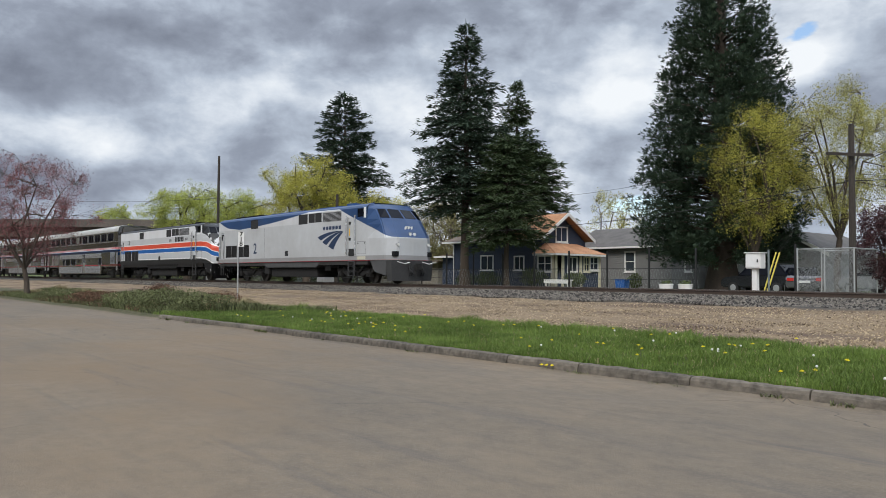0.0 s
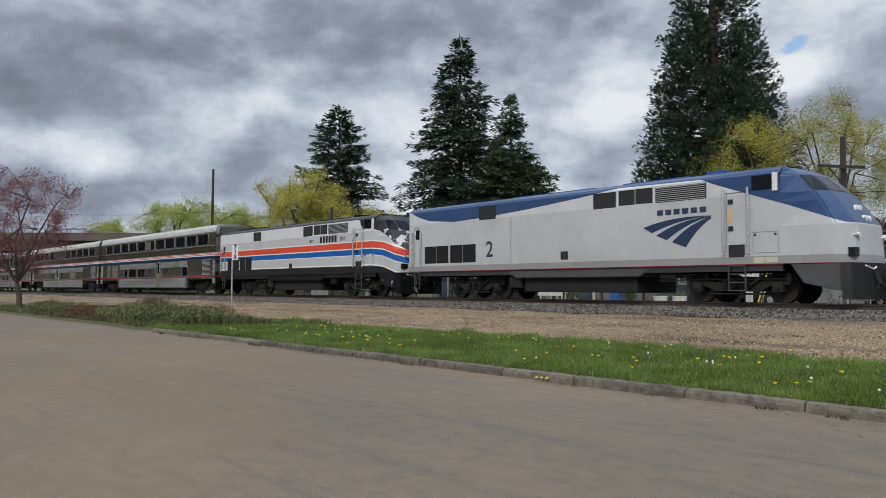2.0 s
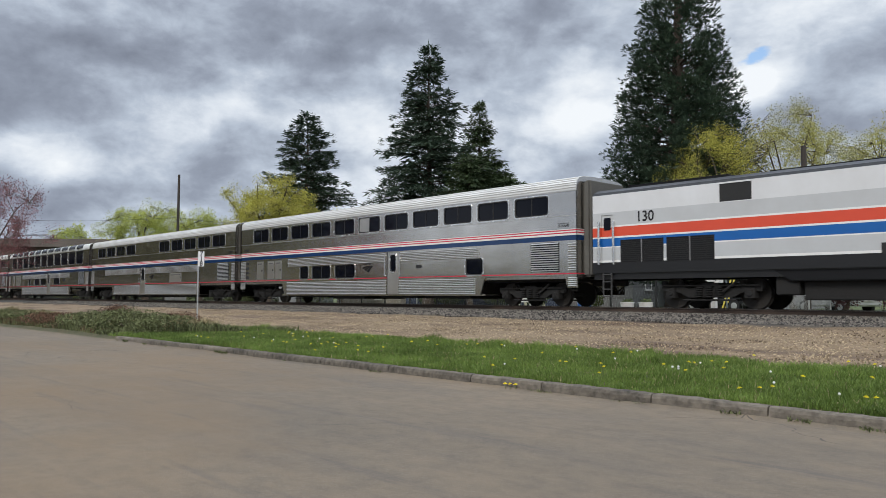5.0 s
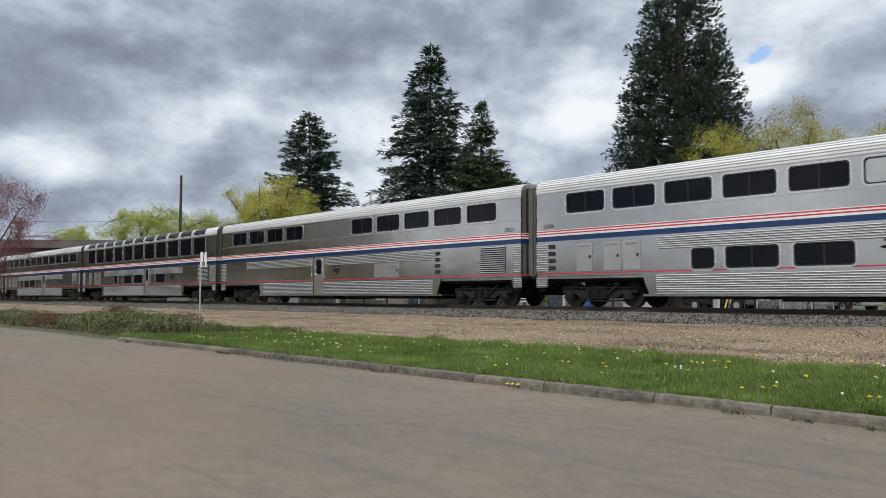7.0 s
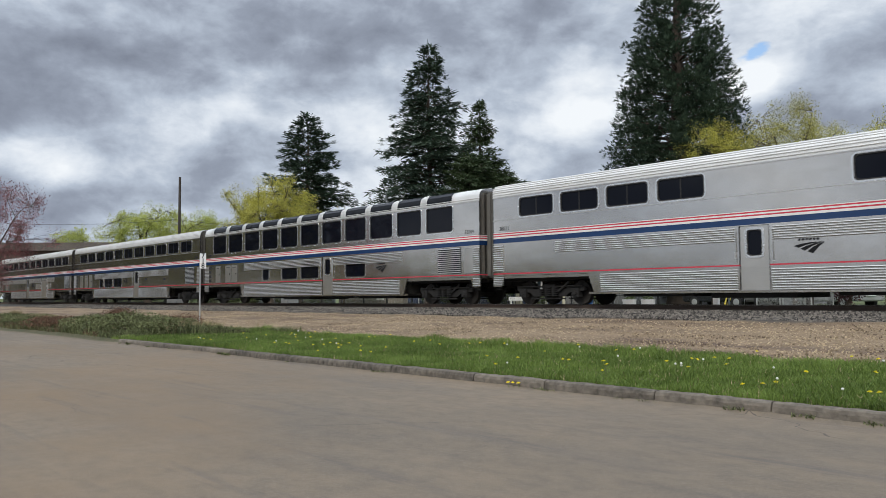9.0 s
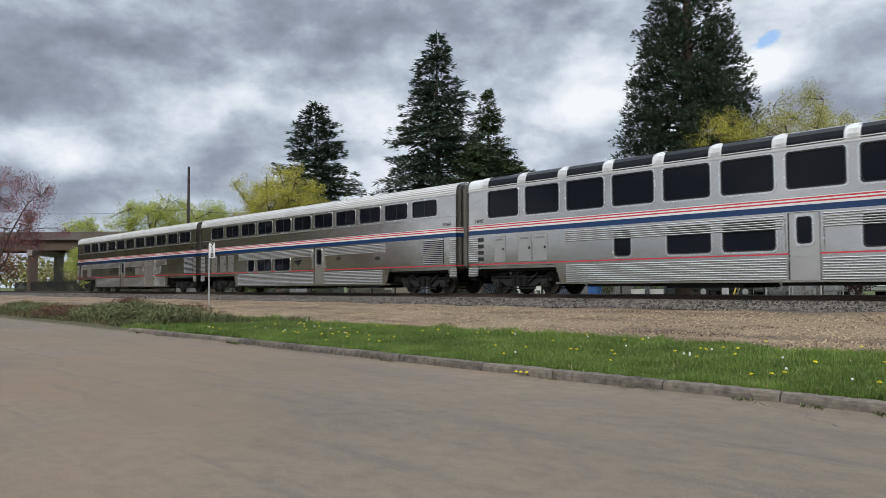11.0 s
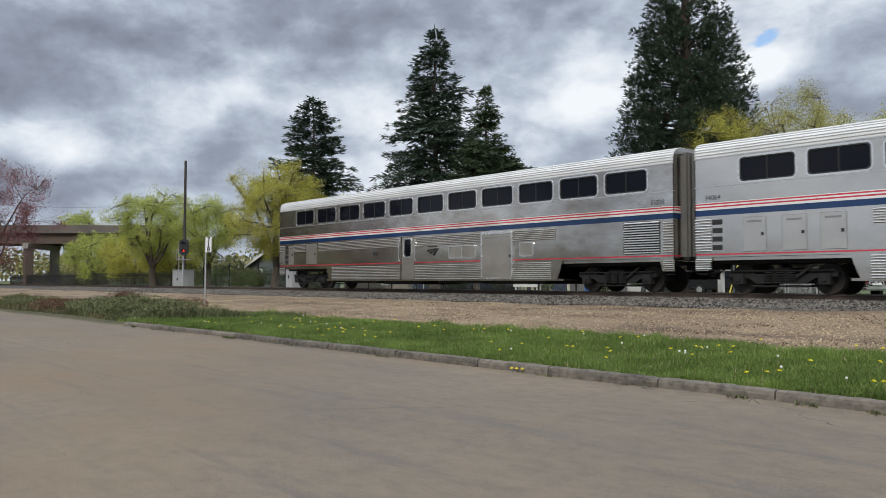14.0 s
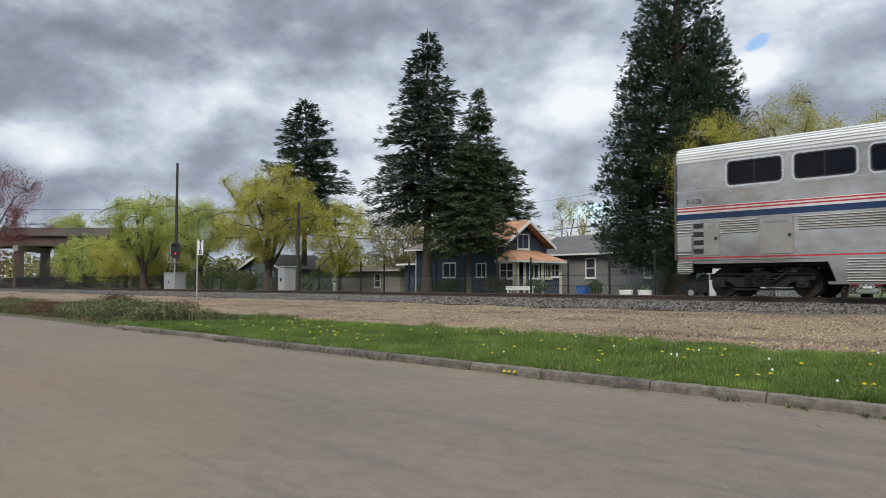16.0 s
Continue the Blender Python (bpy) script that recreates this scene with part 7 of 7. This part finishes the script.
def metal_cabinet(label, x, y, w, d, h):
    c = thing("equipment_cabinet", label, "cabinet", pose(x, y, ground_z(y) - 0.02), "silver cabinets beside the track")
    bm = B()
    box(bm, -w / 2, w / 2, -d / 2, d / 2, 0.0, h)
    part("body", bm, M_CABINET, c, bevel=0.02)
    bm = B()
    box(bm, -w / 2 - 0.06, w / 2 + 0.06, -d / 2 - 0.06, d / 2 + 0.06, h + 0.002, h + 0.08)
    part("lid", bm, M_CABINET, c, bevel=0.02)
    for s in (-1, 1):
        bm = B()
        box(bm, min(0.01 * s, s * (w / 2 - 0.05)), max(0.01 * s, s * (w / 2 - 0.05)), -d / 2 - 0.03, -d / 2 - 0.003, 0.1, h - 0.1)
        dr = part("door", bm, M_CABINET, c, bevel=0.01)
        bm = B()
        box(bm, s * 0.06 - 0.02, s * 0.06 + 0.02, -d / 2 - 0.07, -d / 2 - 0.031, h * 0.5, h * 0.62)
        part("handle", bm, M_DARK, dr)


metal_cabinet("silver steel signal cabinet beside the track", -69.7, 31.0, 2.3, 1.1, 1.85)
metal_cabinet("tall silver steel cabinet beside the track", -50.1, 31.0, 0.95, 0.95, 2.1)


def signal_mast():
    s = thing("railway_signal", "silver railway signal mast with a lit red lamp", "signal", pose(-67.1, 29.8, 0.5))
    bm = B()
    tube(bm, (0, 0, 0), (0, 0, 4.4), 0.085, 0.07, 10)
    box(bm, -0.3, 0.3, -0.3, 0.3, 0, 0.25)
    part("mast", bm, M_GALV, s)
    bm = B()
    for y in (-0.18, 0.18):
        tube(bm, (-0.55, y, 0.2), (-0.55, y, 4.5), 0.025, None, 6)
    for k in range(13):
        tube(bm, (-0.55, -0.18, 0.4 + 0.31 * k), (-0.55, 0.18, 0.4 + 0.31 * k), 0.018, None, 6)
    part("ladder", bm, M_GALV, s)
    bm = B()
    box(bm, -0.7, 0.9, -0.35, 0.35, 2.85, 2.91)
    tube(bm, (-0.7, -0.35, 3.8), (0.2, -0.35, 3.8), 0.025, None, 6)
    tube(bm, (-0.7, -0.35, 2.9), (-0.7, -0.35, 3.8), 0.025, None, 6)
    part("platform", bm, M_GALV, s)
    bm = B()
    prism(bm, rounded(-0.45, 0.45, -0.75, 0.75, 0.4, 6), -0.04, 0.02, "y")
    hd = part("signal_head", bm, M_FENCE, s, "black oval signal head")
    hd.matrix_basis = pose(0.85, -0.3, 3.95, 0, 0, 40)
    for z, m in ((0.35, M_FENCE), (-0.30, M_REDLAMP)):
        bm = B()
        tube(bm, (0, -0.05, z), (0, -0.06, z), 0.085, None, 14)
        part("lens", bm, m, hd)
        bm = B()
        for k in range(9):
            a0, a1 = radians(20 * k), radians(20 * k + 20)
            bm.faces.new([bm.verts.new(p) for p in ((0.16 * math.cos(a0), -0.04, z + 0.16 * math.sin(a0)), (0.16 * math.cos(a1), -0.04, z + 0.16 * math.sin(a1)), (0.16 * math.cos(a1), -0.35, z + 0.16 * math.sin(a1)), (0.16 * math.cos(a0), -0.35, z + 0.16 * math.sin(a0)))])
        part("hood", bm, M_FENCE, hd)


signal_mast()


def milepost():
    m = thing("milepost", "thin grey post with a white number plate", "sign post", pose(-32.55, 15.5, 0.3))
    bm = B()
    tube(bm, (0, 0, 0), (0, 0, 3.05), 0.035, None, 8)
    part("post", bm, M_GALV, m)
    bm = B()
    box(bm, -0.01, 0.25, -0.05, -0.038, 2.42, 3.10)
    pl = part("plate", bm, M_WHITE, m, "white plate with black figures")
    pl.matrix_basis = pose(0, 0, 0, 0, 0, 64)
    for k, ch in enumerate("718"):
        write("figure", ch, 0.28, M_BLACK, pl, pose(0.12, -0.053, 2.98 - 0.22 * k), sx=1.0, bold=0.006)


milepost()


def white_box():
    b = thing("relay_box", "white steel relay box on a post", "box", pose(-15.5, 30.0, 0.5))
    bm = B()
    box(bm, -0.32, 0.32, -0.22, 0.22, 1.35, 1.97)
    part("body", bm, M_WHITE, b, bevel=0.02)
    bm = B()
    box(bm, -0.36, 0.36, -0.26, 0.26, 1.972, 2.01)
    part("lid", bm, M_WHITE, b)
    bm = B()
    box(bm, -0.28, 0.28, -0.235, -0.222, 1.4, 1.92)
    d = part("door", bm, M_WHITE, b)
    bm = B()
    box(bm, 0.18, 0.23, -0.255, -0.236, 1.6, 1.72)
    part("latch", bm, M_DARK, d)
    bm = B()
    box(bm, -0.10, 0.10, -0.10, 0.10, 0, 1.35)
    part("post", bm, M_WHITE, b)
    g = thing("marker_post", "slim pale green marker post", "post", pose(-14.95, 30.0, 0.5))
    bm = B()
    tube(bm, (0, 0, 0), (0, 0, 2.1), 0.04, None, 8)
    part("post", bm, M_TEALH, g)
    y = thing("guy_guard", "yellow plastic guard on a pole guy wire", "guy wire", pose(0, 0, 0))
    for dx in (0, 0.16):
        bm = B()
        tube(bm, (-16.75 + dx, 33, 0.6), (-16.1 + dx, 33, 2.6), 0.035, None, 8)
        part("guard", bm, M_YELLOW, y)
        bm = B()
        tube(bm, (-16.1 + dx, 33, 2.6), (-13.4, 34, 6.9), 0.008, None, 5)
        part("wire", bm, M_WIRE, y)


white_box()


def bucket(x):
    b = thing("planter_tub", "round white planter tub with small plants", "planter", pose(x, 31.0, ground_z(31.0) - 0.02), "white tubs beside the track")
    bm = B()
    tube(bm, (0, 0, 0), (0, 0, 0.58), 0.27, 0.32, 20)
    part("tub", bm, M_WHITE, b)
    bm = B()
    tube(bm, (0, 0, 0.55), (0, 0, 0.60), 0.335, 0.335, 20)
    part("rim", bm, M_WHITE, b)
    s, rnd = Soup(), random.Random(int(x * 7))
    for _ in range(90):
        c = Vector((rnd.uniform(-0.2, 0.2), rnd.uniform(-0.2, 0.2), 0.6 + rnd.random() * 0.14))
        u, v = ball(rnd) * 0.06, ball(rnd) * 0.04
        s.quad(c - u, c + v, c + u, c - v)
    s.put("plant", M_SHRUB, b)


bucket(-20.35), bucket(-19.35)


def wheelie_bin():
    b = thing("recycling_bin", "open blue plastic recycling bin", "bin", pose(-28.7, 39.0, 0.58))
    bm = B()
    prism(bm, [(-0.30, 0), (0.30, 0), (0.36, 0.72), (-0.36, 0.72)], -0.28, 0.28, "y")
    part("body", bm, M_BLUEBIN, b, bevel=0.03)
    bm = B()
    box(bm, -0.40, 0.40, -0.32, 0.32, 0.722, 0.78)
    part("rim", bm, M_BLUEBIN, b)


wheelie_bin()


def trestle():
    t = thing("garden_bench", "white painted garden bench", "bench", pose(-32.3, 37.2, 0.6))
    bm = B()
    box(bm, -1.05, 1.05, -0.2, 0.2, 0.62, 0.70)
    part("seat", bm, M_TRIM, t)
    bm = B()
    box(bm, -1.05, 1.05, -0.22, -0.202, 0.45, 0.61)
    part("apron", bm, M_TRIM, t)
    for x in (-0.95, 0.85):
        for y in (-0.18, 0.1):
            bm = B()
            box(bm, x, x + 0.1, y, y + 0.08, 0, 0.6)
            part("leg", bm, M_TRIM, t)


trestle()


def parked_car(label, x, y, turn, color, tall=0.0):
    c = thing("parked_car", label, "car", pose(x, y, ground_z(y), 0, 0, turn), "parked cars")
    pm = mat("car_paint", color, 0.25, 0.2, 0.08, 2, 40, 0, coat=0.6)
    h = 1.42 + tall
    bm = B()
    prism(bm, [(-2.2, 0.35), (2.15, 0.32), (2.25, 0.62), (2.1, 0.86), (1.2, 0.98), (-2.1, 1.0), (-2.25, 0.8)], -0.88, 0.88, "y")
    part("body", bm, pm, c, bevel=0.07)
    bm = B()
    v = [[bm.verts.new((xx, s * w, zz)) for xx, w, zz in ((1.15, 0.84, 0.97), (0.45, 0.68, h), (-1.35, 0.68, h), (-2.0, 0.82, 0.99))] for s in (-1, 1)]
    bm.faces.new(v[0]), bm.faces.new(v[1][::-1])
    for i in range(4):
        j = (i + 1) % 4
        bm.faces.new((v[0][i], v[1][i], v[1][j], v[0][j]))
    part("cabin", bm, M_TINT, c, bevel=0.05)
    bm = B()
    box(bm, -1.35, 0.45, -0.68, 0.68, h - 0.03, h + 0.03)
    part("roof", bm, pm, c, bevel=0.03)
    for xx in (-1.35, 1.35):
        for s in (-1, 1):
            bm = B()
            tube(bm, (xx, s * 0.70, 0.32), (xx, s * 0.90, 0.32), 0.32, None, 20)
            w = part("wheel", bm, M_TYRE, c)
            bm = B()
            tube(bm, (xx, s * 0.895, 0.32), (xx, s * 0.91, 0.32), 0.2, 0.17, 14)
            part("rim", bm, M_GALV, w)
    for s in (-1, 1):
        bm = B()
        box(bm, -2.29, -2.2, s * 0.68 - 0.16, s * 0.68 + 0.16, 0.72, 0.88)
        part("tail_light", bm, M_RED, c, "red tail light")
    bm = B()
    box(bm, -2.30, -2.2, -0.26, 0.26, 0.62, 0.74)
    part("number_plate", bm, M_WHITE, c)


M_RED = mat("red_lens", (0.45, 0.02, 0.015), 0.25, 0, 0.1, 5, 40, 0)
parked_car("grey parked saloon car with red tail lights", -18.9, 41.6, 118, (0.10, 0.10, 0.11))
parked_car("dark parked pickup-sized car", -20.8, 41.2, 172, (0.02, 0.022, 0.025), 0.2)
parked_car("silver parked car behind the chain-link fence", -15.2, 42.5, 150, (0.40, 0.41, 0.42))


def overpass():
    o = thing("overpass", "brown girder road overpass with concrete piers", "overpass", kind="structure")
    d = Vector((12.15, 12.9, 0)).normalized()
    c = Vector((-128.7, 38.0, 0))
    a, b = c - d * 110, c + d * 15
    side = Vector((-d.y, d.x, 0))
    # deck, near parapet and near piers are darker brown than the far ones
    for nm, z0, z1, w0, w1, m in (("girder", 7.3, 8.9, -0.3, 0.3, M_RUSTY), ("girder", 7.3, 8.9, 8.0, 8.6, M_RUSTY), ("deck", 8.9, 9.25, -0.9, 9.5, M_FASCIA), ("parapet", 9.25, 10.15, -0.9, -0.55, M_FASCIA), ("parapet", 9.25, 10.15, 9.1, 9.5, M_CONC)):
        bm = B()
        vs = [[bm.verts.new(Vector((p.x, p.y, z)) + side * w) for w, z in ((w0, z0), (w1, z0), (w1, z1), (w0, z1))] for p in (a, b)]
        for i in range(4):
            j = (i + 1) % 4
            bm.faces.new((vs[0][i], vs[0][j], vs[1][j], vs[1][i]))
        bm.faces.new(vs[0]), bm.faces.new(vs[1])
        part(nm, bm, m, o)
    for k in range(-3, 1):
        p = c + d * (k * 22 - 6)
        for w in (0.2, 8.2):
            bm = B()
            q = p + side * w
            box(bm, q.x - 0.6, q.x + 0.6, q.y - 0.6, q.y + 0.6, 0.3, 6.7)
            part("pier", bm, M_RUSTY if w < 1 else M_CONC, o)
        bm = B()
        q0, q1 = p + side * -0.8, p + side * 9.2
        tube(bm, (q0.x, q0.y, 6.95), (q1.x, q1.y, 6.95), 0.6, None, 4)
        part("pier_cap", bm, M_CONC, o)


overpass()


def far_woods():
    """A distant belt of trees that closes the horizon, and unseen woods behind that are added for the train to reflect.
    """
    rnd = random.Random(90)
    s = Soup()

    def clump(cx, cy, h, w, n, q0):
        for _ in range(n):
            q = ball(rnd)
            c = Vector((cx + q.x * w, cy + q.y * w, 1 + h * (0.5 + 0.5 * q.z)))
            u, v = ball(rnd) * q0, ball(rnd) * q0 * 0.8
            s.quad(c - u, c + v, c + u, c - v)

    for k in range(260):
        a = radians(-100 + 110 * k / 260 + rnd.uniform(-0.5, 0.5))
        d = rnd.uniform(230, 330)
        if math.cos(a) * d > 8:
            clump(math.sin(a) * d, math.cos(a) * d, rnd.uniform(7, 12), rnd.uniform(5, 9), 230, 0.75)
    tagged(s.put("distant_woods", M_OLIVE), "hazy olive belt of distant trees", "woods", kind="stuff")
    # unseen woods, added so that the far cars' steel reflects something dark
    s = Soup()
    for k in range(170):
        a = radians(96 + 170 * k / 170 + rnd.uniform(-0.6, 0.6))
        d = rnd.uniform(78, 92)
        west = min(1.0, max(0.0, (math.degrees(a) - 212) / 22))
        clump(math.sin(a) * d, math.cos(a) * d, rnd.uniform(1.6, 2.6) + west * rnd.uniform(2.5, 4.0), rnd.uniform(2.6, 3.8), 150, 0.8)
    for k in range(135):
        clump(-98 - 1.7 * k, -21 + rnd.uniform(-4, 4), rnd.uniform(20, 26), rnd.uniform(2.8, 4.0), 220, 0.95)
    tagged(s.put("roadside_woods", M_OLIVE), "unseen olive brown belt of trees, added to darken the train's reflections", "woods", kind="stuff")


far_woods()


def travelled(t):
    """Where the front of the train stands along the track: it gathers speed."""
    q = (t - 8) / 8
    return 60.159 + 94.634 * q + 3.466 * q ** 2 - 2.498 * q ** 3 + 0.212 * q ** 4 + 2.194 * q ** 5


def motions():
    for ob, off in TRAIN:
        walk(ob, [(0.5 * k, pose(travelled(0.5 * k) - off, TRACK_Y, RAIL_Z)) for k in range(33)])
    for ob, x, r in WHEELS:
        walk(ob, [(k / 15, pose(x, 0, r, 0, math.degrees((travelled(k / 15) - travelled(0)) / r), 0)) for k in range(241)])


motions()
